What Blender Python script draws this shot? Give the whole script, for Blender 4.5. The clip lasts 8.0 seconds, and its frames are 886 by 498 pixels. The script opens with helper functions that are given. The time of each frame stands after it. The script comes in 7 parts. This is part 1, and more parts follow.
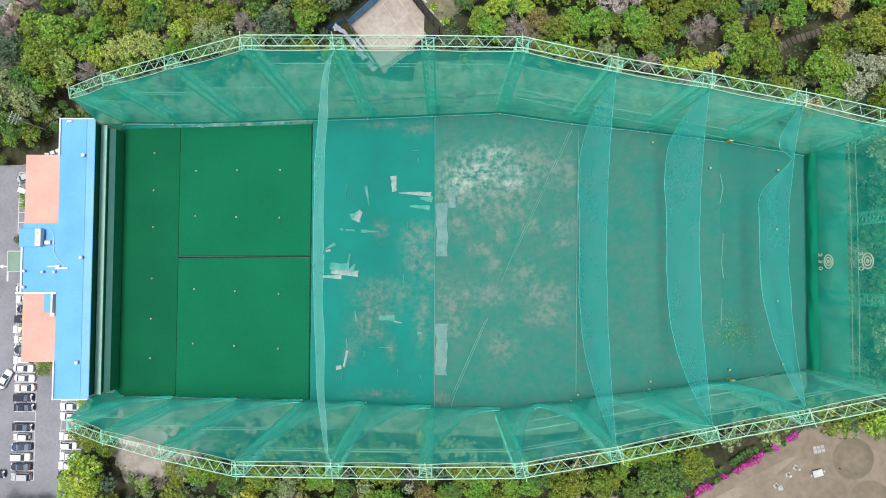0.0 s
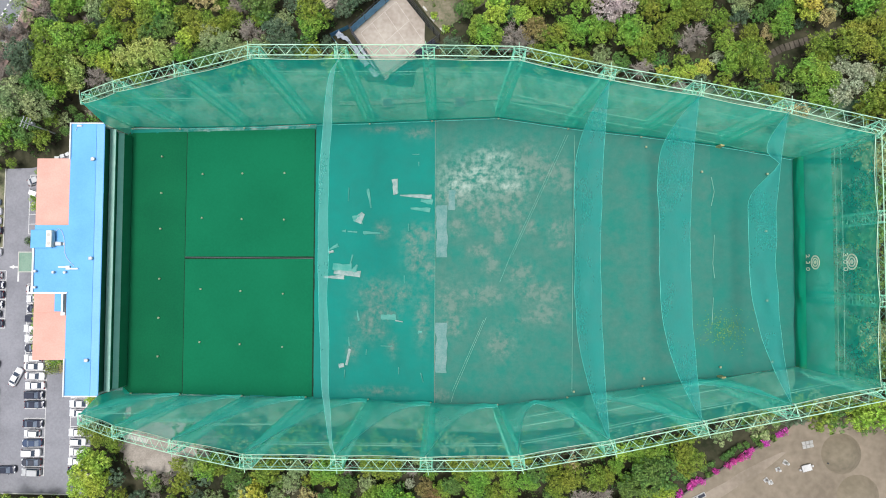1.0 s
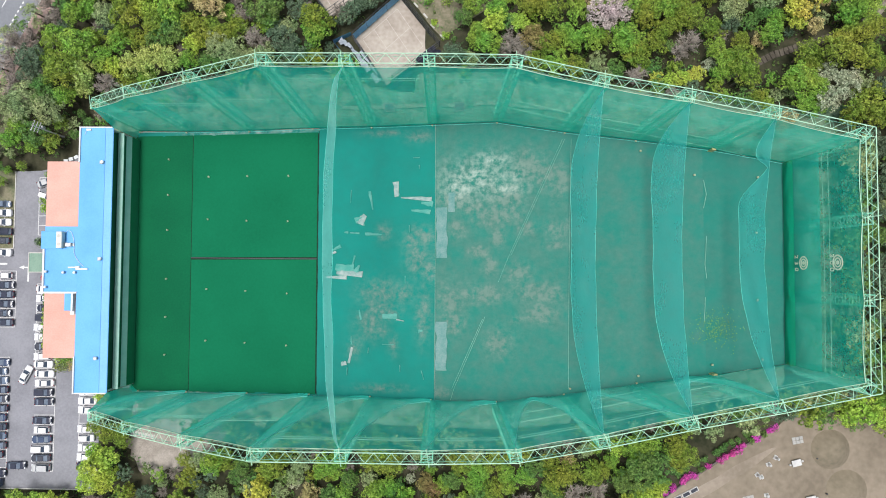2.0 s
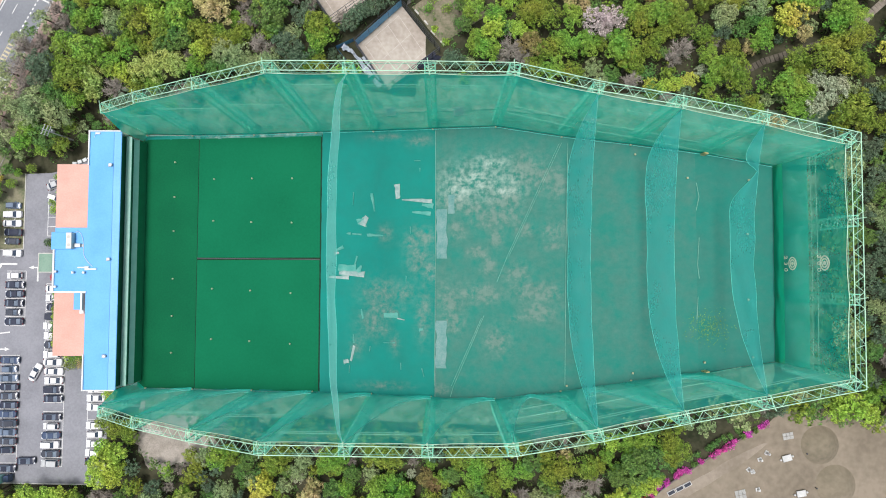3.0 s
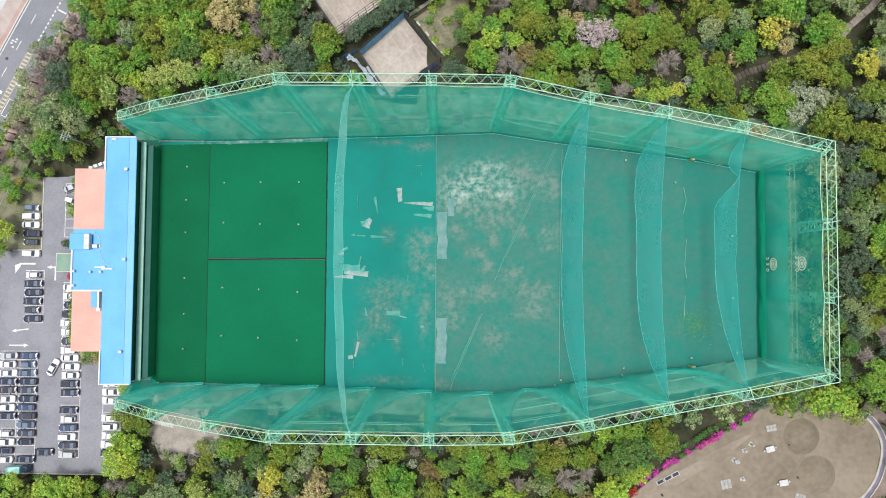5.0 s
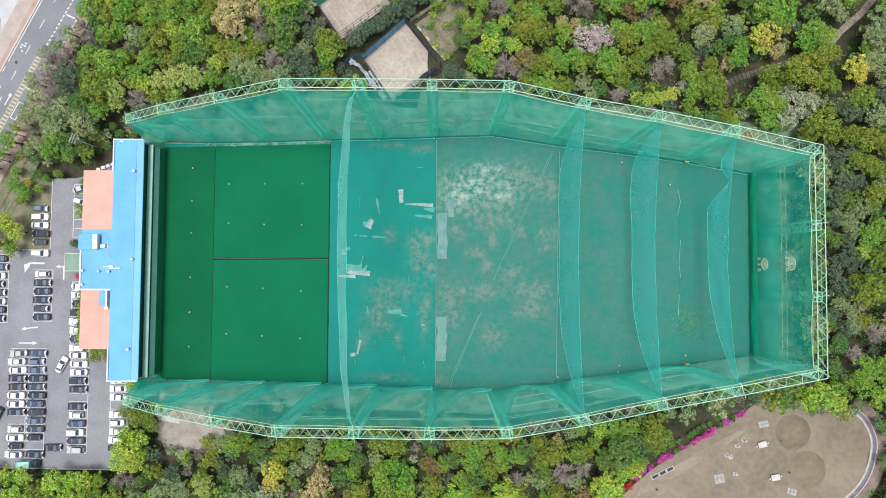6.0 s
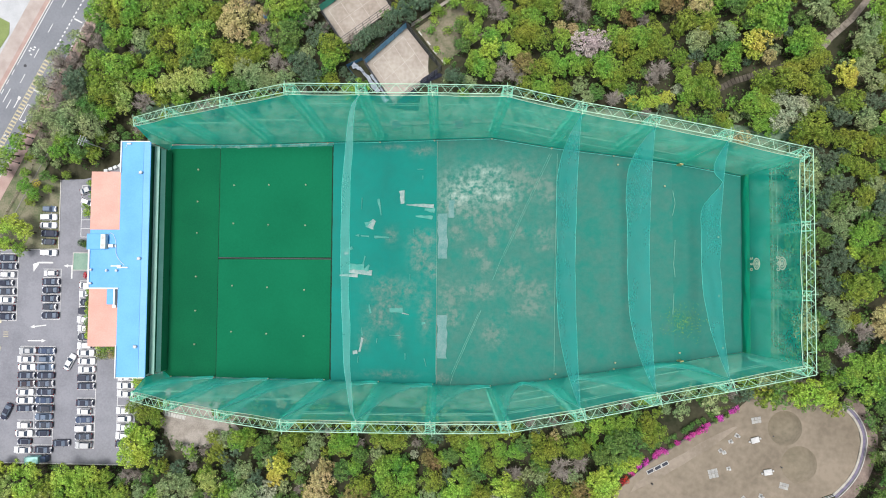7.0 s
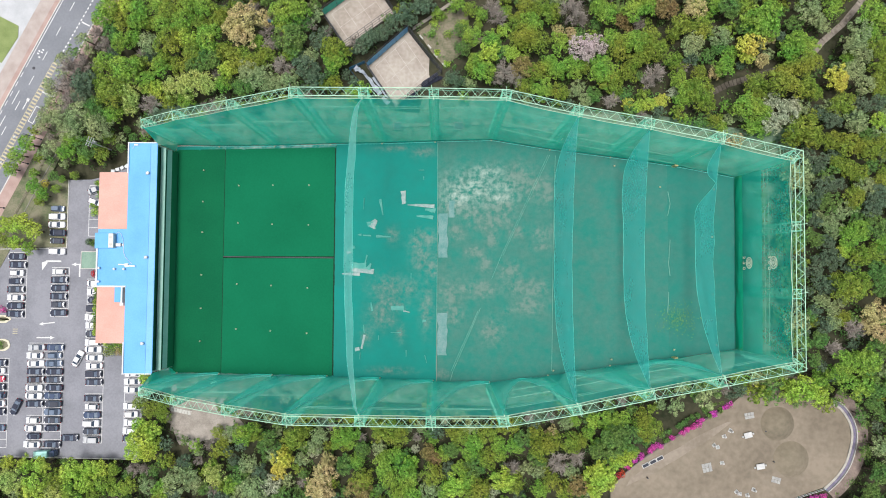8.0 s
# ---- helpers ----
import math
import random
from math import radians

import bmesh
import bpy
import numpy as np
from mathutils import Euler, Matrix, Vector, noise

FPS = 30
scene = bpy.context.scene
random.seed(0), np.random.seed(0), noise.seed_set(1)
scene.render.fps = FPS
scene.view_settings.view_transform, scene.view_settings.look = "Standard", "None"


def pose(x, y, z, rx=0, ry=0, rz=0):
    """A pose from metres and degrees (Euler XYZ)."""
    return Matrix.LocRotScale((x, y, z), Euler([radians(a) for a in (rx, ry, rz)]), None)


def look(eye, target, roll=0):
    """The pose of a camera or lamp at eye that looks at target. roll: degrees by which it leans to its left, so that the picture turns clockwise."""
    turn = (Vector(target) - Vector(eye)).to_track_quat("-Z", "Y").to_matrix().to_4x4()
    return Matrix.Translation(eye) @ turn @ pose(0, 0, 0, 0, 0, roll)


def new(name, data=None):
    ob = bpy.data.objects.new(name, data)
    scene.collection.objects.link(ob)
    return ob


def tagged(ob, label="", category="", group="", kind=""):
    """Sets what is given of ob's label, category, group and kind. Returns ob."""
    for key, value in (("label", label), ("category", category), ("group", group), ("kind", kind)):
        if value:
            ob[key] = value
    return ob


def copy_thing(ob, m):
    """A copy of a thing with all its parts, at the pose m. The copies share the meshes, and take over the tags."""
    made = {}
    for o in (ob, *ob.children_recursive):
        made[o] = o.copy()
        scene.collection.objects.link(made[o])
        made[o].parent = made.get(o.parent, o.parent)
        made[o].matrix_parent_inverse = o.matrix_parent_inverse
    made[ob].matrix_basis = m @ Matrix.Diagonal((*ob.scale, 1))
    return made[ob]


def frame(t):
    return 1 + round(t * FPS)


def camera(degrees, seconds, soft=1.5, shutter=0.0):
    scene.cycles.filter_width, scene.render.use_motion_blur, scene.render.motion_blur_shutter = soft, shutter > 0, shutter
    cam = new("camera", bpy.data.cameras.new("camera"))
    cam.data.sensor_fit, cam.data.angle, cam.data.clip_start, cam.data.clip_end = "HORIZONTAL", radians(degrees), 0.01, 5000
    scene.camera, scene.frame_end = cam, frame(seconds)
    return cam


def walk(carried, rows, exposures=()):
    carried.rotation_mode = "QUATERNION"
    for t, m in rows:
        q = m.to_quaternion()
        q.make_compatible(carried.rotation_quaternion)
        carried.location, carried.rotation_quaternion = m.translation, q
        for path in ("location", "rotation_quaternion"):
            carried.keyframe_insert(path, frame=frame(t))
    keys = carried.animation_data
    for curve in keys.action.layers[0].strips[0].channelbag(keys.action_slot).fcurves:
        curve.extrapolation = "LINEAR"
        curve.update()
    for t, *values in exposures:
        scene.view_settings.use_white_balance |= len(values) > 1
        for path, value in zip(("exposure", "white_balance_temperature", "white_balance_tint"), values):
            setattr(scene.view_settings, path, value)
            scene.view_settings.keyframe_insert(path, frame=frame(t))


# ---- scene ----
# Camera: a drone that climbs from 140 to 168 m, looking almost straight down.
cam = camera(73.6, 8.0, soft=1.0)
ROWS = [
    (0.0, 0.414, 0.859, 139.720, 2.332, -0.067, 0.091),
    (0.5, 0.365, 0.804, 141.615, 2.380, -0.094, 0.097),
    (1.0, 0.316, 0.751, 143.484, 2.422, -0.118, 0.104),
    (1.5, 0.267, 0.699, 145.330, 2.459, -0.141, 0.113),
    (2.25, 0.192, 0.625, 148.059, 2.505, -0.172, 0.127),
    (3.0, 0.116, 0.555, 150.747, 2.538, -0.199, 0.144),
    (3.5, 0.065, 0.510, 152.520, 2.553, -0.214, 0.156),
    (4.0, 0.014, 0.468, 154.281, 2.562, -0.228, 0.170),
    (4.5, -0.037, 0.426, 156.031, 2.567, -0.239, 0.185),
    (5.25, -0.115, 0.368, 158.641, 2.563, -0.254, 0.209),
    (6.0, -0.194, 0.314, 161.240, 2.547, -0.263, 0.235),
    (6.5, -0.247, 0.280, 162.969, 2.529, -0.268, 0.254),
    (7.0, -0.300, 0.247, 164.700, 2.506, -0.270, 0.274),
    (7.5, -0.354, 0.217, 166.432, 2.467, -0.271, 0.295),
    (8.0, -0.408, 0.188, 168.170, 2.393, -0.269, 0.318),
]
walk(cam, [(t, pose(x, y, z, rx, ry, rz)) for t, x, y, z, rx, ry, rz in ROWS])

# ---- light: a bright hazy sky with a wide, weak sun ----
SUN_ELEVATION, SUN_AZIMUTH = 83.0, 265.0
world = bpy.data.worlds.new("sky")
scene.world = world
world.use_nodes = True
wn, wl = world.node_tree.nodes, world.node_tree.links
sky = wn.new("ShaderNodeTexSky")
sky.sky_type = "NISHITA"
sky.sun_disc = False
sky.sun_elevation, sky.sun_rotation = radians(SUN_ELEVATION), radians(SUN_AZIMUTH)
sky.dust_density, sky.air_density, sky.ozone_density = 4.0, 1.0, 1.0
pale = wn.new("ShaderNodeHueSaturation")
pale.inputs["Saturation"].default_value = 0.6
wl.new(sky.outputs[0], pale.inputs["Color"])
wl.new(pale.outputs[0], wn["Background"].inputs["Color"])
wn["Background"].inputs["Strength"].default_value = 0.11
sun_data = bpy.data.lights.new("sun", "SUN")
sun_data.energy, sun_data.angle, sun_data.color = 2.5, radians(14), (1.0, 0.985, 0.965)
sun = new("sun", sun_data)
az, el = radians(SUN_AZIMUTH), radians(SUN_ELEVATION)
sun_way = Vector((math.sin(az) * math.cos(el), math.cos(az) * math.cos(el), math.sin(el)))
sun.matrix_world = look(sun_way * 300, (0, 0, 0))
scene.view_settings.exposure = 0.4


# ---- materials ----
def material(name, dark, light, scale=1.0, rough=0.8, bump=0.0, metal=0.0, spread=0.0, fine=9.0, contrast=0.25):
    """A surface whose colour wanders between two tones at two scales; spread: how far single objects differ in brightness."""
    m = bpy.data.materials.new(name)
    m.use_nodes = True
    n, l = m.node_tree.nodes, m.node_tree.links
    b = n["Principled BSDF"]
    b.inputs["Roughness"].default_value, b.inputs["Metallic"].default_value = rough, metal
    geo = n.new("ShaderNodeNewGeometry")
    big, small = n.new("ShaderNodeTexNoise"), n.new("ShaderNodeTexNoise")
    big.inputs["Scale"].default_value, small.inputs["Scale"].default_value = scale, scale * fine
    big.inputs["Detail"].default_value, small.inputs["Detail"].default_value = 4, 3
    for tex in (big, small):
        l.new(geo.outputs["Position"], tex.inputs["Vector"])
    add = n.new("ShaderNodeMath")
    add.operation = "ADD"
    half = n.new("ShaderNodeMath")
    half.operation = "MULTIPLY"
    half.inputs[1].default_value = 0.6
    l.new(small.outputs["Fac"], half.inputs[0])
    l.new(big.outputs["Fac"], add.inputs[0])
    l.new(half.outputs[0], add.inputs[1])
    ramp = n.new("ShaderNodeValToRGB")
    ramp.color_ramp.elements[0].position, ramp.color_ramp.elements[1].position = 0.8 - contrast, 0.8 + contrast
    ramp.color_ramp.elements[0].color, ramp.color_ramp.elements[1].color = (*dark, 1), (*light, 1)
    l.new(add.outputs[0], ramp.inputs["Fac"])
    out = ramp.outputs["Color"]
    if spread:
        info = n.new("ShaderNodeObjectInfo")
        rng = n.new("ShaderNodeMapRange")
        rng.inputs["To Min"].default_value, rng.inputs["To Max"].default_value = 1 - spread, 1 + spread
        l.new(info.outputs["Random"], rng.inputs["Value"])
        hsv = n.new("ShaderNodeHueSaturation")
        l.new(rng.outputs[0], hsv.inputs["Value"])
        l.new(out, hsv.inputs["Color"])
        out = hsv.outputs["Color"]
    l.new(out, b.inputs["Base Color"])
    if bump:
        bp = n.new("ShaderNodeBump")
        bp.inputs["Strength"].default_value, bp.inputs["Distance"].default_value = bump, 0.05
        l.new(small.outputs["Fac"], bp.inputs["Height"])
        l.new(bp.outputs[0], b.inputs["Normal"])
    return m


def net_material(name, colour, cover, patch=0.0, scale=0.05, pleat=0.0, detail=9, grain=0.68, upright=False, weave_depth=0.4):
    """Fine netting: threads that cover a share of the surface, thinner and thicker in patches."""
    m = bpy.data.materials.new(name)
    m.use_nodes = True
    n, l = m.node_tree.nodes, m.node_tree.links
    n.remove(n["Principled BSDF"])
    thread, through_it, clear = n.new("ShaderNodeBsdfDiffuse"), n.new("ShaderNodeBsdfTranslucent"), n.new("ShaderNodeBsdfTransparent")
    both, mix = n.new("ShaderNodeMixShader"), n.new("ShaderNodeMixShader")
    both.inputs[0].default_value = 0.5
    for s in (thread, through_it):
        s.inputs["Color"].default_value = (*colour, 1)
    if upright:  # round threads of a hanging net catch the light from above
        facing, up = n.new("ShaderNodeNewGeometry"), n.new("ShaderNodeVectorMath")
        up.operation, up.inputs[1].default_value = "ADD", (0, 0, 0.8)
        l.new(facing.outputs["Normal"], up.inputs[0])
        l.new(up.outputs[0], thread.inputs["Normal"])
        both.inputs[0].default_value = 0.42
    l.new(thread.outputs[0], both.inputs[1])
    l.new(through_it.outputs[0], both.inputs[2])
    l.new(clear.outputs[0], mix.inputs[1])
    l.new(both.outputs[0], mix.inputs[2])
    geo, tex, rng = n.new("ShaderNodeNewGeometry"), n.new("ShaderNodeTexNoise"), n.new("ShaderNodeMapRange")
    tex.inputs["Scale"].default_value, tex.inputs["Detail"].default_value, tex.inputs["Roughness"].default_value = scale, detail, grain
    stretch = n.new("ShaderNodeMapping")
    stretch.inputs["Scale"].default_value = (1, 1, 1 - pleat)
    l.new(geo.outputs["Position"], stretch.inputs["Vector"])
    l.new(stretch.outputs[0], tex.inputs["Vector"])
    l.new(tex.outputs["Fac"], rng.inputs["Value"])
    rng.inputs["From Min"].default_value, rng.inputs["From Max"].default_value = 0.28, 0.72
    rng.inputs["To Min"].default_value, rng.inputs["To Max"].default_value = cover - patch, cover + patch
    weave, shift, total = n.new("ShaderNodeTexNoise"), n.new("ShaderNodeMath"), n.new("ShaderNodeMath")
    weave.inputs["Scale"].default_value, weave.inputs["Detail"].default_value = 1.6, 3
    l.new(geo.outputs["Position"], weave.inputs["Vector"])
    shift.operation, shift.inputs[1].default_value, shift.inputs[2].default_value = "MULTIPLY_ADD", weave_depth, -weave_depth / 2
    l.new(weave.outputs["Fac"], shift.inputs[0])
    total.operation = "ADD"
    l.new(rng.outputs[0], total.inputs[0])
    l.new(shift.outputs[0], total.inputs[1])
    l.new(total.outputs[0], mix.inputs[0])
    l.new(mix.outputs[0], n["Material Output"].inputs["Surface"])
    return m


def leaf_material(name, colours, rough=0.55, glow=0.25):
    """Leaves: each clump takes its own tone, and each tree its own lean."""
    m = bpy.data.materials.new(name)
    m.use_nodes = True
    n, l = m.node_tree.nodes, m.node_tree.links
    b = n["Principled BSDF"]
    b.inputs["Roughness"].default_value = rough
    b.inputs["Specular IOR Level"].default_value = 0.25
    geo, place, ramp = n.new("ShaderNodeNewGeometry"), n.new("ShaderNodeTexNoise"), n.new("ShaderNodeValToRGB")
    place.inputs["Scale"].default_value, place.inputs["Detail"].default_value = 0.13, 2
    l.new(geo.outputs["Position"], place.inputs["Vector"])
    ramp.color_ramp.elements[0].color, ramp.color_ramp.elements[1].color = (*colours[0], 1), (*colours[-1], 1)
    for i, c in enumerate(colours[1:-1]):
        ramp.color_ramp.elements.new((i + 1) / (len(colours) - 1)).color = (*c, 1)
    mix = n.new("ShaderNodeMath")
    mix.operation = "MULTIPLY_ADD"
    mix.inputs[1].default_value, mix.inputs[2].default_value = 0.4, 0.0
    l.new(geo.outputs["Random Per Island"], mix.inputs[0])
    shift = n.new("ShaderNodeMath")
    shift.operation = "MULTIPLY"
    shift.inputs[1].default_value = 0.7
    l.new(place.outputs["Fac"], shift.inputs[0])
    l.new(shift.outputs[0], mix.inputs[2])
    l.new(mix.outputs[0], ramp.inputs["Fac"])
    tone, value = n.new("ShaderNodeHueSaturation"), n.new("ShaderNodeMapRange")
    value.inputs["To Min"].default_value, value.inputs["To Max"].default_value = 0.52, 1.48
    l.new(geo.outputs["Random Per Island"], value.inputs["Value"])
    l.new(value.outputs[0], tone.inputs["Value"])
    lean, hue = n.new("ShaderNodeTexNoise"), n.new("ShaderNodeMapRange")
    lean.inputs["Scale"].default_value, lean.inputs["Detail"].default_value = 0.17, 1
    hue.inputs["From Min"].default_value, hue.inputs["From Max"].default_value = 0.3, 0.7
    hue.inputs["To Min"].default_value, hue.inputs["To Max"].default_value = 0.472, 0.528
    l.new(geo.outputs["Position"], lean.inputs["Vector"])
    l.new(lean.outputs["Fac"], hue.inputs["Value"])
    l.new(hue.outputs[0], tone.inputs["Hue"])
    l.new(ramp.outputs["Color"], tone.inputs["Color"])
    l.new(tone.outputs[0], b.inputs["Base Color"])
    lit, both = n.new("ShaderNodeBsdfTranslucent"), n.new("ShaderNodeMixShader")
    both.inputs[0].default_value = glow
    l.new(tone.outputs[0], lit.inputs["Color"])
    l.new(b.outputs[0], both.inputs[1])
    l.new(lit.outputs[0], both.inputs[2])
    # the clump is made of small leaves with gaps between them
    cut, step, clear, leafy = n.new("ShaderNodeTexNoise"), n.new("ShaderNodeMath"), n.new("ShaderNodeBsdfTransparent"), n.new("ShaderNodeMixShader")
    cut.inputs["Scale"].default_value, cut.inputs["Detail"].default_value = 6.5, 3
    step.operation, step.inputs[1].default_value = "GREATER_THAN", 0.43
    l.new(geo.outputs["Position"], cut.inputs["Vector"])
    l.new(cut.outputs["Fac"], step.inputs[0])
    l.new(step.outputs[0], leafy.inputs[0])
    l.new(clear.outputs[0], leafy.inputs[1])
    l.new(both.outputs[0], leafy.inputs[2])
    l.new(leafy.outputs[0], n["Material Output"].inputs["Surface"])
    return m


def ground_net_material(name, net, cover, patch, soil=((0.1, 0.165, 0.14), (0.19, 0.235, 0.205)), scale=0.16):
    """Netting stretched over soil: threads hide most of it, less where the sheet's wear is high; bare: pale soil lies on top."""
    m = bpy.data.materials.new(name)
    m.use_nodes = True
    n, l = m.node_tree.nodes, m.node_tree.links
    b = n["Principled BSDF"]
    b.inputs["Roughness"].default_value, b.inputs["Specular IOR Level"].default_value = 0.95, 0.1
    geo = n.new("ShaderNodeNewGeometry")

    def cloud(size, detail, grain):
        tex = n.new("ShaderNodeTexNoise")
        tex.inputs["Scale"].default_value, tex.inputs["Detail"].default_value, tex.inputs["Roughness"].default_value = size, detail, grain
        l.new(geo.outputs["Position"], tex.inputs["Vector"])
        return tex.outputs["Fac"]

    def calc(how, *values):
        node = n.new("ShaderNodeMath")
        node.operation = how
        for k, v in enumerate(values):
            if isinstance(v, (int, float)):
                node.inputs[k].default_value = v
            else:
                l.new(v, node.inputs[k])
        return node.outputs[0]

    def blend(share, a, c):
        node = n.new("ShaderNodeMix")
        node.data_type, node.clamp_factor = "RGBA", True
        l.new(share, node.inputs["Factor"])
        for key, v in (("A", a), ("B", c)):
            socket = [k for k in node.inputs if k.name == key and k.type == "RGBA"][0]
            if isinstance(v, tuple):
                socket.default_value = (*v, 1)
            else:
                l.new(v, socket)
        return [k for k in node.outputs if k.type == "RGBA"][0]

    worn, bare = n.new("ShaderNodeAttribute"), n.new("ShaderNodeAttribute")
    worn.attribute_name, bare.attribute_name = "wear", "bare"
    wide, mid, fine = cloud(scale, 9, 0.64), cloud(0.7, 7, 0.68), cloud(2.6, 4, 0.6)
    share = calc("ADD", cover, calc("MULTIPLY", calc("SUBTRACT", wide, 0.5), 4.0 * patch))
    share = calc("ADD", share, calc("MULTIPLY", calc("SUBTRACT", fine, 0.5), 0.5 * patch + 0.04))
    hole = calc("MULTIPLY", worn.outputs["Fac"], calc("MAXIMUM", calc("MULTIPLY_ADD", mid, 3.2, -1.15), 0.0))
    share = calc("MAXIMUM", calc("SUBTRACT", share, hole), 0.28)
    ground_tone = blend(calc("MULTIPLY_ADD", mid, 2.4, -0.7), *soil)
    thread = blend(calc("MULTIPLY_ADD", wide, 1.6, -0.3), tuple(0.84 * c for c in net), tuple(1.14 * c for c in net))
    tone = blend(share, ground_tone, thread)
    pale = calc("MULTIPLY", calc("MULTIPLY_ADD", mid, 3.8, -1.5), bare.outputs["Fac"])
    tone = blend(calc("MINIMUM", pale, 0.85), tone, blend(fine, (0.26, 0.34, 0.3), (0.42, 0.47, 0.42)))
    l.new(tone, b.inputs["Base Color"])
    bump = n.new("ShaderNodeBump")
    bump.inputs["Strength"].default_value, bump.inputs["Distance"].default_value = 0.35, 0.06
    l.new(mid, bump.inputs["Height"])
    l.new(bump.outputs[0], b.inputs["Normal"])
    return m


M = {
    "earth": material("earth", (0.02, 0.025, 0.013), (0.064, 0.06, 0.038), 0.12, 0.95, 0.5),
    "soil": material("soil", (0.19, 0.195, 0.165), (0.4, 0.375, 0.33), 0.11, 0.95, 0.5, fine=8),
    "asphalt": material("asphalt", (0.165, 0.168, 0.19), (0.235, 0.238, 0.263), 0.15, 0.9, 0.3, fine=14),
    "road": material("road_asphalt", (0.15, 0.16, 0.18), (0.2, 0.21, 0.23), 0.12, 0.9, 0.3, fine=14),
    "paint": material("road_paint", (0.5, 0.5, 0.49), (0.68, 0.68, 0.67), 1.2, 0.7),
    "yellow_paint": material("yellow_paint", (0.38, 0.33, 0.2), (0.5, 0.44, 0.29), 1.2, 0.7),
    "carpet": material("carpet", (0.003, 0.096, 0.044), (0.005, 0.132, 0.062), 0.06, 0.95, 0.2, fine=30, contrast=0.5),
    "carpet_old": material("carpet_old", (0.003, 0.072, 0.033), (0.005, 0.112, 0.048), 0.08, 0.95, 0.2, fine=30, contrast=0.5),
    "seam": material("seam", (0.006, 0.02, 0.012), (0.02, 0.05, 0.03), 2.0, 0.9),
    "steel_green": material("green_painted_steel", (0.34, 0.6, 0.42), (0.46, 0.72, 0.53), 0.8, 0.5),
    "steel_tower": material("tower_steel", (0.28, 0.8, 0.56), (0.38, 0.86, 0.64), 0.8, 0.5),
    # Darker copy of the truss green: dimness beneath the girders as colour.
    "steel_shaded": material("shaded_green_steel", (0.12, 0.38, 0.26), (0.2, 0.46, 0.33), 0.8, 0.5),
    "steel_grey": material("galvanised_steel", (0.35, 0.37, 0.38), (0.5, 0.52, 0.53), 1.0, 0.45, metal=0.4),
    "dark": material("dark_steel", (0.02, 0.022, 0.028), (0.05, 0.05, 0.06), 1.0, 0.5),
    "roof_blue": material("blue_roof_sheet", (0.075, 0.3, 0.64), (0.105, 0.36, 0.71), 0.14, 0.5, fine=20),
    "roof_orange": material("orange_roof_coat", (0.54, 0.29, 0.235), (0.62, 0.36, 0.3), 0.2, 0.8, fine=14),
    "white": material("white_paint", (0.54, 0.55, 0.56), (0.68, 0.68, 0.69), 0.6, 0.55),
    "wall": material("plaster_wall", (0.5, 0.5, 0.47), (0.62, 0.61, 0.58), 0.4, 0.85, 0.1),
    "awning": material("awning_sheet", (0.17, 0.36, 0.3), (0.25, 0.43, 0.37), 0.5, 0.6, fine=12),
    "edging": material("dull_edging", (0.18, 0.17, 0.15), (0.3, 0.28, 0.25), 0.6, 0.9),
    # Lower awning's colour lightened to offset the upper awning's shade.
    "awning_brightened": material("brightened_awning_sheet", (0.32, 0.56, 0.5), (0.42, 0.63, 0.57), 0.5, 0.6, fine=12),
    # Green raised so an upright face matches the turf despite less light.
    "front_board": material("green_front_filler", (0.006, 0.17, 0.08), (0.01, 0.21, 0.1), 0.3, 0.9),
    # Shade inside the open tiers, put into the colour of slabs and columns.
    "interior": material("shaded_bay", (0.008, 0.1, 0.05), (0.016, 0.14, 0.075), 0.4, 0.9),
    "concrete": material("concrete", (0.38, 0.37, 0.34), (0.52, 0.5, 0.47), 0.5, 0.9, 0.3),
    "kerb": material("kerb_stone", (0.42, 0.41, 0.39), (0.56, 0.55, 0.52), 0.9, 0.85, 0.2),
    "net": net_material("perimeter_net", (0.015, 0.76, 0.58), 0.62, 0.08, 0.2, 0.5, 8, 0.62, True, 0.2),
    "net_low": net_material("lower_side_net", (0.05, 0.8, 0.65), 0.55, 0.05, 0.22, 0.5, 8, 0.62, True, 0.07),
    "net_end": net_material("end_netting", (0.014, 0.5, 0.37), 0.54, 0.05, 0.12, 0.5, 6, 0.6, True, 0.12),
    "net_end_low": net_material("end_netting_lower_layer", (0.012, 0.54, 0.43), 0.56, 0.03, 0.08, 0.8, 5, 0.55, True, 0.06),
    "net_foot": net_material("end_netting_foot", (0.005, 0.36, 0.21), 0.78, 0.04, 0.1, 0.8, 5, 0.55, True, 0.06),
    "net_strip": net_material("hanging_net", (0.085, 0.71, 0.66), 0.42, 0.03, 0.1, 0, 4, 0.5, True, 0.05),
    "net_pale": net_material("bunched_net", (0.3, 0.74, 0.68), 0.4, 0.06, 0.12, 0, 4, 0.5, False, 0.08),
    "net_tee": ground_net_material("ground_net_dense", (0.008, 0.185, 0.155), 0.97, 0.03),
    "net_field": ground_net_material("ground_net_worn", (0.011, 0.165, 0.132), 0.78, 0.22, scale=0.22),
    "net_far": ground_net_material("ground_net_far", (0.0105, 0.16, 0.128), 0.86, 0.14),
    "net_swag": net_material("slack_net", (0.08, 0.86, 0.72), 0.4, 0.04, 0.15, 0.6, 5, 0.55, True, 0.06),
    "net_rope": material("pale_net_rope", (0.09, 0.58, 0.5), (0.16, 0.66, 0.57), 0.5, 0.8),
    "cloth": material("worn_cloth_strip", (0.07, 0.21, 0.195), (0.17, 0.27, 0.26), 0.5, 0.9, 0.4, fine=6),
    "bark": material("bark", (0.06, 0.045, 0.03), (0.16, 0.125, 0.095), 1.5, 0.95, 0.5),
}

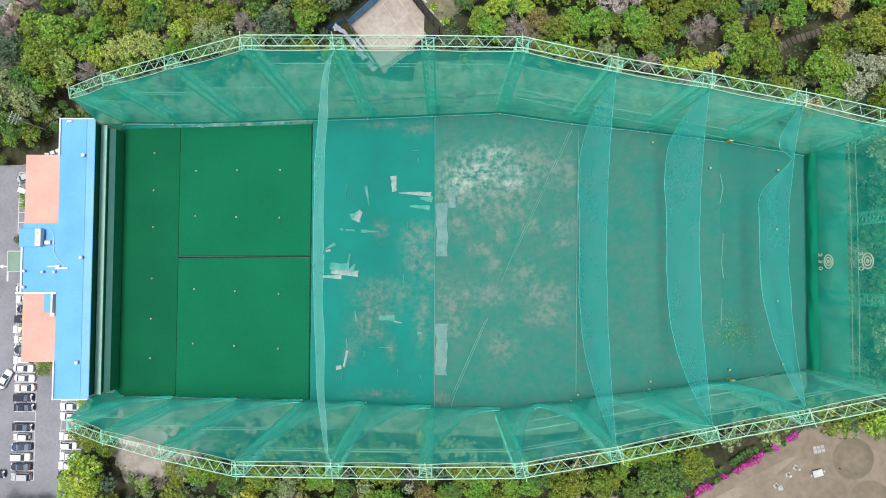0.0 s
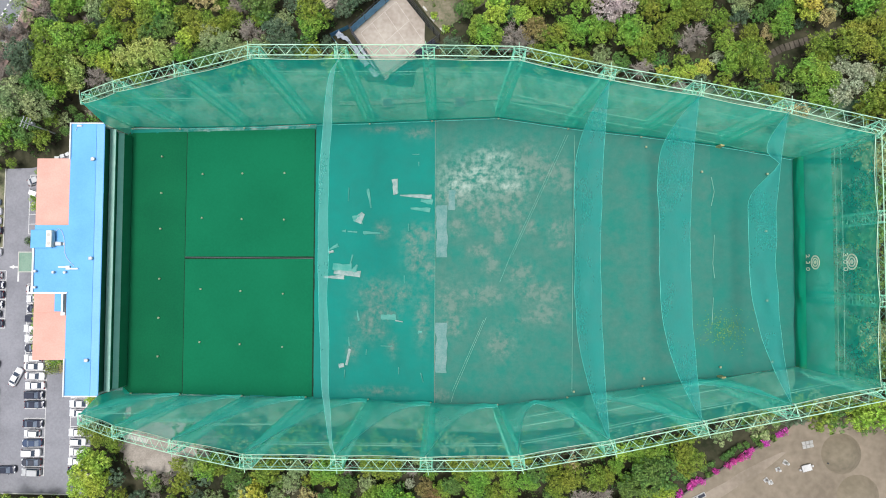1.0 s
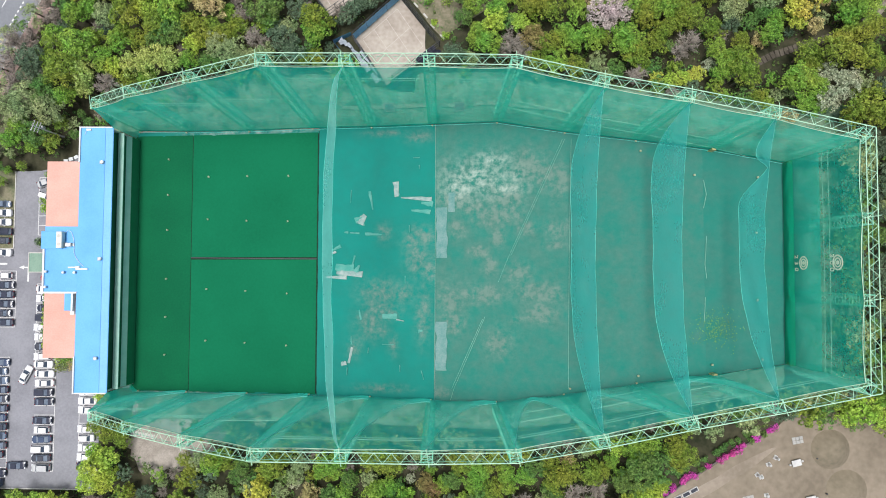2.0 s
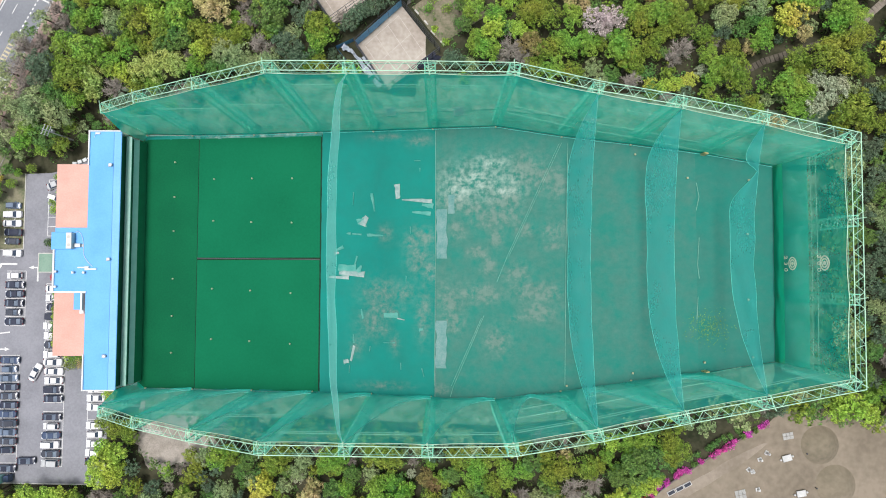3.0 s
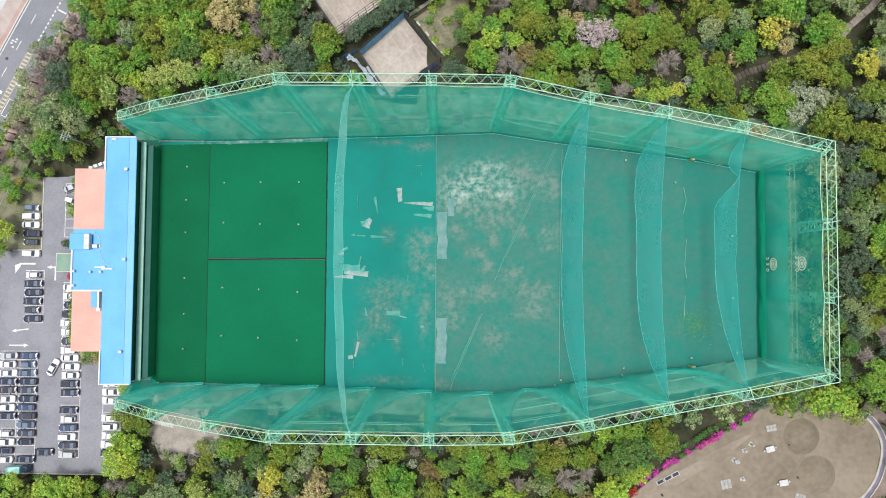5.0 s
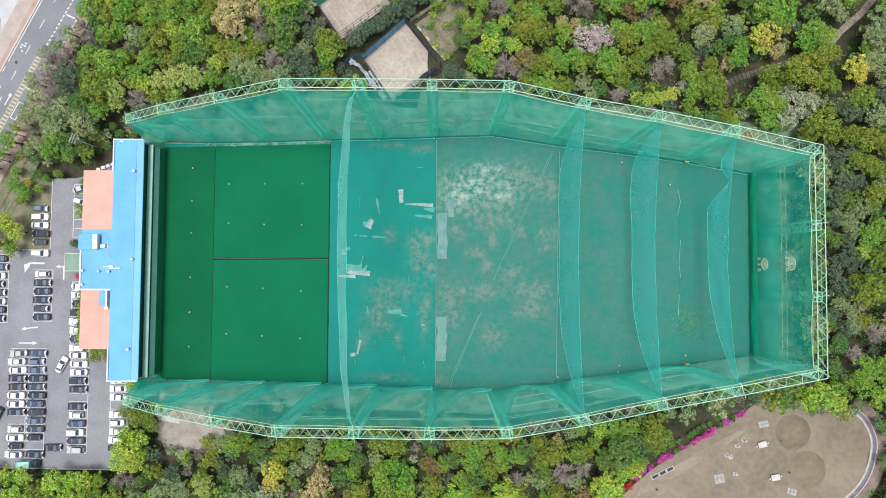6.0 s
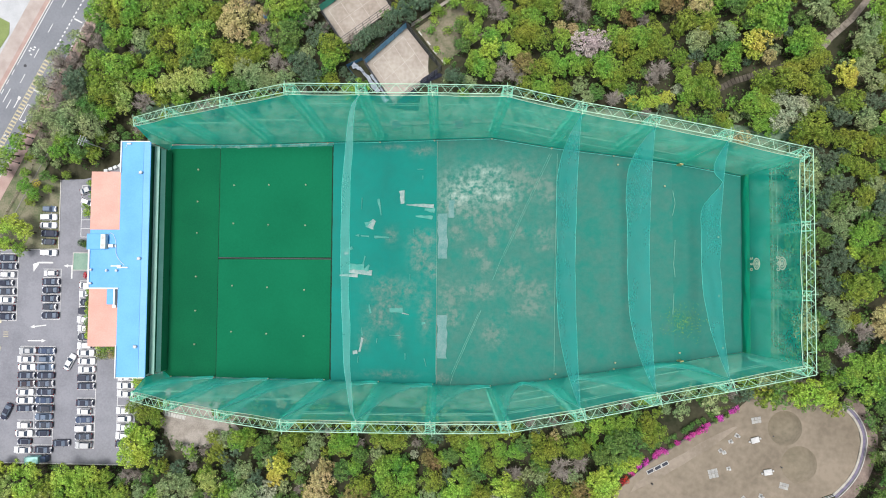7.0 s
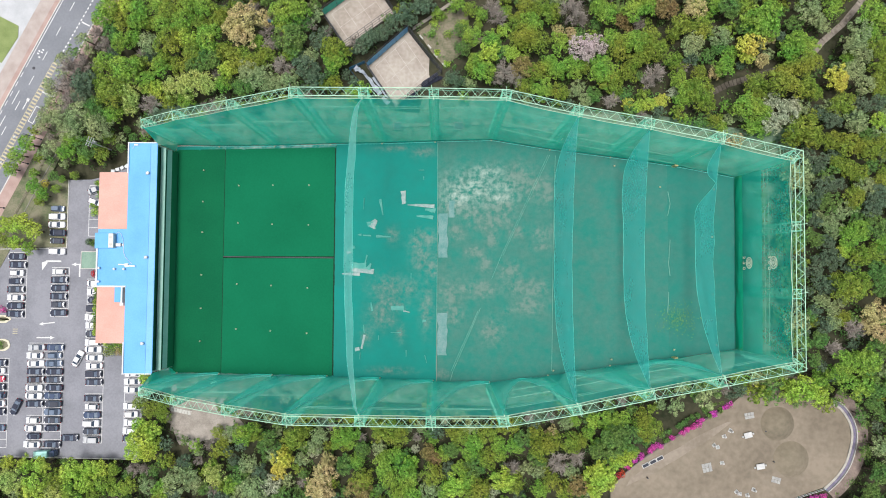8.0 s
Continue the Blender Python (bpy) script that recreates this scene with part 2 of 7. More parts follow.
for key in ("carpet", "carpet_old", "seam", "earth", "soil"):  # dull piles and soils throw back no sheen
    M[key].node_tree.nodes["Principled BSDF"].inputs["Specular IOR Level"].default_value = 0.1


# ---- tools ----
class Shape:
    """Collects plain faces for one mesh."""

    def __init__(self):
        self.v, self.f = [], []

    def add(self, verts, faces):
        k = len(self.v)
        self.v += [tuple(p) for p in verts]
        self.f += [tuple(i + k for i in face) for face in faces]
        return self

    def box(self, x0, y0, z0, x1, y1, z1):
        return self.add([(x, y, z) for z in (z0, z1) for x, y in ((x0, y0), (x1, y0), (x1, y1), (x0, y1))],
                        [(3, 2, 1, 0), (4, 5, 6, 7), (0, 1, 5, 4), (1, 2, 6, 5), (2, 3, 7, 6), (3, 0, 4, 7)])

    def soft_box(self, x0, y0, z0, x1, y1, z1, r):
        """A box whose upper edges are chamfered."""
        ring = lambda d, z: [(x0 + d, y0 + d, z), (x1 - d, y0 + d, z), (x1 - d, y1 - d, z), (x0 + d, y1 - d, z)]
        verts = ring(0, z0) + ring(0, z1 - r) + ring(r, z1)
        faces = [(3, 2, 1, 0), (8, 9, 10, 11)]
        for k in (0, 4):
            faces += [(k + i, k + (i + 1) % 4, k + 4 + (i + 1) % 4, k + 4 + i) for i in range(4)]
        return self.add(verts, faces)

    def tube(self, a, b, r0, r1=None, n=6):
        a, b, r1 = Vector(a), Vector(b), r0 if r1 is None else r1
        q = (b - a).to_track_quat("Z", "Y")
        verts = []
        for p, r in ((a, r0), (b, r1)):
            verts += [p + q @ Vector((r * math.cos(2 * math.pi * i / n), r * math.sin(2 * math.pi * i / n), 0)) for i in range(n)]
        faces = [(i, (i + 1) % n, n + (i + 1) % n, n + i) for i in range(n)] + [tuple(range(n))[::-1], tuple(range(n, 2 * n))]
        return self.add(verts, faces)

    def pipe(self, points, r, n=5):
        """One bent tube through all the points."""
        pts = [Vector(p) for p in points]
        verts = []
        for i, p in enumerate(pts):
            way = pts[min(i + 1, len(pts) - 1)] - pts[max(i - 1, 0)]
            q = way.to_track_quat("Z", "Y")
            verts += [p + q @ Vector((r * math.cos(2 * math.pi * k / n), r * math.sin(2 * math.pi * k / n), 0)) for k in range(n)]
        faces = [(i * n + k, i * n + (k + 1) % n, (i + 1) * n + (k + 1) % n, (i + 1) * n + k) for i in range(len(pts) - 1) for k in range(n)]
        return self.add(verts, faces + [tuple(range(n))[::-1], tuple(range((len(pts) - 1) * n, len(pts) * n))])

    def slab(self, outline, z0, z1):
        """A prism over an outline that runs counter-clockwise."""
        n = len(outline)
        return self.add([(x, y, z0) for x, y in outline] + [(x, y, z1) for x, y in outline],
                        [tuple(range(n))[::-1], tuple(range(n, 2 * n))] + [(i, (i + 1) % n, n + (i + 1) % n, n + i) for i in range(n)])

    def lathe(self, profile, n=12, centre=(0, 0, 0)):
        cx, cy, cz = centre
        verts = [(cx + r * math.cos(2 * math.pi * i / n), cy + r * math.sin(2 * math.pi * i / n), cz + z) for r, z in profile for i in range(n)]
        faces = [(k * n + i, k * n + (i + 1) % n, (k + 1) * n + (i + 1) % n, (k + 1) * n + i) for k in range(len(profile) - 1) for i in range(n)]
        faces += [tuple(range(n))[::-1], tuple(range((len(profile) - 1) * n, len(profile) * n))]
        return self.add(verts, faces)

    def grid(self, nu, nv, place):
        """A sheet: place(u, v) for u, v in 0..1."""
        verts = [place(i / nu, j / nv) for i in range(nu + 1) for j in range(nv + 1)]
        w = nv + 1
        return self.add(verts, [(i * w + j, (i + 1) * w + j, (i + 1) * w + j + 1, i * w + j + 1) for i in range(nu) for j in range(nv)])

    def mesh(self, name, mat, smooth=False):
        me = bpy.data.meshes.new(name)
        me.from_pydata(self.v, [], self.f)
        me.materials.append(mat)
        if smooth:
            me.polygons.foreach_set("use_smooth", [True] * len(me.polygons))
        me.update()
        return me


def part(name, shape, mat, parent=None, label="", smooth=False):
    ob = new(name, shape if isinstance(shape, bpy.types.Mesh) else shape.mesh(name, mat, smooth))
    if parent:
        ob.parent = parent
    return tagged(ob, label)


def thing(name, label, category, group="", m=None, kind=""):
    """The empty base of a thing with parts."""
    ob = new(name)
    ob.empty_display_size = 0.3
    if m is not None:
        ob.matrix_basis = m
    return tagged(ob, label, category, group, kind)


def structure(name, shape, mat, label="", smooth=False):
    return tagged(part(name, shape, mat, None, "", smooth), label, "", "", "structure")


def ramp_of(pairs, x):
    """Straight lines from pair to pair of (x, value)."""
    if x <= pairs[0][0]:
        return pairs[0][1]
    for (a, u), (b, v) in zip(pairs, pairs[1:]):
        if x <= b:
            return u + (v - u) * (x - a) / (b - a)
    return pairs[-1][1]


def smooth01(a, b, x):
    k = min(1, max(0, (x - a) / (b - a)))
    return k * k * (3 - 2 * k)


def inside(x, y, outline):
    hit, n = False, len(outline)
    for i in range(n):
        (x0, y0), (x1, y1) = outline[i], outline[(i + 1) % n]
        if (y0 > y) != (y1 > y) and x < x0 + (y - y0) / (y1 - y0) * (x1 - x0):
            hit = not hit
    return hit


# ---- the lie of the land: it climbs from the car park to the far end of the range ----
MIDDLE = [(-78, -3.9), (-77, -2.5), (-47, 0.5), (-31, 2.4), (-16, 4.0), (-2, 6.4), (13, 9.5), (28, 13.5), (43, 17.0), (58, 21.0), (73, 24.0), (95, 26.0), (140, 28.0), (300, 20.0)]
BELOW = [(-90, -4.0), (-76, -1.6), (-30, 1.0), (0, 3.5), (30, 8.5), (48, 12.2), (60, 12.5), (105, 12.5), (135, 16.0), (300, 14.0)]
ABOVE = [(-100, -4.0), (-70, -1.0), (-34, 6.5), (-5, 7.5), (20, 10.0), (40, 13.0), (60, 21.0), (90, 26.5), (140, 28.0), (300, 22.0)]


def field_height(x):
    return ramp_of(MIDDLE, x)


def land(x, y):
    z = ramp_of(MIDDLE, x)
    z += (ramp_of(ABOVE, x) - z) * smooth01(39, 47, y)
    z += (ramp_of(BELOW, x) - z) * (smooth01(20, 36, -y) if x > 30 else smooth01(31, 40, -y))
    if x > 74 and y < -20:  # the burial terrace reaches under the trees
        z += (min(z, 12.2) - z) * smooth01(20, 26, -y) * smooth01(74, 79, x)
    return z

# ---- ground: one sheet to the horizon ----
fine_x = [-170 + 2.5 * i for i in range(137)]
fine_y = [-100 + 2.5 * i for i in range(89)]
axis_x = [-4000, -1500, -700, -400, -280, -220, -190] + fine_x + [190, 220, 280, 400, 700, 1500, 4000]
axis_y = [-4000, -1500, -700, -400, -240, -160, -125] + fine_y + [140, 170, 240, 400, 700, 1500, 4000]


def ground_point(i, j):
    x, y = axis_x[i], axis_y[j]
    rough = noise.noise((x * 0.13, y * 0.13, 3.0)) * 0.35
    flat = x < -76 or (-80 < x < 76 and -31 < y < 39) or (x > 44 and y < -30)
    return (x, y, land(x, y) - (0.35 if flat else 0.0) + (0.0 if flat else rough))


nx, ny = len(axis_x) - 1, len(axis_y) - 1
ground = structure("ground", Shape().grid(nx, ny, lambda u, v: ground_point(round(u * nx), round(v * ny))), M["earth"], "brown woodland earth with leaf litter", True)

# ---- perimeter of the range: heads of the towers, on the net's line ----
PERIMETER = [
    (-76.1, 37.0, 19.5), (-63.9, 36.6, 28.9), (-47.6, 36.5, 38.4), (-31.4, 36.7, 47.1), (-16.8, 36.7, 47.1), (-2.0, 36.7, 47.1), (13.2, 36.5, 47.1),
    (28.2, 33.2, 47.1), (43.1, 30.6, 47.1), (57.9, 27.7, 47.1), (72.5, 24.2, 47.1), (72.5, 10.5, 47.1), (72.4, -3.6, 47.1), (72.2, -17.6, 47.1),
    (57.4, -20.5, 47.1), (42.7, -23.2, 47.1), (27.6, -26.3, 47.1), (12.8, -28.8, 47.1), (-2.2, -29.0, 47.1), (-16.8, -28.8, 47.1), (-31.6, -28.6, 47.1),
    (-47.2, -28.7, 38.5), (-62.6, -28.7, 28.9), (-75.0, -28.7, 19.3),
]
UPPER, LOWER = PERIMETER[:11], PERIMETER[13:][::-1]


def edge_y(side, x):
    return ramp_of([(p[0], p[1]) for p in side], x)


def strip_of_field(x0, x1, lift, y_low=None, y_high=None, inset=0.0, ripple=0.0, seed=0.0, step=2.0):
    """A sheet that lies on the sloping field from x0 to x1, between the nets or between two given sides."""
    nu, nv = max(2, round((x1 - x0) / step)), round(60 / step)

    def place(u, v):
        x = x0 + (x1 - x0) * u
        lo = edge_y(LOWER, x) + inset if y_low is None else y_low
        hi = edge_y(UPPER, x) - inset if y_high is None else y_high
        y = lo + (hi - lo) * v
        return (x, y, field_height(x) + lift + ripple * noise.noise((x * 0.3, y * 0.3, seed)))
    return Shape().grid(nu, nv, place)


structure("field_soil", strip_of_field(-77.4, 73.6, -0.12, ripple=0.06), M["soil"], "worn soil and thin grass of the range field", True)
# places where the ground nets are worn: x, y, length, width
TEE_WORN = [(-6.7, 8.1, 3.8, 5.1), (-5.4, 4.3, 4.5, 6.4), (-13.8, 10.8, 2.6, 3.2), (-14.5, -3.8, 7.8, 5.2), (-2.5, 1.7, 3.8, 6.4), (-4.2, 9.9, 6.4, 3.8), (-9.3, -3.8, 5.1, 3.9), (-16.7, -11.2, 5.8, 5.8), (-13.7, -7.7, 7.7, 3.9), (-20.6, -16.8, 2.6, 3.9),
            (-11.2, -16.2, 1.9, 3.9), (-14.1, -12.8, 2.6, 1.9), (-14.0, -26.4, 10.3, 1.3), (-5.2, 33.8, 5.0, 2.2), (-13.0, 35.0, 8.0, 1.0), (-4.0, -9.0, 3.0, 10.0)]
FIELD_WORN = [(3.0, 18.2, 7.6, 3.8), (13.4, 14.7, 9.9, 5.0), (13.4, 9.2, 3.2, 3.2), (27.1, 22.0, 3.6, 7.2), (23.7, 23.3, 7.3, 4.9), (3.8, 11.4, 3.2, 3.2), (26.7, 11.0, 4.8, 3.6), (19.7, 11.2, 3.7, 2.5), (15.3, 18.3, 7.4, 4.9), (8.0, 16.4, 5.0, 3.1), (25.9, 7.8, 3.6, 1.8), (20.6, 25.6, 7.3, 6.1)]
FIELD_WORN += [(2.2, -6.2, 5.1, 7.6), (3.0, -10.4, 4.4, 5.0), (9.7, -4.0, 8.7, 3.7), (18.1, 1.0, 4.9, 3.7), (22.8, -8.0, 6.1, 3.7), (20.5, -3.2, 7.3, 3.7), (17.3, -9.7, 1.7, 1.7), (13.3, -15.1, 5.0, 5.0), (24.3, -3.5, 6.1, 3.6), (8.8, 6.0, 3.8, 2.0), (11.6, 2.6, 2.5, 3.7), (0.1, -27.0, 4.4, 1.8)]
PALE_WORN = [(8.2, 23.4, 14.5, 7.0), (4.5, 21.3, 8.0, 5.5), (15.6, 20.6, 7.0, 2.2), (11.9, 27.4, 7.0, 3.6), (17.4, 23.6, 3.0, 1.9)]
HEM_BARE = [(-56.0, 36.0, 13.0, 1.1), (-46.0, 36.1, 11.0, 0.9), (-37.0, 36.2, 10.0, 0.8), (-70.0, -28.3, 4.0, 0.8), (-60.0, -28.4, 4.0, 0.8)]


def worn_here(x, y, places):
    return max((math.exp(-((2 * (x - a) / l) ** 2 + (2 * (y - b) / w) ** 2) * 0.7) for a, b, l, w in places), default=0.0)


def net_sheet(shape, mat, parent, wear=(), bare=()):
    """A sheet of ground netting that knows where it is worn."""
    ob = part("net_sheet", shape, M[mat], parent, smooth=True)
    for key, places in (("wear", wear), ("bare", bare)):
        values = ob.data.attributes.new(key, "FLOAT", "POINT")
        values.data.foreach_set("value", [worn_here(v.co.x, v.co.y, places) for v in ob.data.vertices])


for x0, x1, n, mat, words in ((-29.9, -1.3, 4, "net_tee", "dense teal netting spread over the field's soil"), (-1.2, 56.4, 7, "net_field", "worn green netting over patchy soil and grass"), (56.4, 72.6, 2, "net_far", "dark green netting over the far field")):
    ground_net = thing("ground_net", words, "net", "ground nets")
    for k in range(n):
        a, b = x0 + (x1 - x0) * k / n, x0 + (x1 - x0) * (k + 1) / n
        net_sheet(strip_of_field(a, b, 0.1, inset=0.05, ripple=0.1, seed=4, step=0.7), mat, ground_net, TEE_WORN if mat == "net_tee" else FIELD_WORN, PALE_WORN if mat == "net_field" else ())
for x0, x1, lo, hi, mat, words in (
    (-78.28, -62.36, -28.3, 35.6, "carpet_old", "dark green artificial turf in front of the bays"),
    (-62.2, -30.2, 4.9, 35.6, "carpet", "green artificial turf carpet with dark seams"),
    (-62.2, -30.25, -28.3, 4.3, "carpet", "green artificial turf carpet with dark seams"),
):
    mat_ob = part("turf_carpet", strip_of_field(x0, x1, 0.16, lo, hi, ripple=0.05, seed=x0 + lo), M[mat], smooth=True)
    tagged(mat_ob, words, "carpet", "turf carpets")

hem = thing("ground_net", "teal netting folded on the ground along the turf's edge", "net", "ground nets")
for lo, hi in ((35.4, 36.5), (-28.55, -28.1)):
    net_sheet(strip_of_field(-77.0, -30.0, 0.12, lo, hi, ripple=0.1, seed=9, step=1.0), "net_tee", hem, (), HEM_BARE)

# ---- lattice towers ----
def outward(i):
    p = [Vector(q[:2]) for q in PERIMETER]
    ways = []
    for a, b in ((i - 1, i), (i, i + 1)):
        if 0 <= a and b < len(p):
            d = (p[b] - p[a]).normalized()
            ways.append(Vector((-d.y, d.x)))
    w = sum(ways, Vector((0, 0)))
    return w.normalized()


def tower(head, way, base):
    x, y, top = head
    side = Vector((-way.y, way.x))
    ob = thing("lattice_tower", "tall green square lattice steel tower behind the net", "tower", "perimeter towers", pose(x, y, base - 0.4))
    h = top - base + 0.4
    w0, w1 = 0.25, 2.1
    corners = [way * a + side * b for a, b in ((w0, -0.95), (w1, -0.95), (w1, 0.95), (w0, 0.95))]
    for c in corners:
        part("leg", Shape().tube((c.x, c.y, 0), (c.x, c.y, h - 1.5), 0.12, n=6), M["steel_tower"], ob)
    n = max(4, round(h / 1.9))
    s = Shape()
    for k in range(4):
        a, b = corners[k], corners[(k + 1) % 4]
        for i in range(n):
            z0, z1 = (h - 1.5) * i / n, (h - 1.5) * (i + 1) / n
            p, q = (a, b) if (i + k) % 2 else (b, a)
            s.tube((p.x, p.y, z0), (q.x, q.y, z1), 0.065, n=4)
            s.tube((a.x, a.y, z1), (b.x, b.y, z1), 0.055, n=4)
    tagged(part("lattice", s, M["steel_tower"], ob), kind="stuff")
    p, q = way * -0.25, way * 2.45 + side * 0.45
    part("head_arm", Shape().tube((p.x, p.y, h + 0.12), (q.x, q.y, h + 0.12), 0.06, n=5), M["steel_green"], ob)
    part("net_pulley", Shape().lathe([(0.16, 0), (0.16, 0.5), (0.08, 0.6)], 8, (-0.35 * way.x, -0.35 * way.y, h - 0.5)), M["steel_green"], ob)
    f = way * (w0 + w1) / 2
    part("footing", Shape().soft_box(f.x - 1.2, f.y - 1.2, -0.8, f.x + 1.2, f.y + 1.2, 0.1, 0.1), M["earth"], ob, "earth-covered footing")
    return ob


def box_truss(name, label, a, b, wa, wb, depth, pitch, r, mat, width=1.75):
    """A box girder between two heads, two chords inside and two outside, with zigzag webs on each face."""
    a, b, wa, wb = Vector(a), Vector(b), Vector((*wa, 0)), Vector((*wb, 0))
    ob = thing(name, label, "truss", "ring trusses", Matrix.Translation(a))
    down = Vector((0, 0, -depth))
    ends = lambda out, low: (wa * out + down * low, b - a + wb * out + down * low)
    rails = [ends(0.15, 0), ends(0.15 + width, 0), ends(0.15 + width, 1), ends(0.15, 1)]
    for k, (p, q) in enumerate(rails):
        part("chord", Shape().tube(p, q, r if k < 2 else r * 0.55, n=6), mat if k < 2 else M["steel_shaded"], ob)
    n = max(2, round((b - a).length / pitch))
    rest = Shape()
    for k in range(4):
        (p0, p1), (q0, q1) = rails[k], rails[(k + 1) % 4]
        for i in range(n):
            u0, um, u1 = i / n, (i + 0.5) / n, (i + 1) / n
            for e0, e1 in ((p0.lerp(p1, u0), q0.lerp(q1, um)), (q0.lerp(q1, um), p0.lerp(p1, u1))):
                if k == 0 and name == "ring_truss":
                    part("web_bar", Shape().tube(e0, e1, r * 0.55, n=4), mat, ob)
                else:
                    rest.tube(e0, e1, r * 0.34, n=4)
    tagged(part("web", rest, M["steel_shaded"], ob), kind="stuff")
    return ob


WAYS = [outward(i) for i in range(len(PERIMETER))]
# at the corners the girders reach out to both sides
WAYS[10], WAYS[13] = Vector((1.05, 0.95)), Vector((1.05, -0.8))
for i, p in enumerate(PERIMETER):
    tower(p, WAYS[i].normalized(), field_height(p[0]))
for i in range(len(PERIMETER) - 1):
    p, q = PERIMETER[i], PERIMETER[i + 1]
    box_truss("ring_truss", "pale green zigzag box girder joining the tower heads", p, q, WAYS[i], WAYS[i + 1], 1.4, 3.0, 0.08, M["steel_green"])
    low = max(field_height(p[0]), field_height(q[0]))
    if 6 <= i <= 9 or 13 <= i <= 16:
        box_truss("mid_truss", "green zigzag box girder halfway up the towers", (*p[:2], 22.0), (*q[:2], 22.0), WAYS[i], WAYS[i + 1], 1.5, 2.4, 0.09, M["steel_green"])
    pair = Shape()
    for drop in (8.0, 9.3):
        za, zb = p[2] - drop * p[2] / 47.1, q[2] - drop * q[2] / 47.1
        if i in (0, 1, 2, 20, 21, 22):
            za = zb = (16.5, 23.0, 26.0)[i if i < 3 else 22 - i] - (drop - 8.0)
        if i in (10, 11, 12):
            za = zb = 37.0 if drop == 8.0 else 35.3
        wa, wb = WAYS[i].normalized() * 0.18, WAYS[i + 1].normalized() * 0.18
        pair.tube((p[0] + wa.x, p[1] + wa.y, za), (q[0] + wb.x, q[1] + wb.y, zb), 0.07, n=5)
    tagged(part("girt_pair", pair, M["steel_green"]), "two pale horizontal pipes holding the net", "pipe", "net girts")

# ---- nets of the perimeter ----
def net_panel(i):
    a, b = PERIMETER[i], PERIMETER[i + 1]
    out = (WAYS[i].normalized() + WAYS[i + 1].normalized()).normalized()

    def place(u, v):
        x, y = a[0] + (b[0] - a[0]) * u, a[1] + (b[1] - a[1]) * u
        top = a[2] + (b[2] - a[2]) * u - 1.1 - 0.5 * math.sin(math.pi * u)
        low = field_height(x) + 0.1
        bulge = 0.55 * math.sin(math.pi * u) * math.sin(math.pi * v) + 0.5 * noise.noise((x * 0.22, y * 0.22, v * 3.0)) * math.sin(math.pi * v)
        return (x + out.x * bulge * -0.6, y + out.y * bulge * -0.6, low + (top - low) * v)
    ob = thing("side_net", "translucent green golf netting hung between two towers", "net", "perimeter nets")
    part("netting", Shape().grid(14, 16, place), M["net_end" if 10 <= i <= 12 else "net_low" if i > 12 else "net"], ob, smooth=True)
    rope = Shape().pipe([place(k / 14, 1) for k in range(15)], 0.06)
    part("edge_rope", rope, M["steel_green"], ob, "pale edge rope")


def swag(i, low_share):
    """A second, slack layer: its upper edge hangs from head to head in a deep curve."""
    a, b = PERIMETER[i], PERIMETER[i + 1]
    out = (WAYS[i].normalized() + WAYS[i + 1].normalized()).normalized()
    skew = random.Random(i).uniform(0.6, 1.5)

    def place(u, v):
        x, y = a[0] + (b[0] - a[0]) * u, a[1] + (b[1] - a[1]) * u
        head, low = a[2] + (b[2] - a[2]) * u - 1.3, field_height(x) + 0.1
        rise = abs(2 * u ** skew - 1) ** 1.6 if i < 17 else u ** 2.2
        top = low + (head - low) * (low_share + (1 - low_share) * rise)
        bulge = 0.2 + 0.5 * math.sin(math.pi * v) + 0.2 * noise.noise((x * 0.4, y * 0.4, v * 4))
        return (x - out.x * bulge, y - out.y * bulge, low + (top - low) * v)
    ob = thing("slack_net", "slack inner layer of green netting hanging in a swag", "net", "slack nets")
    part("netting", Shape().grid(24, 10, place), M["net_swag"], ob, smooth=True)
    rope = Shape().pipe([place(k / 24, 1) for k in range(25)], 0.07)
    part("edge_rope", rope, M["net_rope"], ob)


def lower_layer(i, top, inset, mat, words):
    """A second sheet in front of an end panel, from the field up to a given height."""
    a, b = PERIMETER[i], PERIMETER[i + 1]
    out = (WAYS[i].normalized() + WAYS[i + 1].normalized()).normalized()

    def place(u, v):
        x, y = a[0] + (b[0] - a[0]) * u, a[1] + (b[1] - a[1]) * u
        low = field_height(x) + 0.1
        deep = inset + 0.3 * math.sin(math.pi * v) * (1 + noise.noise((y * 0.3, v * 2.0, inset)))
        return (x - abs(out.x) * deep, y, low + (top - low) * v)
    ob = thing("lower_net", words, "net", "end net layers")
    part("netting", Shape().grid(16, 8, place), M[mat], ob, smooth=True)


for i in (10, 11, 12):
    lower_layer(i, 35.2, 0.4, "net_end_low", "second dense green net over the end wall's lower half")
    # This band's darker green also stands for shade along the wall's foot.
    lower_layer(i, 27.6, 0.9, "net_foot", "dense net band with the end wall's foot shade in its green")
for i in range(len(PERIMETER) - 1):
    net_panel(i)
    if i >= 14:
        swag(i, random.Random(i + 50).uniform(0.06, 0.3) if i < 17 else 0.05)


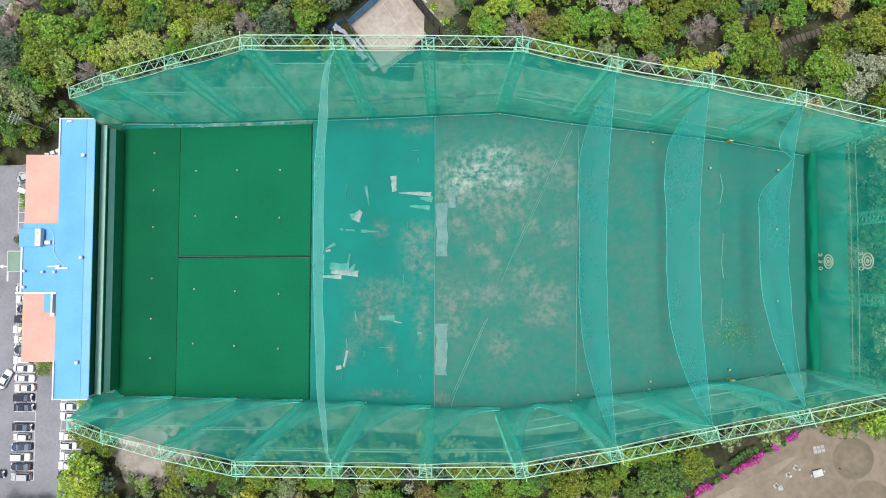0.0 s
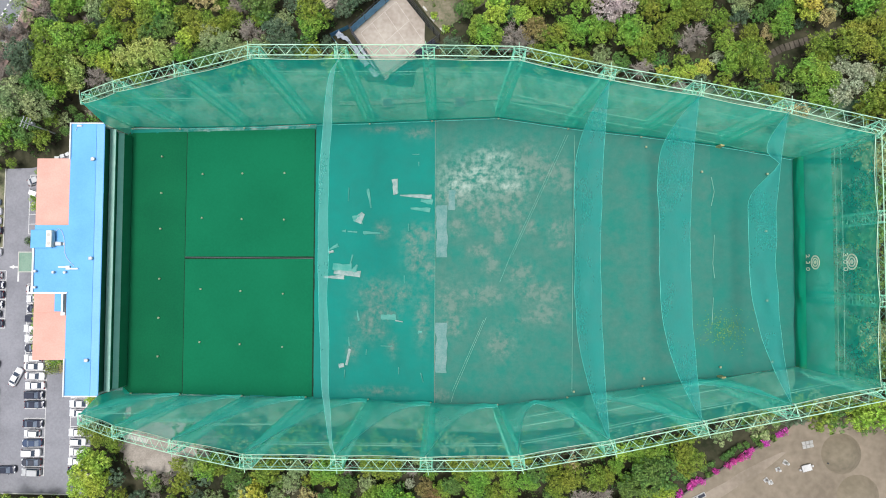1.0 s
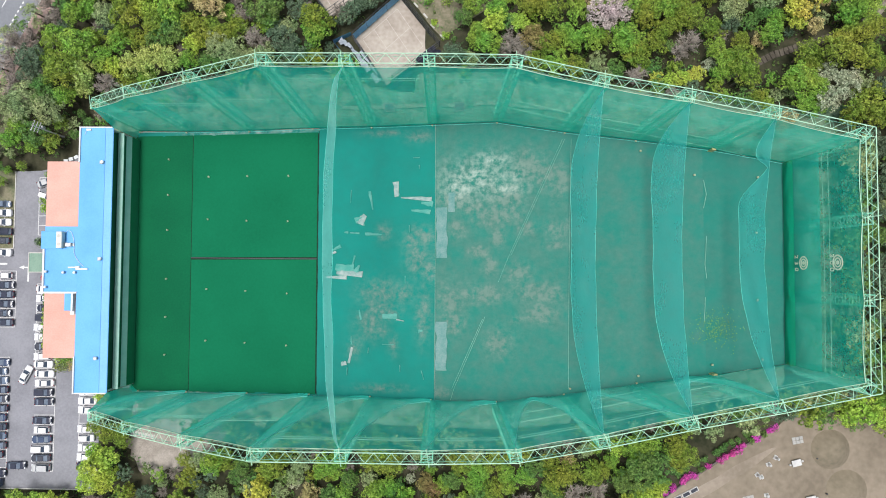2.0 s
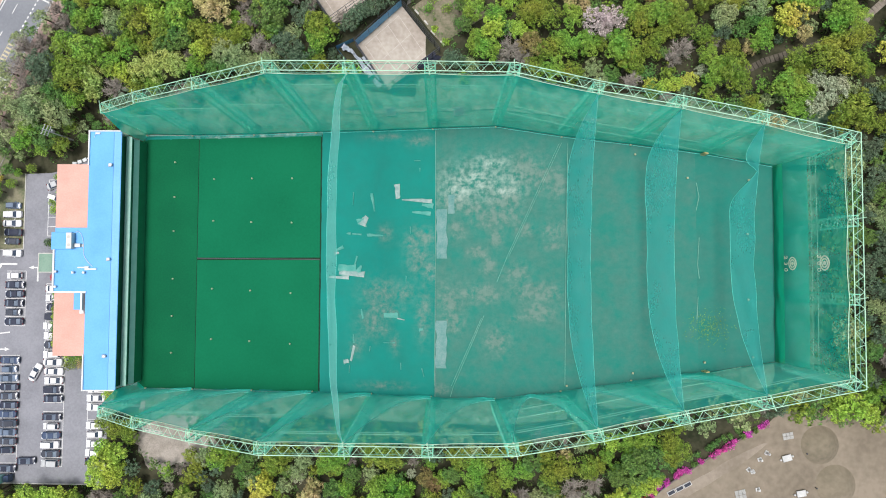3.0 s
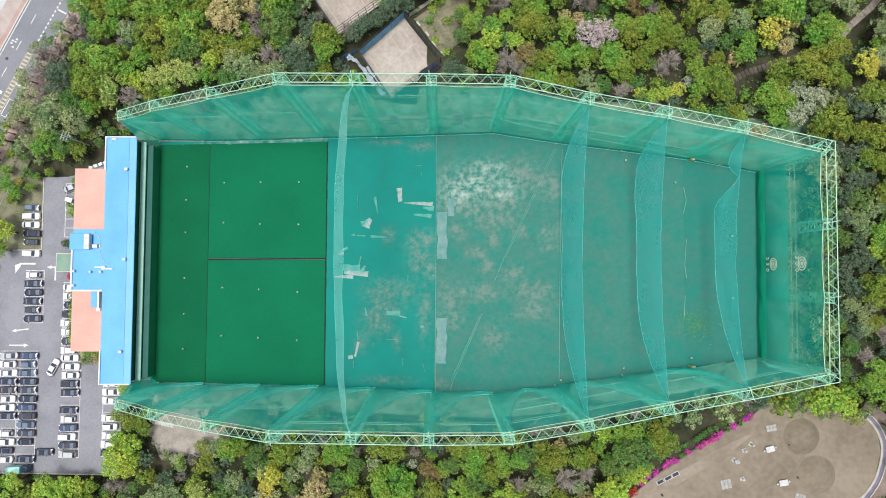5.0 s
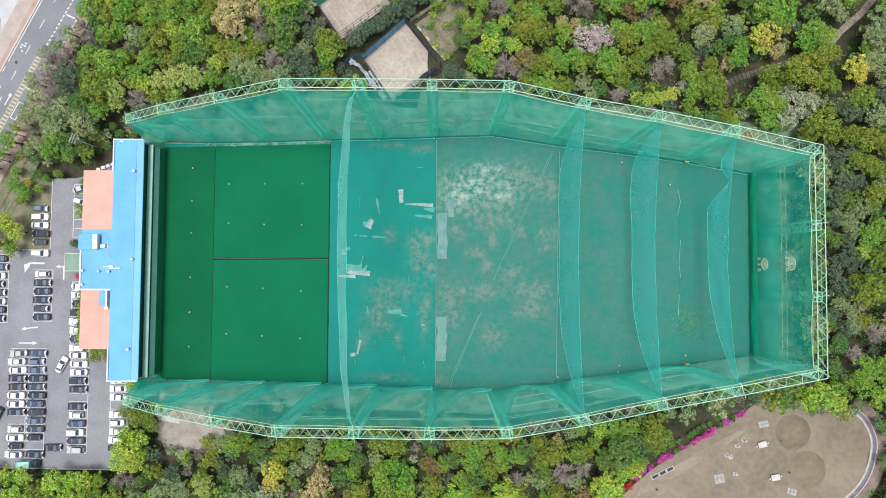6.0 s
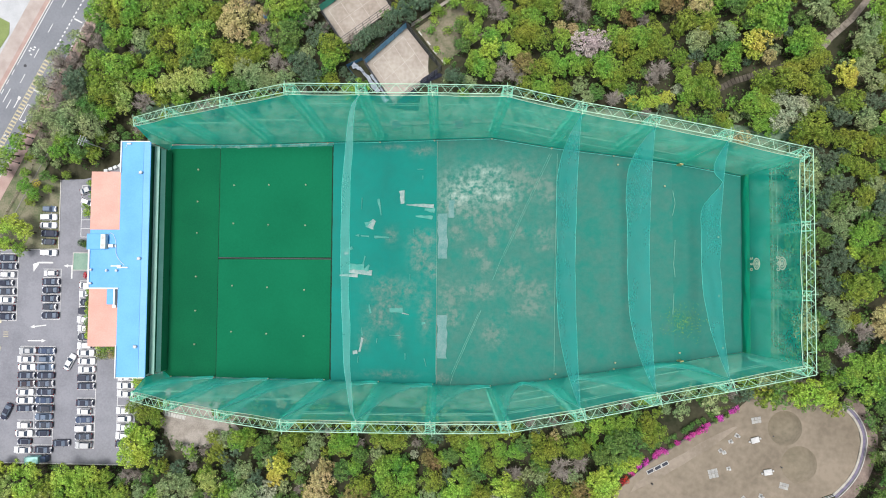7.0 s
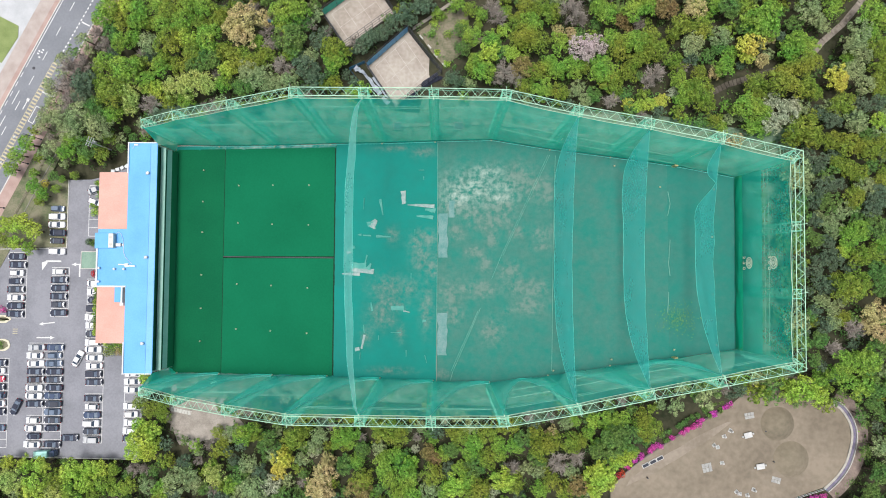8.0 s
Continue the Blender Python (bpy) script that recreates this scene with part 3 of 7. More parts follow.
# ---- net strips hung across the range ----
def hanging_strip(ia, ib, dx_low, dx_high, z_low, z_high, skew, twist=0.0):
    a, b = PERIMETER[ia], PERIMETER[ib]

    def place(u, v):
        s = math.sin(math.pi * u ** skew) ** 0.42 if 0 < u < 1 else 0.0
        x, y = a[0] + (b[0] - a[0]) * u, a[1] + (b[1] - a[1]) * u
        w = 1 - twist * math.exp(-((u - 0.2) / 0.07) ** 2)
        dx = dx_high + (dx_low - dx_high) * v * w
        z = a[2] - 0.8 + (z_high - a[2] + (z_low - z_high) * v * w) * s
        return (x + dx * s + 0.25 * noise.noise((u * 9, v * 2, ia)), y, z)
    ob = thing("hanging_net", "narrow pale teal net strip sagging across the range", "net", "hanging net strips")
    for k in range(4):
        part("net_length", Shape().grid(13, 6, lambda u, v: place((u + k) / 4, v)), M["net_pale"], ob, smooth=True)
    for v in (0, 1):
        part("edge_rope", Shape().pipe([place(j / 48, v) for j in range(49)], 0.022 if v else 0.016), M["net_rope"], ob, "thin pale edge rope")


hanging_strip(4, 19, -4.3, -2.1, 42.0, 44.5, 0.85)


def hanging_curtain(ia, ib, bow, sag, drop, p_high, p_low, pinch=0.0):
    """A net curtain under a sagging cable between two towers; its foot rises to the cable at both ends."""
    a, b = PERIMETER[ia], PERIMETER[ib]
    mid = 5.0

    def place(u, v):
        y = a[1] + (b[1] - a[1]) * u
        w = (y - mid) / ((a[1] if y > mid else b[1]) - mid)
        top = a[2] - 0.8 - sag * (1 - w * w)
        foot = a[2] - 0.8 - drop * (1 - w ** (p_high if y > mid else p_low))
        if pinch:  # the foot is caught up on the cable at one place
            d = y - pinch
            if d < 0:
                foot += (top - 0.3 - foot) * math.exp(-(d / 3.2) ** 2)
            else:
                foot = top - 0.3 - 5.0 * math.sin(math.pi * (d / (a[1] - pinch)) ** 0.85)
        x = a[0] + (b[0] - a[0]) * u + bow * (1 - w * w) + 0.25 * noise.noise((y * 0.2, v * 2, ia)) * (1 - w ** 4)
        return (x, y, top + (min(foot, top) - top) * v)
    ob = thing("hanging_net", "pale teal net curtain hung across the range on a cable", "net", "hanging net strips")
    for k in range(4):
        part("net_length", Shape().grid(14, 8, lambda u, v: place((u + k) / 4, v)), M["net_strip"], ob, smooth=True)
    for v in (0, 1):
        part("edge_rope", Shape().pipe([place(j / 56, v) for j in range(57)], 0.04 if v else 0.02), M["net_rope"], ob, "thin pale edge rope")


hanging_curtain(7, 16, 0.7, 8.1, 28.4, 7.5, 3.3)
hanging_curtain(8, 15, 1.3, 7.2, 21.9, 8.0, 3.0)
hanging_curtain(9, 14, 1.5, 6.9, 16.0, 7.0, 2.3, 20.3)


# ropes along the foot of the upper side's nets
for i in range(10):
    (xa, ya, _), (xb, yb, _) = PERIMETER[i], PERIMETER[i + 1]
    out = (WAYS[i].normalized() + WAYS[i + 1].normalized()).normalized() * 0.35
    run = [(xa + (xb - xa) * k / 8 - out.x, ya + (yb - ya) * k / 8 - out.y, field_height(xa + (xb - xa) * k / 8) + 0.35 + 0.1 * math.sin(k * 2.1 + i)) for k in range(9)]
    tagged(part("foot_rope", Shape().pipe(run, 0.045), M["net_rope"]), "pale rope along the foot of the net", "rope", "foot ropes")

# closing nets between the first towers and the building
for (hx, hy, hz), y_wall in ((PERIMETER[0], 35.2), (PERIMETER[-1], -26.9)):
    ob = thing("end_net", "grey-green net closing the gap beside the building", "net", "end nets")
    part("netting", Shape().grid(6, 10, lambda u, v: (hx + (-77.5 - hx) * u, hy + (y_wall - hy) * u, -2.4 + (hz * (1 - u) + 8.0 * u + 2.4) * v)), M["net"], ob, smooth=True)

# rough banks just outside the net, where the slope was cut
bank_mat = material("rough_bank", (0.028, 0.1, 0.045), (0.2, 0.27, 0.19), 0.4, 0.95, 0.6, fine=6, contrast=0.3)
for side, sign, wide in ((UPPER, 1, 12.5), (LOWER, -1, 6.5)):
    def bank_point(u, v):
        x = (-84 if sign > 0 else -75) + (170 if sign > 0 else 146) * u
        y = edge_y(side, x) + sign * (0.2 + wide * v)
        z = land(x, y) + 0.3 + 0.45 * abs(math.sin(wide * v * 0.8)) + 0.2 * noise.noise((x * 0.3, y * 0.9, 2.0)) - (1.2 if v == 1 else 0)
        return (x, y, min(z, 6.9) if -25 < x < -5 and y > 43.5 else z)
    structure("bank", Shape().grid(90, 12, bank_point), bank_mat, "rough terraced bank of soil and grass outside the net", True)

end_bank = Shape().grid(12, 40, lambda u, v: (72.9 + 10.5 * u, -19 + 43 * v, land(72.9 + 10.5 * u, -19 + 43 * v) + 0.3 + 0.3 * noise.noise((u * 5, v * 20, 6.0)) - (1.2 if u in (0, 1) or v in (0, 1) else 0)))
structure("bank", end_bank, bank_mat, "rough bank of soil and grass behind the end net", True)

def bank_walk(u, v):
    """A trodden ledge across the upper bank."""
    x = -24 + 62 * u
    y = edge_y(UPPER, x) + 3.9 + 0.9 * v * (1 + 0.4 * noise.noise((x * 0.2, v, 5.0))) + 0.6 * noise.noise((x * 0.1, 0.0, 7.0))
    return (x, y, land(x, y) + 0.95)


structure("bank_ledge", Shape().grid(50, 3, bank_walk), material("pale_ledge", (0.08, 0.14, 0.09), (0.26, 0.29, 0.22), 0.5, 0.95, 0.5, fine=6), "pale trodden ledge across the bank", True)
for x, y in ((-12.4, 40.9), (4.4, 40.3)):
    pit = thing("drain_pit", "square concrete drain pit with a dark lid on the bank", "drain pit", "drain pits", pose(x, y, land(x, y) + 0.4, 0, 0, 4))
    part("rim", Shape().soft_box(-1.3, -1.1, -0.8, 1.3, 1.1, 0.75, 0.08), M["edging"], pit)
    part("lid", Shape().soft_box(-1.05, -0.85, 0.7, 1.05, 0.85, 0.85, 0.04), M["dark"], pit, "dark lid")

# ---- the range's clubhouse ----
ROOF, FRONT, REAR, SOUTH, NORTH, YARD = 8.0, -77.6, -85.2, -27.0, 35.3, -3.6
house = thing("range_clubhouse", "long three-storey golf range building with a sky-blue sheet roof", "building")
part("wall", Shape().box(REAR, SOUTH + 0.2, YARD - 0.3, REAR + 0.3, NORTH - 0.2, ROOF - 0.35), M["wall"], house)
for y in (SOUTH + 0.2, NORTH - 0.5):
    part("wall", Shape().box(REAR + 0.3, y, YARD - 0.3, FRONT - 0.2, y + 0.3, ROOF - 0.35), M["wall"], house)
for z, nm in ((-2.5, "floor_slab"), (0.9, "floor_slab"), (4.4, "floor_slab")):
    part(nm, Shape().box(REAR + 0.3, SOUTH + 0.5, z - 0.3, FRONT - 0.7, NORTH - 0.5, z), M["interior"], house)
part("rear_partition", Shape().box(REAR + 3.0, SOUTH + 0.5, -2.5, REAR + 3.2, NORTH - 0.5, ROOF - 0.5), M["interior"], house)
roof = Shape()
roof.add([(REAR, SOUTH, ROOF), (REAR + 5.9, SOUTH, ROOF + 0.18), (FRONT, SOUTH, ROOF - 0.05), (FRONT, NORTH, ROOF - 0.05), (REAR + 5.9, NORTH, ROOF + 0.18), (REAR, NORTH, ROOF),
          (REAR, SOUTH, ROOF - 0.3), (FRONT, SOUTH, ROOF - 0.3), (FRONT, NORTH, ROOF - 0.3), (REAR, NORTH, ROOF - 0.3)],
         [(0, 1, 4, 5), (1, 2, 3, 4), (9, 8, 7, 6), (0, 6, 7, 2, 1), (2, 7, 8, 3), (3, 8, 9, 5, 4), (5, 9, 6, 0)])
roof_part = part("roof", roof, M["roof_blue"], house, "sky-blue metal sheet roof")
ridge = Shape().box(REAR + 5.8, SOUTH, ROOF + 0.1, REAR + 6.0, NORTH, ROOF + 0.26)
part("ridge_cap", ridge, M["roof_blue"], roof_part)
part("parapet", Shape().box(REAR - 0.15, NORTH - 8.3, ROOF - 0.3, REAR + 0.15, NORTH + 0.15, ROOF + 0.35), M["white"], house, "white parapet capping")
part("parapet", Shape().box(REAR + 0.15, NORTH - 0.1, ROOF - 0.3, FRONT, NORTH + 0.15, ROOF + 0.3), M["white"], house, "white parapet capping")
part("parapet", Shape().box(REAR - 0.15, SOUTH - 0.15, ROOF - 0.3, REAR + 0.15, SOUTH + 8.4, ROOF + 0.35), M["white"], house, "white parapet capping")
part("parapet", Shape().box(REAR + 0.15, SOUTH - 0.15, ROOF - 0.3, FRONT, SOUTH + 0.1, ROOF + 0.25), M["white"], house, "white parapet capping")
# sloping awnings over the two lower tiers
for xa, xb, z0, z1 in ((FRONT - 0.25, FRONT + 1.0, 5.1, 4.9), (FRONT + 0.35, FRONT + 1.05, 2.6, 1.3)):
    s = Shape()
    s.add([(xa, SOUTH + 0.4, z0), (xb, SOUTH + 0.4, z1), (xb, NORTH - 0.6, z1), (xa, NORTH - 0.6, z0),
           (xa, SOUTH + 0.4, z0 - 0.25), (xb, SOUTH + 0.4, z1 - 0.25), (xb, NORTH - 0.6, z1 - 0.25), (xa, NORTH - 0.6, z0 - 0.25)],
          [(0, 1, 2, 3), (7, 6, 5, 4), (0, 4, 5, 1), (1, 5, 6, 2), (2, 6, 7, 3), (3, 7, 4, 0)])
    part("awning", s, M["awning" if z0 > 4 else "awning_brightened"], house, "teal-green sloping awning over the bays")
# Added panels: they give the openings their shaded dark green.
for x, z0, z1 in ((FRONT - 0.7, -2.4, 7.6), (FRONT + 0.3, 2.7, 4.7)):
    part("bay_curtain", Shape().box(x - 0.06, SOUTH + 0.5, z0, x, NORTH - 0.7, z1), M["interior"], house, "added dark green panel for the shaded bay openings")
# Added panel: hides the shaded strip between lower awning and turf.
part("front_board", Shape().box(FRONT + 1.06, SOUTH + 0.5, -2.4, FRONT + 1.12, NORTH - 0.7, 1.25), M["front_board"], house, "added green panel covering the shaded gap below the awning")
for y in (SOUTH + 0.4, NORTH - 0.7):
    for x0, x1, z1 in ((FRONT - 0.2, FRONT + 0.95, 4.7),):
        part("end_panel", Shape().box(x0, y - 0.05, -2.5, x1, y + 0.05, z1), M["wall"], house, "plastered end panel of the bays")
for k in range(16):
    y = SOUTH + 1.2 + k * (NORTH - SOUTH - 2.4) / 15
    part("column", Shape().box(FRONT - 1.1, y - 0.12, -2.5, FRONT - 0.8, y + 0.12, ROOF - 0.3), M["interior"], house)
part("gutter", Shape().tube((FRONT + 0.05, SOUTH, ROOF - 0.15), (FRONT + 0.05, NORTH, ROOF - 0.15), 0.08), M["roof_blue"], house, "blue eaves gutter")
# two lower wings with orange flat roofs
for y0, y1, x0, z in ((11.8, 27.6, -94.2, 6.0), (-19.2, -3.7, -94.0, 6.0)):
    wing = part("wing", Shape().box(x0 + 0.2, y0 + 0.2, YARD - 0.3, REAR - 0.01, y1 - 0.2, z - 0.3), M["wall"], house, "plastered wing")
    part("wing_roof", Shape().soft_box(x0, y0, z - 0.3, REAR - 0.15, y1, z, 0.06), M["roof_orange"], wing, "flat salmon-orange roof")
part("centre_block", Shape().box(-92.6, -3.5, YARD - 0.3, REAR - 0.01, 11.6, ROOF - 0.35), M["wall"], house)
part("centre_roof", Shape().box(-92.9, -3.7, ROOF - 0.34, REAR + 0.02, 11.8, ROOF - 0.02), M["roof_blue"], house, "sky-blue metal sheet roof")
part("stair_roof", Shape().soft_box(-93.6, 6.5, ROOF - 0.8, -88.6, 10.7, ROOF + 0.35, 0.08), M["roof_blue"], house, "raised blue roof over the stairs")

# ---- trees ----
LEAF = {
    "fresh": leaf_material("fresh_leaves", [(0.11, 0.24, 0.04), (0.195, 0.35, 0.052), (0.295, 0.44, 0.075)]),
    "bright": leaf_material("young_leaves", [(0.22, 0.37, 0.045), (0.335, 0.48, 0.065), (0.46, 0.58, 0.12)]),
    "olive": leaf_material("olive_leaves", [(0.12, 0.185, 0.028), (0.2, 0.28, 0.04), (0.285, 0.345, 0.06)]),
    "deep": leaf_material("deep_green_leaves", [(0.0681, 0.151, 0.0404), (0.116, 0.227, 0.0579), (0.177, 0.301, 0.0693)]),
    "grey": leaf_material("grey_green_leaves", [(0.16, 0.233, 0.104), (0.261, 0.344, 0.155), (0.362, 0.432, 0.204)]),
    "pine": leaf_material("pine_needles", [(0.06, 0.112, 0.068), (0.106, 0.17, 0.102), (0.18, 0.245, 0.15)]),
    "tan": leaf_material("tan_blossom", [(0.38, 0.31, 0.13), (0.51, 0.43, 0.2), (0.6, 0.52, 0.29)]),
    "yellow": leaf_material("yellow_leaves", [(0.36, 0.37, 0.045), (0.53, 0.52, 0.08), (0.62, 0.59, 0.15)]),
    "pink": leaf_material("pale_pink_blossom", [(0.44, 0.35, 0.34), (0.55, 0.46, 0.45), (0.62, 0.54, 0.53)]),
    "white": leaf_material("white_blossom", [(0.2, 0.26, 0.14), (0.38, 0.42, 0.27), (0.56, 0.58, 0.46)]),
    "azalea": leaf_material("magenta_blossom", [(0.45, 0.04, 0.3), (0.62, 0.08, 0.42), (0.7, 0.16, 0.5)]),
    "red": leaf_material("red_blossom", [(0.5, 0.02, 0.03), (0.65, 0.05, 0.07)]),
    "willow": leaf_material("pale_willow_leaves", [(0.23, 0.31, 0.075), (0.35, 0.45, 0.12), (0.46, 0.54, 0.2)]),
    "brown": leaf_material("bronze_young_leaves", [(0.17, 0.13, 0.05), (0.25, 0.2, 0.075), (0.33, 0.27, 0.12)]),
    "twig": material("twigs", (0.22, 0.19, 0.16), (0.4, 0.35, 0.31), 0.6, 0.95),
}
WORDS = {
    "fresh": "broadleaf tree in fresh spring green leaf", "bright": "bushy tree with bright yellow-green young leaves", "olive": "rounded tree with olive-green leaves",
    "deep": "dense tree with deep green leaves", "grey": "tree with thin grey-green leaves", "pine": "dark grey-green pine tree", "tan": "tree covered in tan blossom",
    "yellow": "tree with soft yellow leaves", "pink": "cherry tree in pale pink blossom", "white": "tree flecked with white blossom", "willow": "willow with pale yellow-green leaves", "brown": "tree with bronze-brown young leaves", "twig": "leafless tree with bare grey-brown twigs",
}


def rand_dir(rng, low=-0.25):
    while True:
        z = rng.uniform(low, 1.0)
        a = rng.uniform(0, 2 * math.pi)
        s = math.sqrt(max(0, 1 - z * z))
        return Vector((s * math.cos(a), s * math.sin(a), z))


def leaf(shape, p, normal, size, rng):
    """One folded leaf clump: two faces that share a rib."""
    q = normal.to_track_quat("Z", "Y") @ Euler((rng.uniform(-0.6, 0.6), rng.uniform(-0.6, 0.6), rng.uniform(0, 6.3))).to_quaternion()
    a, b, h = size * rng.uniform(0.75, 1.25), size * rng.uniform(0.55, 0.9), size * rng.uniform(0.1, 0.4)
    shape.add([p + q @ Vector(c) for c in ((-a, 0, 0), (0, -b, h), (a, 0, 0), (0, b, h))], [(0, 1, 2), (0, 2, 3)])


def crown_shape(seed, lobes=30, leaves=40, size=0.07, flat=0.85):
    """A crown of unit radius: many lobes of leaf clumps that stand out from an uneven dome, with dark clefts between them."""
    rng = random.Random(seed)
    s = Shape()
    spin = rng.uniform(0, 6.3)
    for k in range(lobes):
        z = 1 - 1.15 * (k + 0.5) / lobes
        a = spin + 2.39996 * k + rng.uniform(-0.35, 0.35)
        h = math.sqrt(max(0, 1 - z * z))
        d = Vector((h * math.cos(a), h * math.sin(a), z))
        bulge = 1 + 0.35 * noise.noise((d.x * 1.3 + seed, d.y * 1.3, d.z))
        c = Vector((d.x, d.y, d.z * flat)) * rng.uniform(0.62, 0.9) * bulge
        r = rng.uniform(0.13, 0.27)
        for _ in range(int(leaves * r / 0.2)):
            n = (rand_dir(rng, -0.2) + d * 0.4).normalized()
            p = c + Vector((n.x, n.y, n.z * 0.9)) * r * rng.uniform(0.6, 1.15)
            leaf(s, p, (n + Vector((0, 0, 0.25))).normalized(), size, rng)
    for k in range(60):
        d = rand_dir(rng, -0.1)
        leaf(s, Vector((d.x, d.y, d.z * flat)) * rng.uniform(0.35, 0.55), (d + Vector((0, 0, 0.3))).normalized(), 0.15, rng)
    return s


def twig_shape(seed):
    rng = random.Random(seed)
    s = Shape()
    for k in range(26):
        d = rand_dir(rng, 0.0)
        a, b = Vector((0, 0, -0.55)) + d * 0.1, Vector((d.x, d.y, d.z * 0.75)) * rng.uniform(0.6, 0.9)
        s.tube(a, b, 0.026, 0.01, 3)
        for j in range(22):
            p = a.lerp(b, rng.uniform(0.35, 1.0))
            e = p + (d * 0.5 + rand_dir(rng, -0.3)).normalized() * rng.uniform(0.14, 0.4)
            s.tube(p, e, 0.014, 0.006, 3)
    return s


def trunk_shape(seed):
    """A tapered, slightly bent trunk with limbs that reach into the crown; unit crown, base at -1.9."""
    rng = random.Random(seed)
    s = Shape()
    p, r = Vector((0, 0, -2.05)), 0.11
    for k in range(4):
        q = p + Vector((rng.uniform(-0.05, 0.05), rng.uniform(-0.05, 0.05), 0.5))
        s.tube(p, q, r, r * 0.8, 6)
        p, r = q, r * 0.8
        if k >= 1:
            for j in range(3):
                d = rand_dir(rng, 0.15)
                s.tube(p, p + d * rng.uniform(0.45, 0.7), r * 0.6, 0.015, 4)
    return s


TREE_KINDS = {  # lobes, clumps to a lobe, clump size, flatness of each shape
    "fresh": [(36, 36, 0.068, 0.85), (32, 40, 0.07, 0.8), (40, 32, 0.064, 0.9)], "bright": [(34, 36, 0.068, 0.85), (38, 34, 0.066, 0.8)], "olive": [(42, 32, 0.06, 0.75), (38, 34, 0.064, 0.85), (34, 36, 0.066, 0.7)],
    "deep": [(32, 38, 0.07, 0.9), (36, 36, 0.068, 0.8)], "grey": [(30, 38, 0.06, 0.85), (34, 34, 0.06, 0.8)], "pine": [(26, 42, 0.06, 1.0), (30, 38, 0.06, 0.9)],
    "tan": [(30, 38, 0.06, 0.85)], "yellow": [(30, 38, 0.066, 0.9)], "pink": [(30, 40, 0.054, 0.7)], "white": [(32, 38, 0.062, 0.8)], "willow": [(40, 34, 0.058, 0.75)], "brown": [(32, 38, 0.062, 0.8)], "twig": [(0, 0, 0, 0)] * 2,
}
TRUNKS = [trunk_shape(90 + k).mesh("trunk", M["bark"]) for k in range(3)]
PROTO = {}
for kind, specs in TREE_KINDS.items():
    PROTO[kind] = []
    for k, (lobes, leaves, size, flat) in enumerate(specs):
        shape = twig_shape(k) if kind == "twig" else crown_shape(1000 + 17 * len(PROTO) + k, lobes, leaves, size, flat)
        PROTO[kind].append(shape.mesh("crown", LEAF[kind]))
LOW = {kind: twig_shape(7).mesh("crown", LEAF[kind]) if kind == "twig" else crown_shape(1700 + k, 16, 30, 0.085, 0.8).mesh("crown", LEAF[kind]) for k, kind in enumerate(TREE_KINDS)}
WOOD = {}  # trees past the nearest ones, gathered by mesh
tree_count = 0


def plant(kind, x, y, r, tall=None, z=None, single=True, low=False):
    """A tree of crown radius r on the ground; single: an object of its own, else part of the joined wood."""
    global tree_count
    rng = random.Random(tree_count * 7 + 3)
    tree_count += 1
    base = land(x, y) if z is None else z
    lift = rng.uniform(0.9, 1.2) if tall is None else tall
    m = (Matrix.Translation((x, y, base + 2.0 * r * lift - 0.1)) @ Euler((rng.uniform(-0.06, 0.06), rng.uniform(-0.06, 0.06), rng.uniform(0, 6.3))).to_matrix().to_4x4()
         @ Matrix.Diagonal((r * rng.uniform(0.9, 1.12), r * rng.uniform(0.9, 1.12), r * lift, 1)))
    stem, top = TRUNKS[tree_count % 3], LOW[kind] if low else PROTO[kind][tree_count % len(PROTO[kind])]
    if single:
        ob = thing("tree", WORDS[kind], "tree", "woodland trees", m)
        part("trunk", stem, None, ob)
        part("crown", top, None, ob)
    else:
        for me in (stem, top):
            WOOD.setdefault(me.name, (me, []))[1].append(m)


def gather(name, stock):
    """All the meshes of the stock, each at all its poses, as one mesh."""
    verts, tris, slots, mats, k = [], [], [], [], 0
    for me, poses in stock.values():
        me.calc_loop_triangles()
        co = np.empty(len(me.vertices) * 3, np.float32)
        me.vertices.foreach_get("co", co)
        tri = np.empty(len(me.loop_triangles) * 3, np.int32)
        me.loop_triangles.foreach_get("vertices", tri)
        co = co.reshape(-1, 3)
        if me.materials[0] not in mats:
            mats.append(me.materials[0])
        for m in poses:
            a = np.array(m)
            verts.append(co @ a[:3, :3].T + a[:3, 3])
            tris.append(tri + k)
            slots.append(np.full(len(tri) // 3, mats.index(me.materials[0]), np.int32))
            k += len(co)
    verts, tris, slots = np.concatenate(verts).astype(np.float32), np.concatenate(tris).astype(np.int32), np.concatenate(slots)
    me = bpy.data.meshes.new(name)
    me.vertices.add(len(verts))
    me.vertices.foreach_set("co", verts.ravel())
    me.loops.add(len(tris))
    me.loops.foreach_set("vertex_index", tris)
    me.polygons.add(len(slots))
    me.polygons.foreach_set("loop_start", np.arange(0, len(tris), 3, dtype=np.int32))
    for mat in mats:
        me.materials.append(mat)
    me.polygons.foreach_set("material_index", slots)
    me.update(calc_edges=True)
    return me


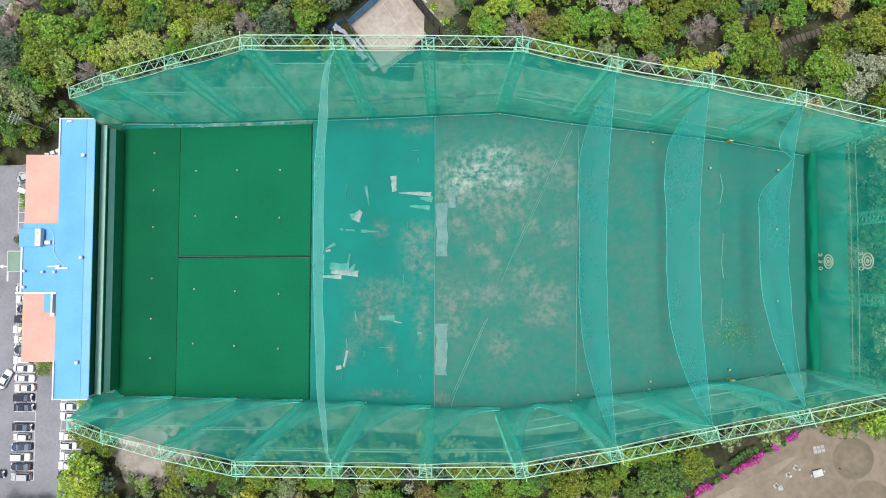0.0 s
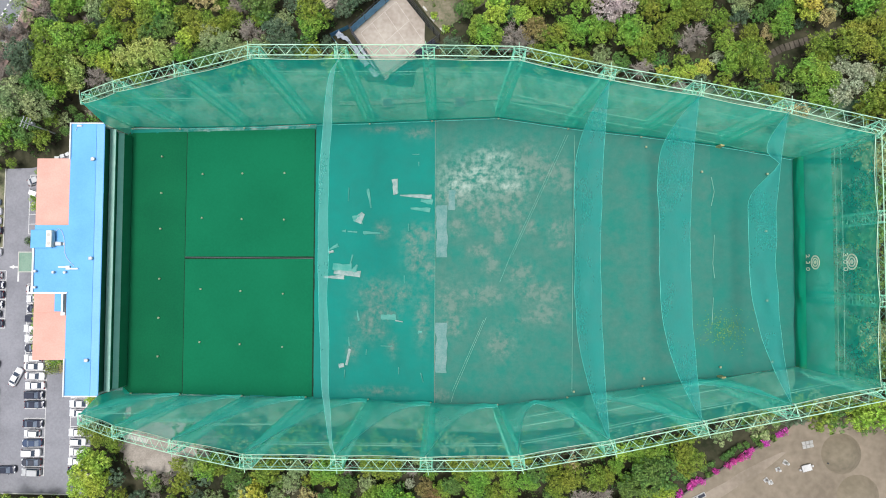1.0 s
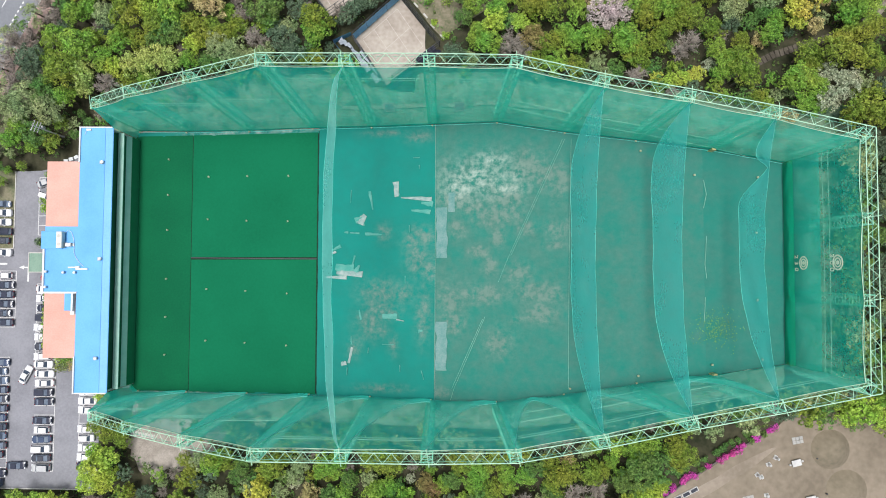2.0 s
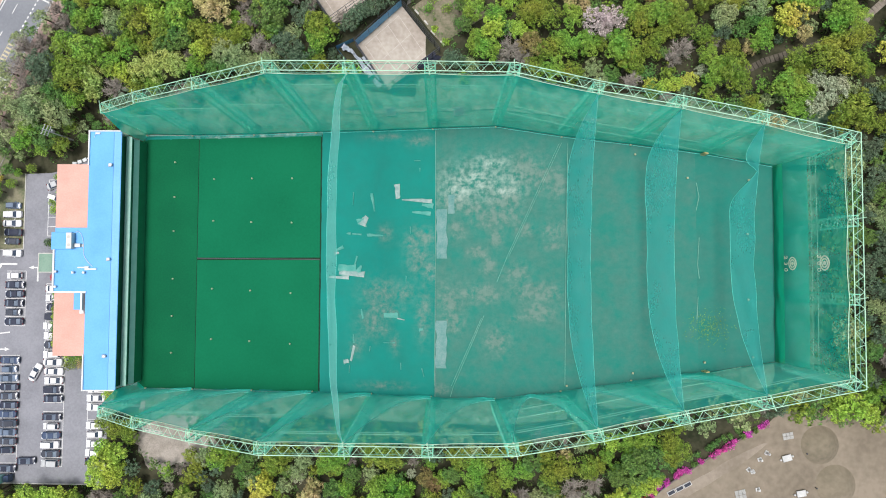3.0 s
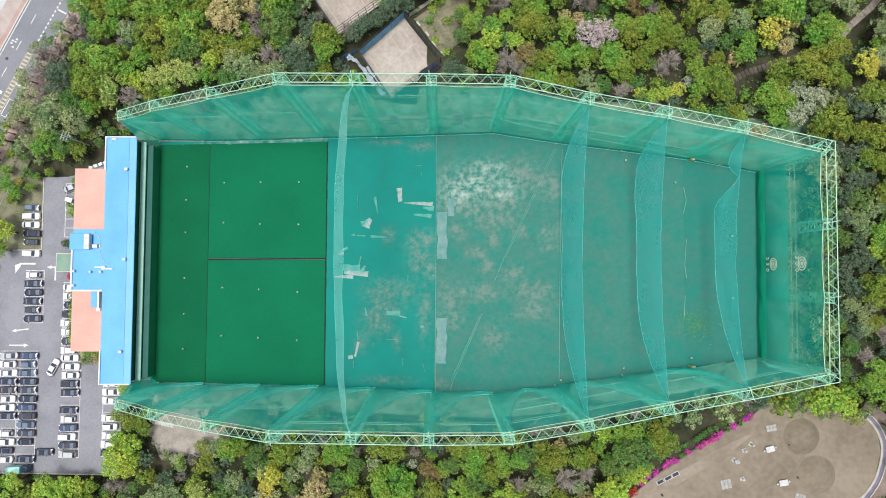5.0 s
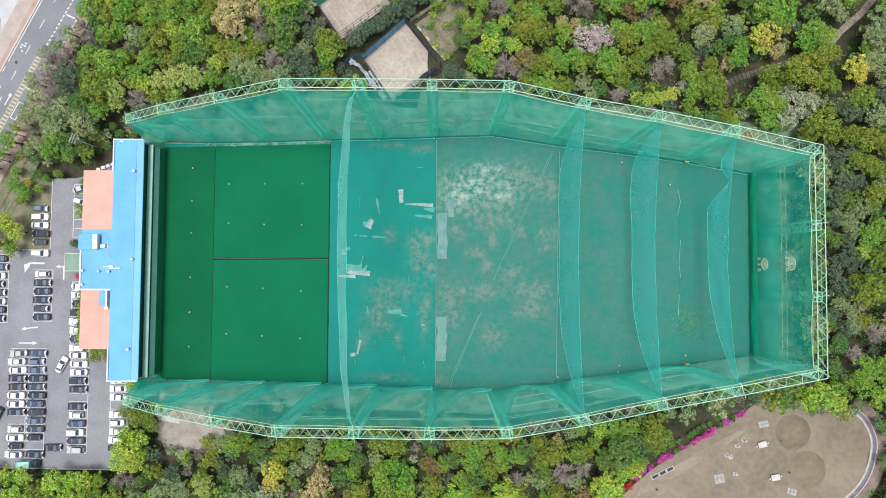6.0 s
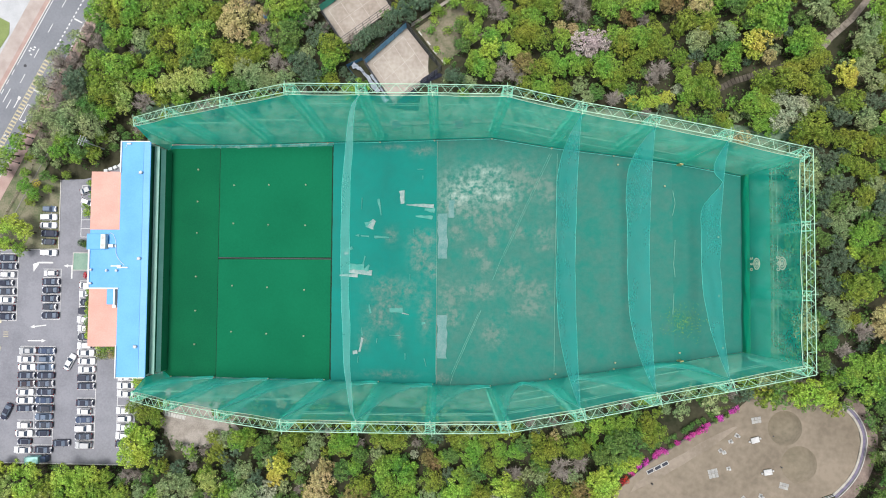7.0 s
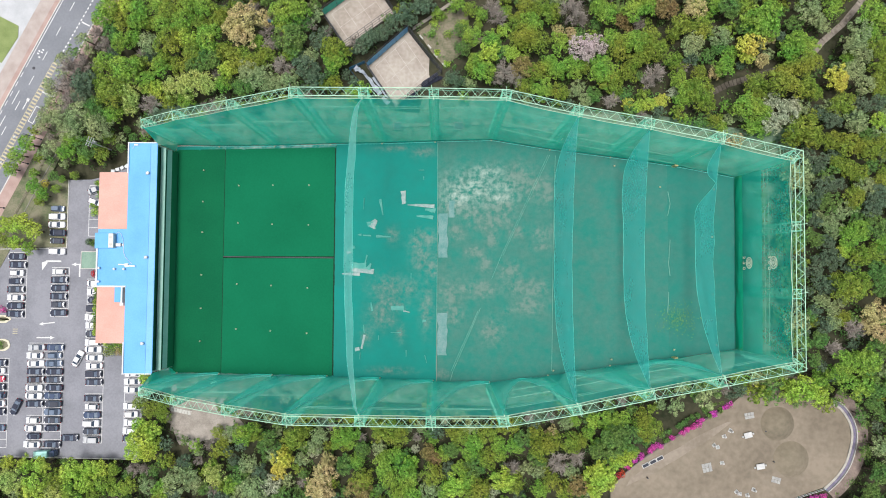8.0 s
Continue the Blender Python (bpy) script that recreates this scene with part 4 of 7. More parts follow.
RANGE_EDGE = [(-80, 41), (-62, 43.5), (-44, 46.5), (14, 47), (46, 40.5), (80, 33), (79, -22), (58, -26.5), (14, -35.5), (-50, -35.2), (-80, -33)]
LOT_EDGE = [(-145, -53), (-86.5, -53.5), (-83.5, -29), (-77, -29), (-77, 39), (-87, 39), (-96.5, 29.5), (-110, 28.5), (-110, 6), (-145, 6)]
COURT_EDGE = [(-27, 56.3), (-18.5, 44.5), (-12, 43.5), (3.5, 46), (6.5, 53), (1, 58), (-9.2, 68.2)]
COURT_FAR = [(-35, 72), (-27, 61.3), (-12.2, 71.8), (-21, 83)]
CLEARING = [(-9, 68), (-2, 80), (11, 80), (12, 64), (8, 57), (-1, 54)]
YARD_PATCH = [(-76, -36), (-60, -33), (-59, -39), (-63, -45), (-74, -46)]
GRAVES = [(42, -66), (40.5, -52), (44, -43), (55, -34.8), (69, -28.5), (76, -31), (84, -32), (97, -34), (106, -34), (109.5, -41), (107, -50), (101, -57), (96, -66)]
TRACK = [(104, 70), (100.5, 65.5), (97, 61.3), (92.1, 57), (89.9, 54.2), (83, 51), (70.6, 47.5), (60, 42)]


def road_edge(y):
    return -103.1 - 0.506 * (80.4 - y)


def near_track(x, y, d):
    for (x0, y0), (x1, y1) in zip(TRACK, TRACK[1:]):
        dx, dy = x1 - x0, y1 - y0
        k = min(1, max(0, ((x - x0) * dx + (y - y0) * dy) / (dx * dx + dy * dy)))
        if math.hypot(x - x0 - k * dx, y - y0 - k * dy) < d:
            return True
    return False


def wooded(x, y):
    if any(inside(x, y, e) for e in (RANGE_EDGE, LOT_EDGE, COURT_EDGE, COURT_FAR, YARD_PATCH, GRAVES)):
        return False
    if x < road_edge(y) + (13 if y < 30 else 8.5 if y < 40 else 5.5) and y > 2:
        return False
    if x < -104 and y < 30 and y > 2:
        return False
    if -97.5 < x < -86 and 28 < y < 34:
        return False
    if math.hypot(x - 46, y + 51) < 3.5:
        return False
    return not near_track(x, y, 1.9)


taken = []


def grove(kind, *trees):
    """Trees of one kind, each in its place: x, y, crown radius."""
    for x, y, r in trees:
        taken.append((x, y, r))
        plant(kind, x, y, r, 1.0, single=-84 < x < 104 and -50 < y < 60)


# wood between the street and the range
grove("fresh", (-93.9, 74.6, 3.6), (-85.1, 73.8, 3.2), (-80.1, 75.6, 3.2), (-70.7, 74.3, 3.5), (-65.6, 73.4, 3.5), (-97.2, 72.1, 2.9), (-85.8, 70.3, 3.2), (-78.3, 70.0, 3.2), (-72.2, 69.8, 3.5), (-90.5, 64.9, 3.2), (-87.6, 66.7, 2.5), (-64.2, 64.3, 3.8), (-78.4, 60.6, 2.5), (-94.9, 58.5, 3.6), (-87.6, 56.2, 4.3), (-78.8, 57.2, 3.2), (-97.3, 54.2, 2.9), (-82.8, 53.4, 3.2), (-71.8, 48.6, 2.5), (-93.0, 44.3, 2.9), (-104.4, 37.8, 2.7), (-105.7, 34.0, 2.9))
grove("fresh", (-94.7, 38.4, 2.2), (-101.7, 32.7, 2.2), (-117.2, 36.4, 2.7), (-120.5, 33.1, 2.5))
grove("bright", (-89.3, 75.3, 3.2), (-71.4, 65.3, 3.2), (-80.1, 51.3, 2.9))
grove("olive", (-75.6, 73.2, 3.5), (-62.2, 70.0, 2.8), (-90.8, 70.8, 3.2), (-83.4, 70.5, 2.5), (-67.6, 69.4, 2.8), (-75.9, 64.1, 3.9), (-68.7, 61.0, 3.5), (-85.3, 58.3, 3.2), (-73.7, 57.9, 2.8), (-91.5, 49.9, 4.3), (-76.7, 48.3, 2.5), (-96.7, 33.3, 2.4))
grove("twig", (-98.8, 68.1, 2.9), (-95.9, 64.4, 3.2), (-104.9, 57.8, 3.6), (-102.4, 59.6, 2.9), (-106.3, 52.9, 3.6), (-105.2, 47.5, 3.6), (-81.7, 47.3, 3.2))
grove("grey", (-102.4, 66.4, 2.5), (-82.3, 64.0, 3.2), (-108.4, 60.9, 2.4), (-111.2, 52.6, 2.7), (-109.6, 48.0, 3.2), (-101.6, 43.9, 3.9), (-107.2, 43.3, 3.2), (-95.9, 40.7, 3.9), (-111.5, 44.3, 2.9), (-114.1, 41.7, 2.2), (-103.7, 40.1, 3.2))
grove("deep", (-93.8, 68.2, 2.5), (-63.7, 59.2, 3.2), (-68.5, 57.2, 3.2), (-97.2, 45.5, 3.6), (-100.0, 35.3, 2.9), (-90.7, 41.1, 1.3), (-89.0, 39.0, 1.3), (-92.0, 35.8, 1.5))
grove("pine", (-94.3, 62.7, 2.2), (-83.5, 61.2, 1.8), (-100.3, 53.1, 3.9), (-100.8, 50.3, 3.2))
grove("willow", (-87.3, 49.8, 3.6), (-87.7, 46.8, 2.7), (-74.2, 51.6, 3.5), (-69.0, 52.0, 3.9), (-64.9, 52.0, 3.5))
# wood by the courts
grove("olive", (-61.3, 71.9, 2.5), (-59.7, 61.0, 3.1), (-29.1, 59.6, 3.4), (-55.2, 58.4, 3.5), (-51.3, 57.5, 3.1), (-48.0, 59.2, 2.8), (-29.0, 50.7, 2.5), (-32.5, 51.0, 2.0), (7.1, 70.5, 2.3))
grove("tan", (-54.2, 69.0, 4.1), (-53.8, 64.3, 3.8), (-57.8, 67.2, 3.1), (-49.3, 69.5, 2.6))
grove("fresh", (-43.1, 69.7, 3.7), (-38.3, 70.0, 3.7), (-40.2, 60.0, 2.6), (-50.9, 63.4, 2.4), (-28.8, 56.6, 3.2), (-60.6, 52.0, 2.8), (-1.7, 70.7, 1.5), (3.8, 71.9, 2.4), (9.9, 69.3, 2.0), (16.8, 70.2, 1.7), (5.7, 67.3, 1.5), (9.4, 66.9, 1.5), (7.6, 62.9, 2.7))
grove("bright", (-42.8, 67.5, 2.4), (-58.7, 55.7, 3.1))
grove("deep", (-40.4, 62.3, 4.0), (-37.8, 66.9, 2.7), (-54.5, 50.6, 3.1), (4.6, 64.9, 2.2), (5.6, 60.3, 2.2))
grove("twig", (-46.7, 62.2, 2.8), (-35.7, 67.0, 2.4), (-43.0, 55.3, 3.4), (14.2, 67.6, 3.0), (13.1, 70.6, 2.7))
grove("pine", (-33.2, 62.1, 2.5), (-35.9, 54.8, 3.4), (-34.2, 51.8, 3.0), (-38.8, 58.5, 2.4), (-26.3, 54.2, 1.4), (-20.1, 63.2, 2.2), (-21.9, 60.9, 2.0), (-15.6, 64.6, 2.4), (-13.4, 67.0, 2.4), (-10.5, 69.3, 2.9), (-8.7, 68.5, 2.0), (-6.4, 71.6, 2.4), (-18.0, 64.2, 2.0), (-24.3, 60.6, 1.2), (-4.2, 72.2, 2.4), (3.9, 51.2, 2.2), (1.9, 52.5, 1.5))
grove("grey", (-35.6, 58.3, 2.4), (-52.7, 54.4, 3.5), (-48.4, 52.2, 3.8), (-41.4, 51.4, 3.1), (-45.4, 50.9, 3.1), (7.1, 50.6, 1.9))
# wood above the range
grove("olive", (21.5, 69.8, 3.0), (25.2, 70.1, 2.6), (28.1, 68.0, 2.9), (18.9, 66.8, 2.3), (19.4, 61.9, 2.7), (21.6, 63.1, 3.0), (24.4, 60.3, 3.3), (44.4, 57.1, 2.9), (51.4, 58.7, 3.1), (53.3, 55.7, 2.8), (50.4, 54.9, 2.5), (24.4, 52.5, 3.0), (36.2, 53.8, 2.3), (42.5, 48.7, 3.2), (46.6, 51.1, 2.6), (48.0, 53.8, 2.5), (21.6, 49.2, 2.6), (30.1, 46.9, 2.9))
grove("fresh", (22.9, 65.8, 3.0), (40.2, 69.0, 2.6), (42.1, 66.8, 2.9), (47.8, 66.7, 2.9), (51.0, 66.9, 2.8), (12.8, 62.0, 2.7), (8.4, 56.6, 2.3), (10.6, 52.7, 3.3), (7.8, 54.9, 2.0), (30.1, 60.1, 2.9), (42.6, 60.3, 2.9), (46.7, 59.3, 2.6), (48.8, 58.2, 3.1), (27.4, 54.8, 2.6), (29.4, 52.9, 2.9), (32.8, 53.4, 3.2), (40.8, 51.1, 3.8), (40.1, 54.2, 2.6), (25.8, 48.0, 3.0))
grove("twig", (32.6, 67.6, 3.9), (35.4, 66.3, 2.5), (16.2, 53.4, 3.3), (18.7, 51.1, 3.0), (14.3, 51.6, 2.3), (52.6, 50.2, 2.8), (51.1, 48.4, 2.5), (42.6, 44.2, 2.6))
grove("brown", (45.7, 65.3, 2.2), (54.0, 66.7, 2.5), (47.3, 63.4, 1.5), (20.7, 54.0, 3.1))
grove("bright", (15.9, 64.9, 2.0), (21.1, 61.1, 1.7), (16.7, 59.9, 1.5), (11.9, 58.0, 3.3), (18.2, 58.3, 2.2), (49.1, 42.2, 2.1), (51.5, 42.6, 2.0))
grove("tan", (30.1, 64.2, 1.8), (33.6, 63.3, 1.7))
grove("pink", (35.1, 58.0, 3.6), (39.3, 58.8, 3.1), (37.4, 56.7, 2.4))
grove("grey", (34.6, 48.0, 2.3), (36.9, 45.0, 2.0))
grove("deep", (38.9, 46.4, 2.3))
grove("yellow", (46.8, 43.4, 1.6), (54.3, 43.4, 1.9))
# wood round the timber path
grove("brown", (55.5, 66.0, 2.8))
grove("tan", (60.8, 64.7, 3.0), (66.3, 49.6, 1.8), (76.5, 51.7, 2.0), (78.7, 57.3, 1.7))
grove("olive", (58.0, 61.1, 3.1), (62.3, 59.9, 3.0), (56.8, 59.8, 2.2), (57.1, 52.7, 2.5), (62.4, 49.6, 2.2), (84.4, 49.8, 3.0), (87.8, 50.9, 2.1), (78.9, 45.7, 3.4), (80.6, 48.2, 2.7), (83.2, 51.2, 2.1), (74.3, 45.8, 2.7), (76.1, 43.9, 2.1), (84.4, 44.5, 3.0), (87.8, 43.4, 2.2), (61.7, 44.3, 3.5), (62.8, 41.5, 2.9), (83.5, 34.2, 3.7), (86.7, 32.6, 2.7), (82.3, 32.6, 2.5), (65.4, 37.7, 1.8))
grove("fresh", (66.1, 65.9, 2.4), (72.8, 65.3, 2.1), (73.5, 60.0, 3.7), (76.3, 61.4, 3.6), (77.7, 58.5, 2.7), (57.9, 48.4, 2.2), (67.6, 50.3, 2.7), (69.3, 54.0, 2.1), (83.1, 55.3, 3.1), (81.9, 53.4, 2.7), (86.3, 54.2, 2.4), (91.7, 63.6, 2.4), (59.2, 44.4, 2.8), (58.3, 42.6, 2.2), (61.3, 47.1, 1.9), (71.5, 40.0, 3.3), (75.2, 38.7, 2.7), (76.4, 34.9, 2.1), (73.8, 35.7, 2.1), (67.6, 36.2, 1.5))
grove("deep", (69.1, 64.7, 2.7), (72.6, 60.2, 2.7), (66.8, 55.5, 2.1), (83.7, 60.2, 2.1))
grove("grey", (67.0, 57.8, 2.7), (60.3, 56.0, 3.1), (85.8, 62.6, 3.0), (88.7, 61.0, 2.1), (71.9, 38.8, 1.5))
grove("pine", (60.5, 53.4, 2.2), (72.6, 51.5, 1.2), (81.4, 57.9, 1.4))
grove("yellow", (72.9, 55.2, 3.1))
grove("bright", (72.8, 53.1, 2.3))
grove("white", (57.0, 45.4, 1.6), (78.4, 41.5, 2.3), (79.8, 38.3, 3.3), (77.8, 36.1, 2.7), (82.9, 40.3, 2.2))
# wood at the far corner
grove("yellow", (91.8, 46.5, 2.8), (94.6, 45.3, 1.5))
grove("olive", (93.2, 40.2, 2.9), (101.2, 52.6, 3.2), (102.0, 47.5, 2.9), (102.3, 44.4, 2.4), (91.3, 32.0, 2.4), (94.3, 30.9, 2.9), (98.1, 29.6, 2.9), (102.4, 30.5, 2.7))
grove("grey", (91.6, 40.0, 2.2), (96.7, 56.6, 3.2), (95.7, 54.1, 2.9), (97.7, 51.5, 2.9), (95.9, 48.2, 2.6), (98.7, 45.0, 2.6), (96.3, 36.2, 2.9))
grove("pine", (89.6, 38.9, 1.9), (91.5, 36.6, 2.4), (98.2, 40.7, 2.1), (101.2, 40.5, 2.4), (92.7, 28.8, 1.8), (89.2, 27.3, 2.1))
grove("fresh", (100.5, 57.1, 2.4), (95.7, 51.4, 1.9), (99.4, 61.3, 3.2), (102.7, 60.3, 2.6))
grove("bright", (102.5, 36.8, 2.2))
grove("deep", (99.5, 33.4, 2.1))
# wood behind the end net
grove("grey", (87.6, 24.0, 1.5), (98.8, 21.2, 2.4), (93.0, 15.2, 2.4), (90.8, 12.7, 2.1), (92.1, 10.6, 2.1), (88.5, -5.3, 2.1), (91.0, -7.3, 2.1), (91.5, -10.5, 2.1), (110.5, -42.5, 2.6))
grove("pine", (88.7, 25.4, 1.9), (89.3, 21.3, 2.4), (92.2, 21.9, 2.1), (87.8, 17.9, 2.2), (100.9, 19.2, 2.7), (99.6, 15.8, 2.7), (87.5, 13.3, 2.0), (90.0, 7.9, 2.1), (88.7, 4.0, 2.1), (87.5, 1.3, 2.0), (91.8, 4.6, 2.1), (89.5, -2.0, 2.4), (87.3, -8.0, 1.8), (89.6, -11.2, 2.1))
grove("deep", (90.5, 17.2, 2.4), (87.9, 8.6, 2.0), (100.0, 11.8, 2.7), (100.9, 1.5, 2.4), (101.8, -2.6, 2.1), (88.2, -14.4, 2.1), (100.3, -16.6, 2.9), (108.8, -26.8, 3.6), (87.2, -19.5, 1.8), (109.2, -31.9, 2.6), (108.4, -44.6, 1.5), (110.1, -49.3, 2.9), (108.4, -53.9, 2.3))
grove("olive", (92.8, 26.8, 2.1), (94.9, 25.2, 2.4), (97.6, 24.0, 2.4), (95.7, 18.6, 2.7), (103.0, 22.7, 2.1), (96.4, 4.6, 2.9), (100.4, 5.4, 2.4), (92.7, -2.7, 3.6), (96.2, -1.1, 2.9), (92.3, -0.7, 2.1), (87.6, -10.7, 1.5), (93.4, -9.7, 2.1))
grove("fresh", (94.2, 9.3, 2.7), (96.9, 10.7, 2.7), (102.2, 7.9, 2.4), (93.2, -19.4, 2.9), (96.7, -19.1, 3.2), (96.7, -23.5, 2.9), (104.6, -26.8, 3.6), (95.1, -25.1, 2.9))
grove("bright", (94.1, 6.1, 2.2), (90.2, -27.8, 3.6), (88.3, -29.6, 2.6), (87.3, -27.2, 2.3), (94.7, -29.7, 2.9))
grove("tan", (98.9, -8.2, 3.1), (98.8, -11.1, 2.1), (100.8, -13.1, 2.7))
grove("twig", (94.9, -12.3, 2.7), (90.8, -16.7, 2.5))
# wood below the range
grove("olive", (3.1, -41.9, 2.1), (5.3, -42.3, 2.7), (12.5, -41.1, 2.9), (12.0, -47.8, 2.7), (24.4, -41.4, 2.4), (25.5, -44.6, 3.3), (28.5, -43.2, 2.7), (33.1, -42.8, 3.1), (35.7, -42.3, 2.3), (51.1, -35.6, 2.8), (53.4, -38.0, 2.5), (51.5, -40.3, 2.1), (19.0, -53.7, 3.0), (28.6, -52.9, 2.4), (31.9, -55.3, 2.7), (10.5, -55.7, 3.1), (7.6, -57.6, 2.7))
grove("fresh", (9.0, -43.6, 2.7), (15.0, -44.2, 2.4), (7.6, -46.6, 2.7), (15.6, -47.3, 2.1), (19.2, -44.6, 2.4), (34.6, -37.8, 1.7), (37.9, -40.3, 2.0), (42.4, -36.9, 2.6), (45.9, -36.1, 2.5), (39.8, -43.4, 2.3), (43.1, -38.8, 2.6), (48.8, -44.6, 1.8), (25.7, -55.0, 2.7), (5.4, -51.3, 2.4), (7.6, -53.9, 2.7))
grove("deep", (3.0, -46.3, 2.4), (21.3, -42.3, 2.7), (42.8, -40.9, 4.0), (46.1, -40.4, 3.3), (40.1, -44.6, 3.0), (9.1, -50.2, 2.7))
grove("tan", (28.8, -40.8, 1.9))
grove("grey", (32.4, -38.4, 1.9), (33.6, -50.5, 2.2))
grove("bright", (39.2, -37.3, 2.2), (46.2, -45.7, 2.8), (43.9, -46.9, 2.3), (16.1, -53.0, 3.4), (39.7, -49.1, 3.7), (41.4, -51.5, 3.1), (38.9, -54.1, 2.6), (3.9, -55.4, 3.1))
grove("twig", (18.3, -50.1, 2.9), (30.2, -47.8, 3.5), (34.7, -46.6, 2.7))
grove("white", (13.6, -56.9, 1.9))
grove("brown", (34.8, -53.7, 2.7))
grove("pine", (2.4, -51.7, 2.1))
# wood below the turf
grove("fresh", (-53.4, -43.4, 3.2), (-26.3, -43.1, 3.1), (-24.1, -43.9, 2.8), (-28.2, -46.0, 1.9), (-22.6, -50.1, 2.5), (-14.8, -50.9, 3.1), (-15.0, -49.1, 2.4), (-14.0, -53.8, 3.1), (-12.0, -48.4, 2.3), (-8.8, -52.7, 3.4), (0.2, -48.1, 2.1), (-8.0, -57.3, 3.1), (1.0, -57.5, 2.4), (-11.9, -57.9, 2.4), (-56.7, -57.5, 2.5), (-2.1, -44.7, 1.7))
grove("olive", (-50.3, -42.9, 3.0), (-39.5, -44.1, 3.2), (-37.5, -43.0, 2.3), (-13.5, -41.4, 3.6), (-16.6, -41.2, 2.3), (-11.2, -42.8, 2.8), (-13.7, -38.3, 2.1), (-20.8, -54.4, 3.5), (-2.0, -52.6, 3.3))
grove("grey", (-57.1, -43.4, 2.3), (-32.7, -43.5, 2.6), (-34.3, -46.7, 2.3), (-52.0, -51.4, 2.7), (-2.8, -56.7, 2.8), (-49.7, -57.5, 3.5), (-53.2, -58.8, 2.8), (-5.4, -41.1, 1.6))
grove("deep", (-46.7, -44.6, 2.5), (-48.4, -47.1, 2.1), (-21.2, -47.1, 2.3), (-54.3, -54.6, 2.5), (-25.6, -50.7, 2.8), (-42.6, -59.5, 2.6))
grove("yellow", (-42.5, -50.0, 3.2), (-43.7, -53.3, 2.5), (-42.4, -48.6, 2.0))
grove("pine", (-48.9, -53.8, 2.3), (-56.7, -51.4, 1.6))
grove("tan", (-30.7, -52.3, 3.5), (-33.0, -56.5, 3.2), (-30.3, -50.2, 2.5), (-31.5, -58.8, 3.1))
grove("white", (-34.6, -48.6, 1.6), (-6.9, -47.3, 1.2), (-45.4, -56.9, 3.0), (-42.7, -34.1, 1.6), (1.0, -39.7, 1.2))
grove("brown", (-21.5, -57.5, 3.5), (-3.6, -47.4, 2.3), (-1.3, -48.8, 2.3))
grove("bright", (-8.1, -50.4, 2.4))
grove("willow", (-3.8, -34.6, 1.6))
# hedge and trees by the car park
grove("bright", (-120.0, -52.9, 2.4), (-114.8, -53.4, 2.7), (-110.1, -53.6, 2.7), (-111.1, -58.2, 3.6), (-101.7, -54.7, 3.2), (-98.4, -54.3, 2.7), (-94.3, -54.2, 2.9), (-97.7, -57.8, 3.2), (-81.1, -44.7, 3.9), (-83.6, -49.1, 3.1), (-79.3, -42.7, 3.2), (-80.1, -48.9, 3.0), (-83.8, -42.0, 2.2), (-79.0, -46.8, 2.5), (-83.4, -29.7, 1.8))
grove("willow", (-117.3, -56.7, 3.6), (-106.6, -60.3, 2.9), (-61.0, -54.3, 3.2))
grove("olive", (-106.5, -57.1, 2.9), (-95.9, -61.3, 2.5), (-80.3, -37.7, 2.5), (-77.5, -37.0, 2.2), (-84.4, -36.3, 2.0), (-76.9, -39.6, 1.8), (-59.6, -45.9, 2.0), (-61.3, -43.7, 1.8))
grove("fresh", (-91.0, -54.5, 2.4), (-92.5, -58.0, 2.9), (-101.3, -60.1, 3.2), (-89.7, -59.7, 2.5), (-86.3, -58.8, 2.5), (-76.2, -58.9, 2.5), (-62.3, -52.6, 2.3))
grove("twig", (-85.0, -54.2, 2.4), (-81.7, -54.1, 2.2))
grove("grey", (-71.5, -55.8, 3.5), (-68.9, -54.7, 2.8), (-80.4, -58.4, 2.5), (-67.5, -57.2, 2.5), (-66.9, -49.3, 1.6))
grove("pine", (-70.2, -51.3, 2.3), (-59.8, -60.8, 2.5), (-72.4, -60.3, 2.5))
grove("deep", (-64.6, -58.9, 2.1))

# verge of the car park
grove("bright", (-121.6, 13.1, 2.9), (-117.5, 13.9, 3.0), (-114.9, 11.6, 2.5), (-120.6, 8.4, 2.3))
grove("fresh", (-116.5, 6.8, 2.2), (-115.6, 24.4, 2.3), (-113.5, 22.0, 2.0), (-110.4, 23.8, 1.5), (-122.5, 29.3, 2.2), (-116.7, 28.2, 1.6), (-109.3, 26.8, 1.1))
grove("yellow", (-113.9, 25.3, 1.3))
grove("olive", (-123.6, 9.2, 2.5), (-114.9, 20.3, 1.6), (-105.6, 27.8, 1.3))
grove("deep", (-111.1, 27.6, 1.6))
grove("pine", (72.8, -27.6, 1.9), (72.1, -29.6, 1.4))
plant("tan", 67.5, 31.0, 2.4, 1.7)

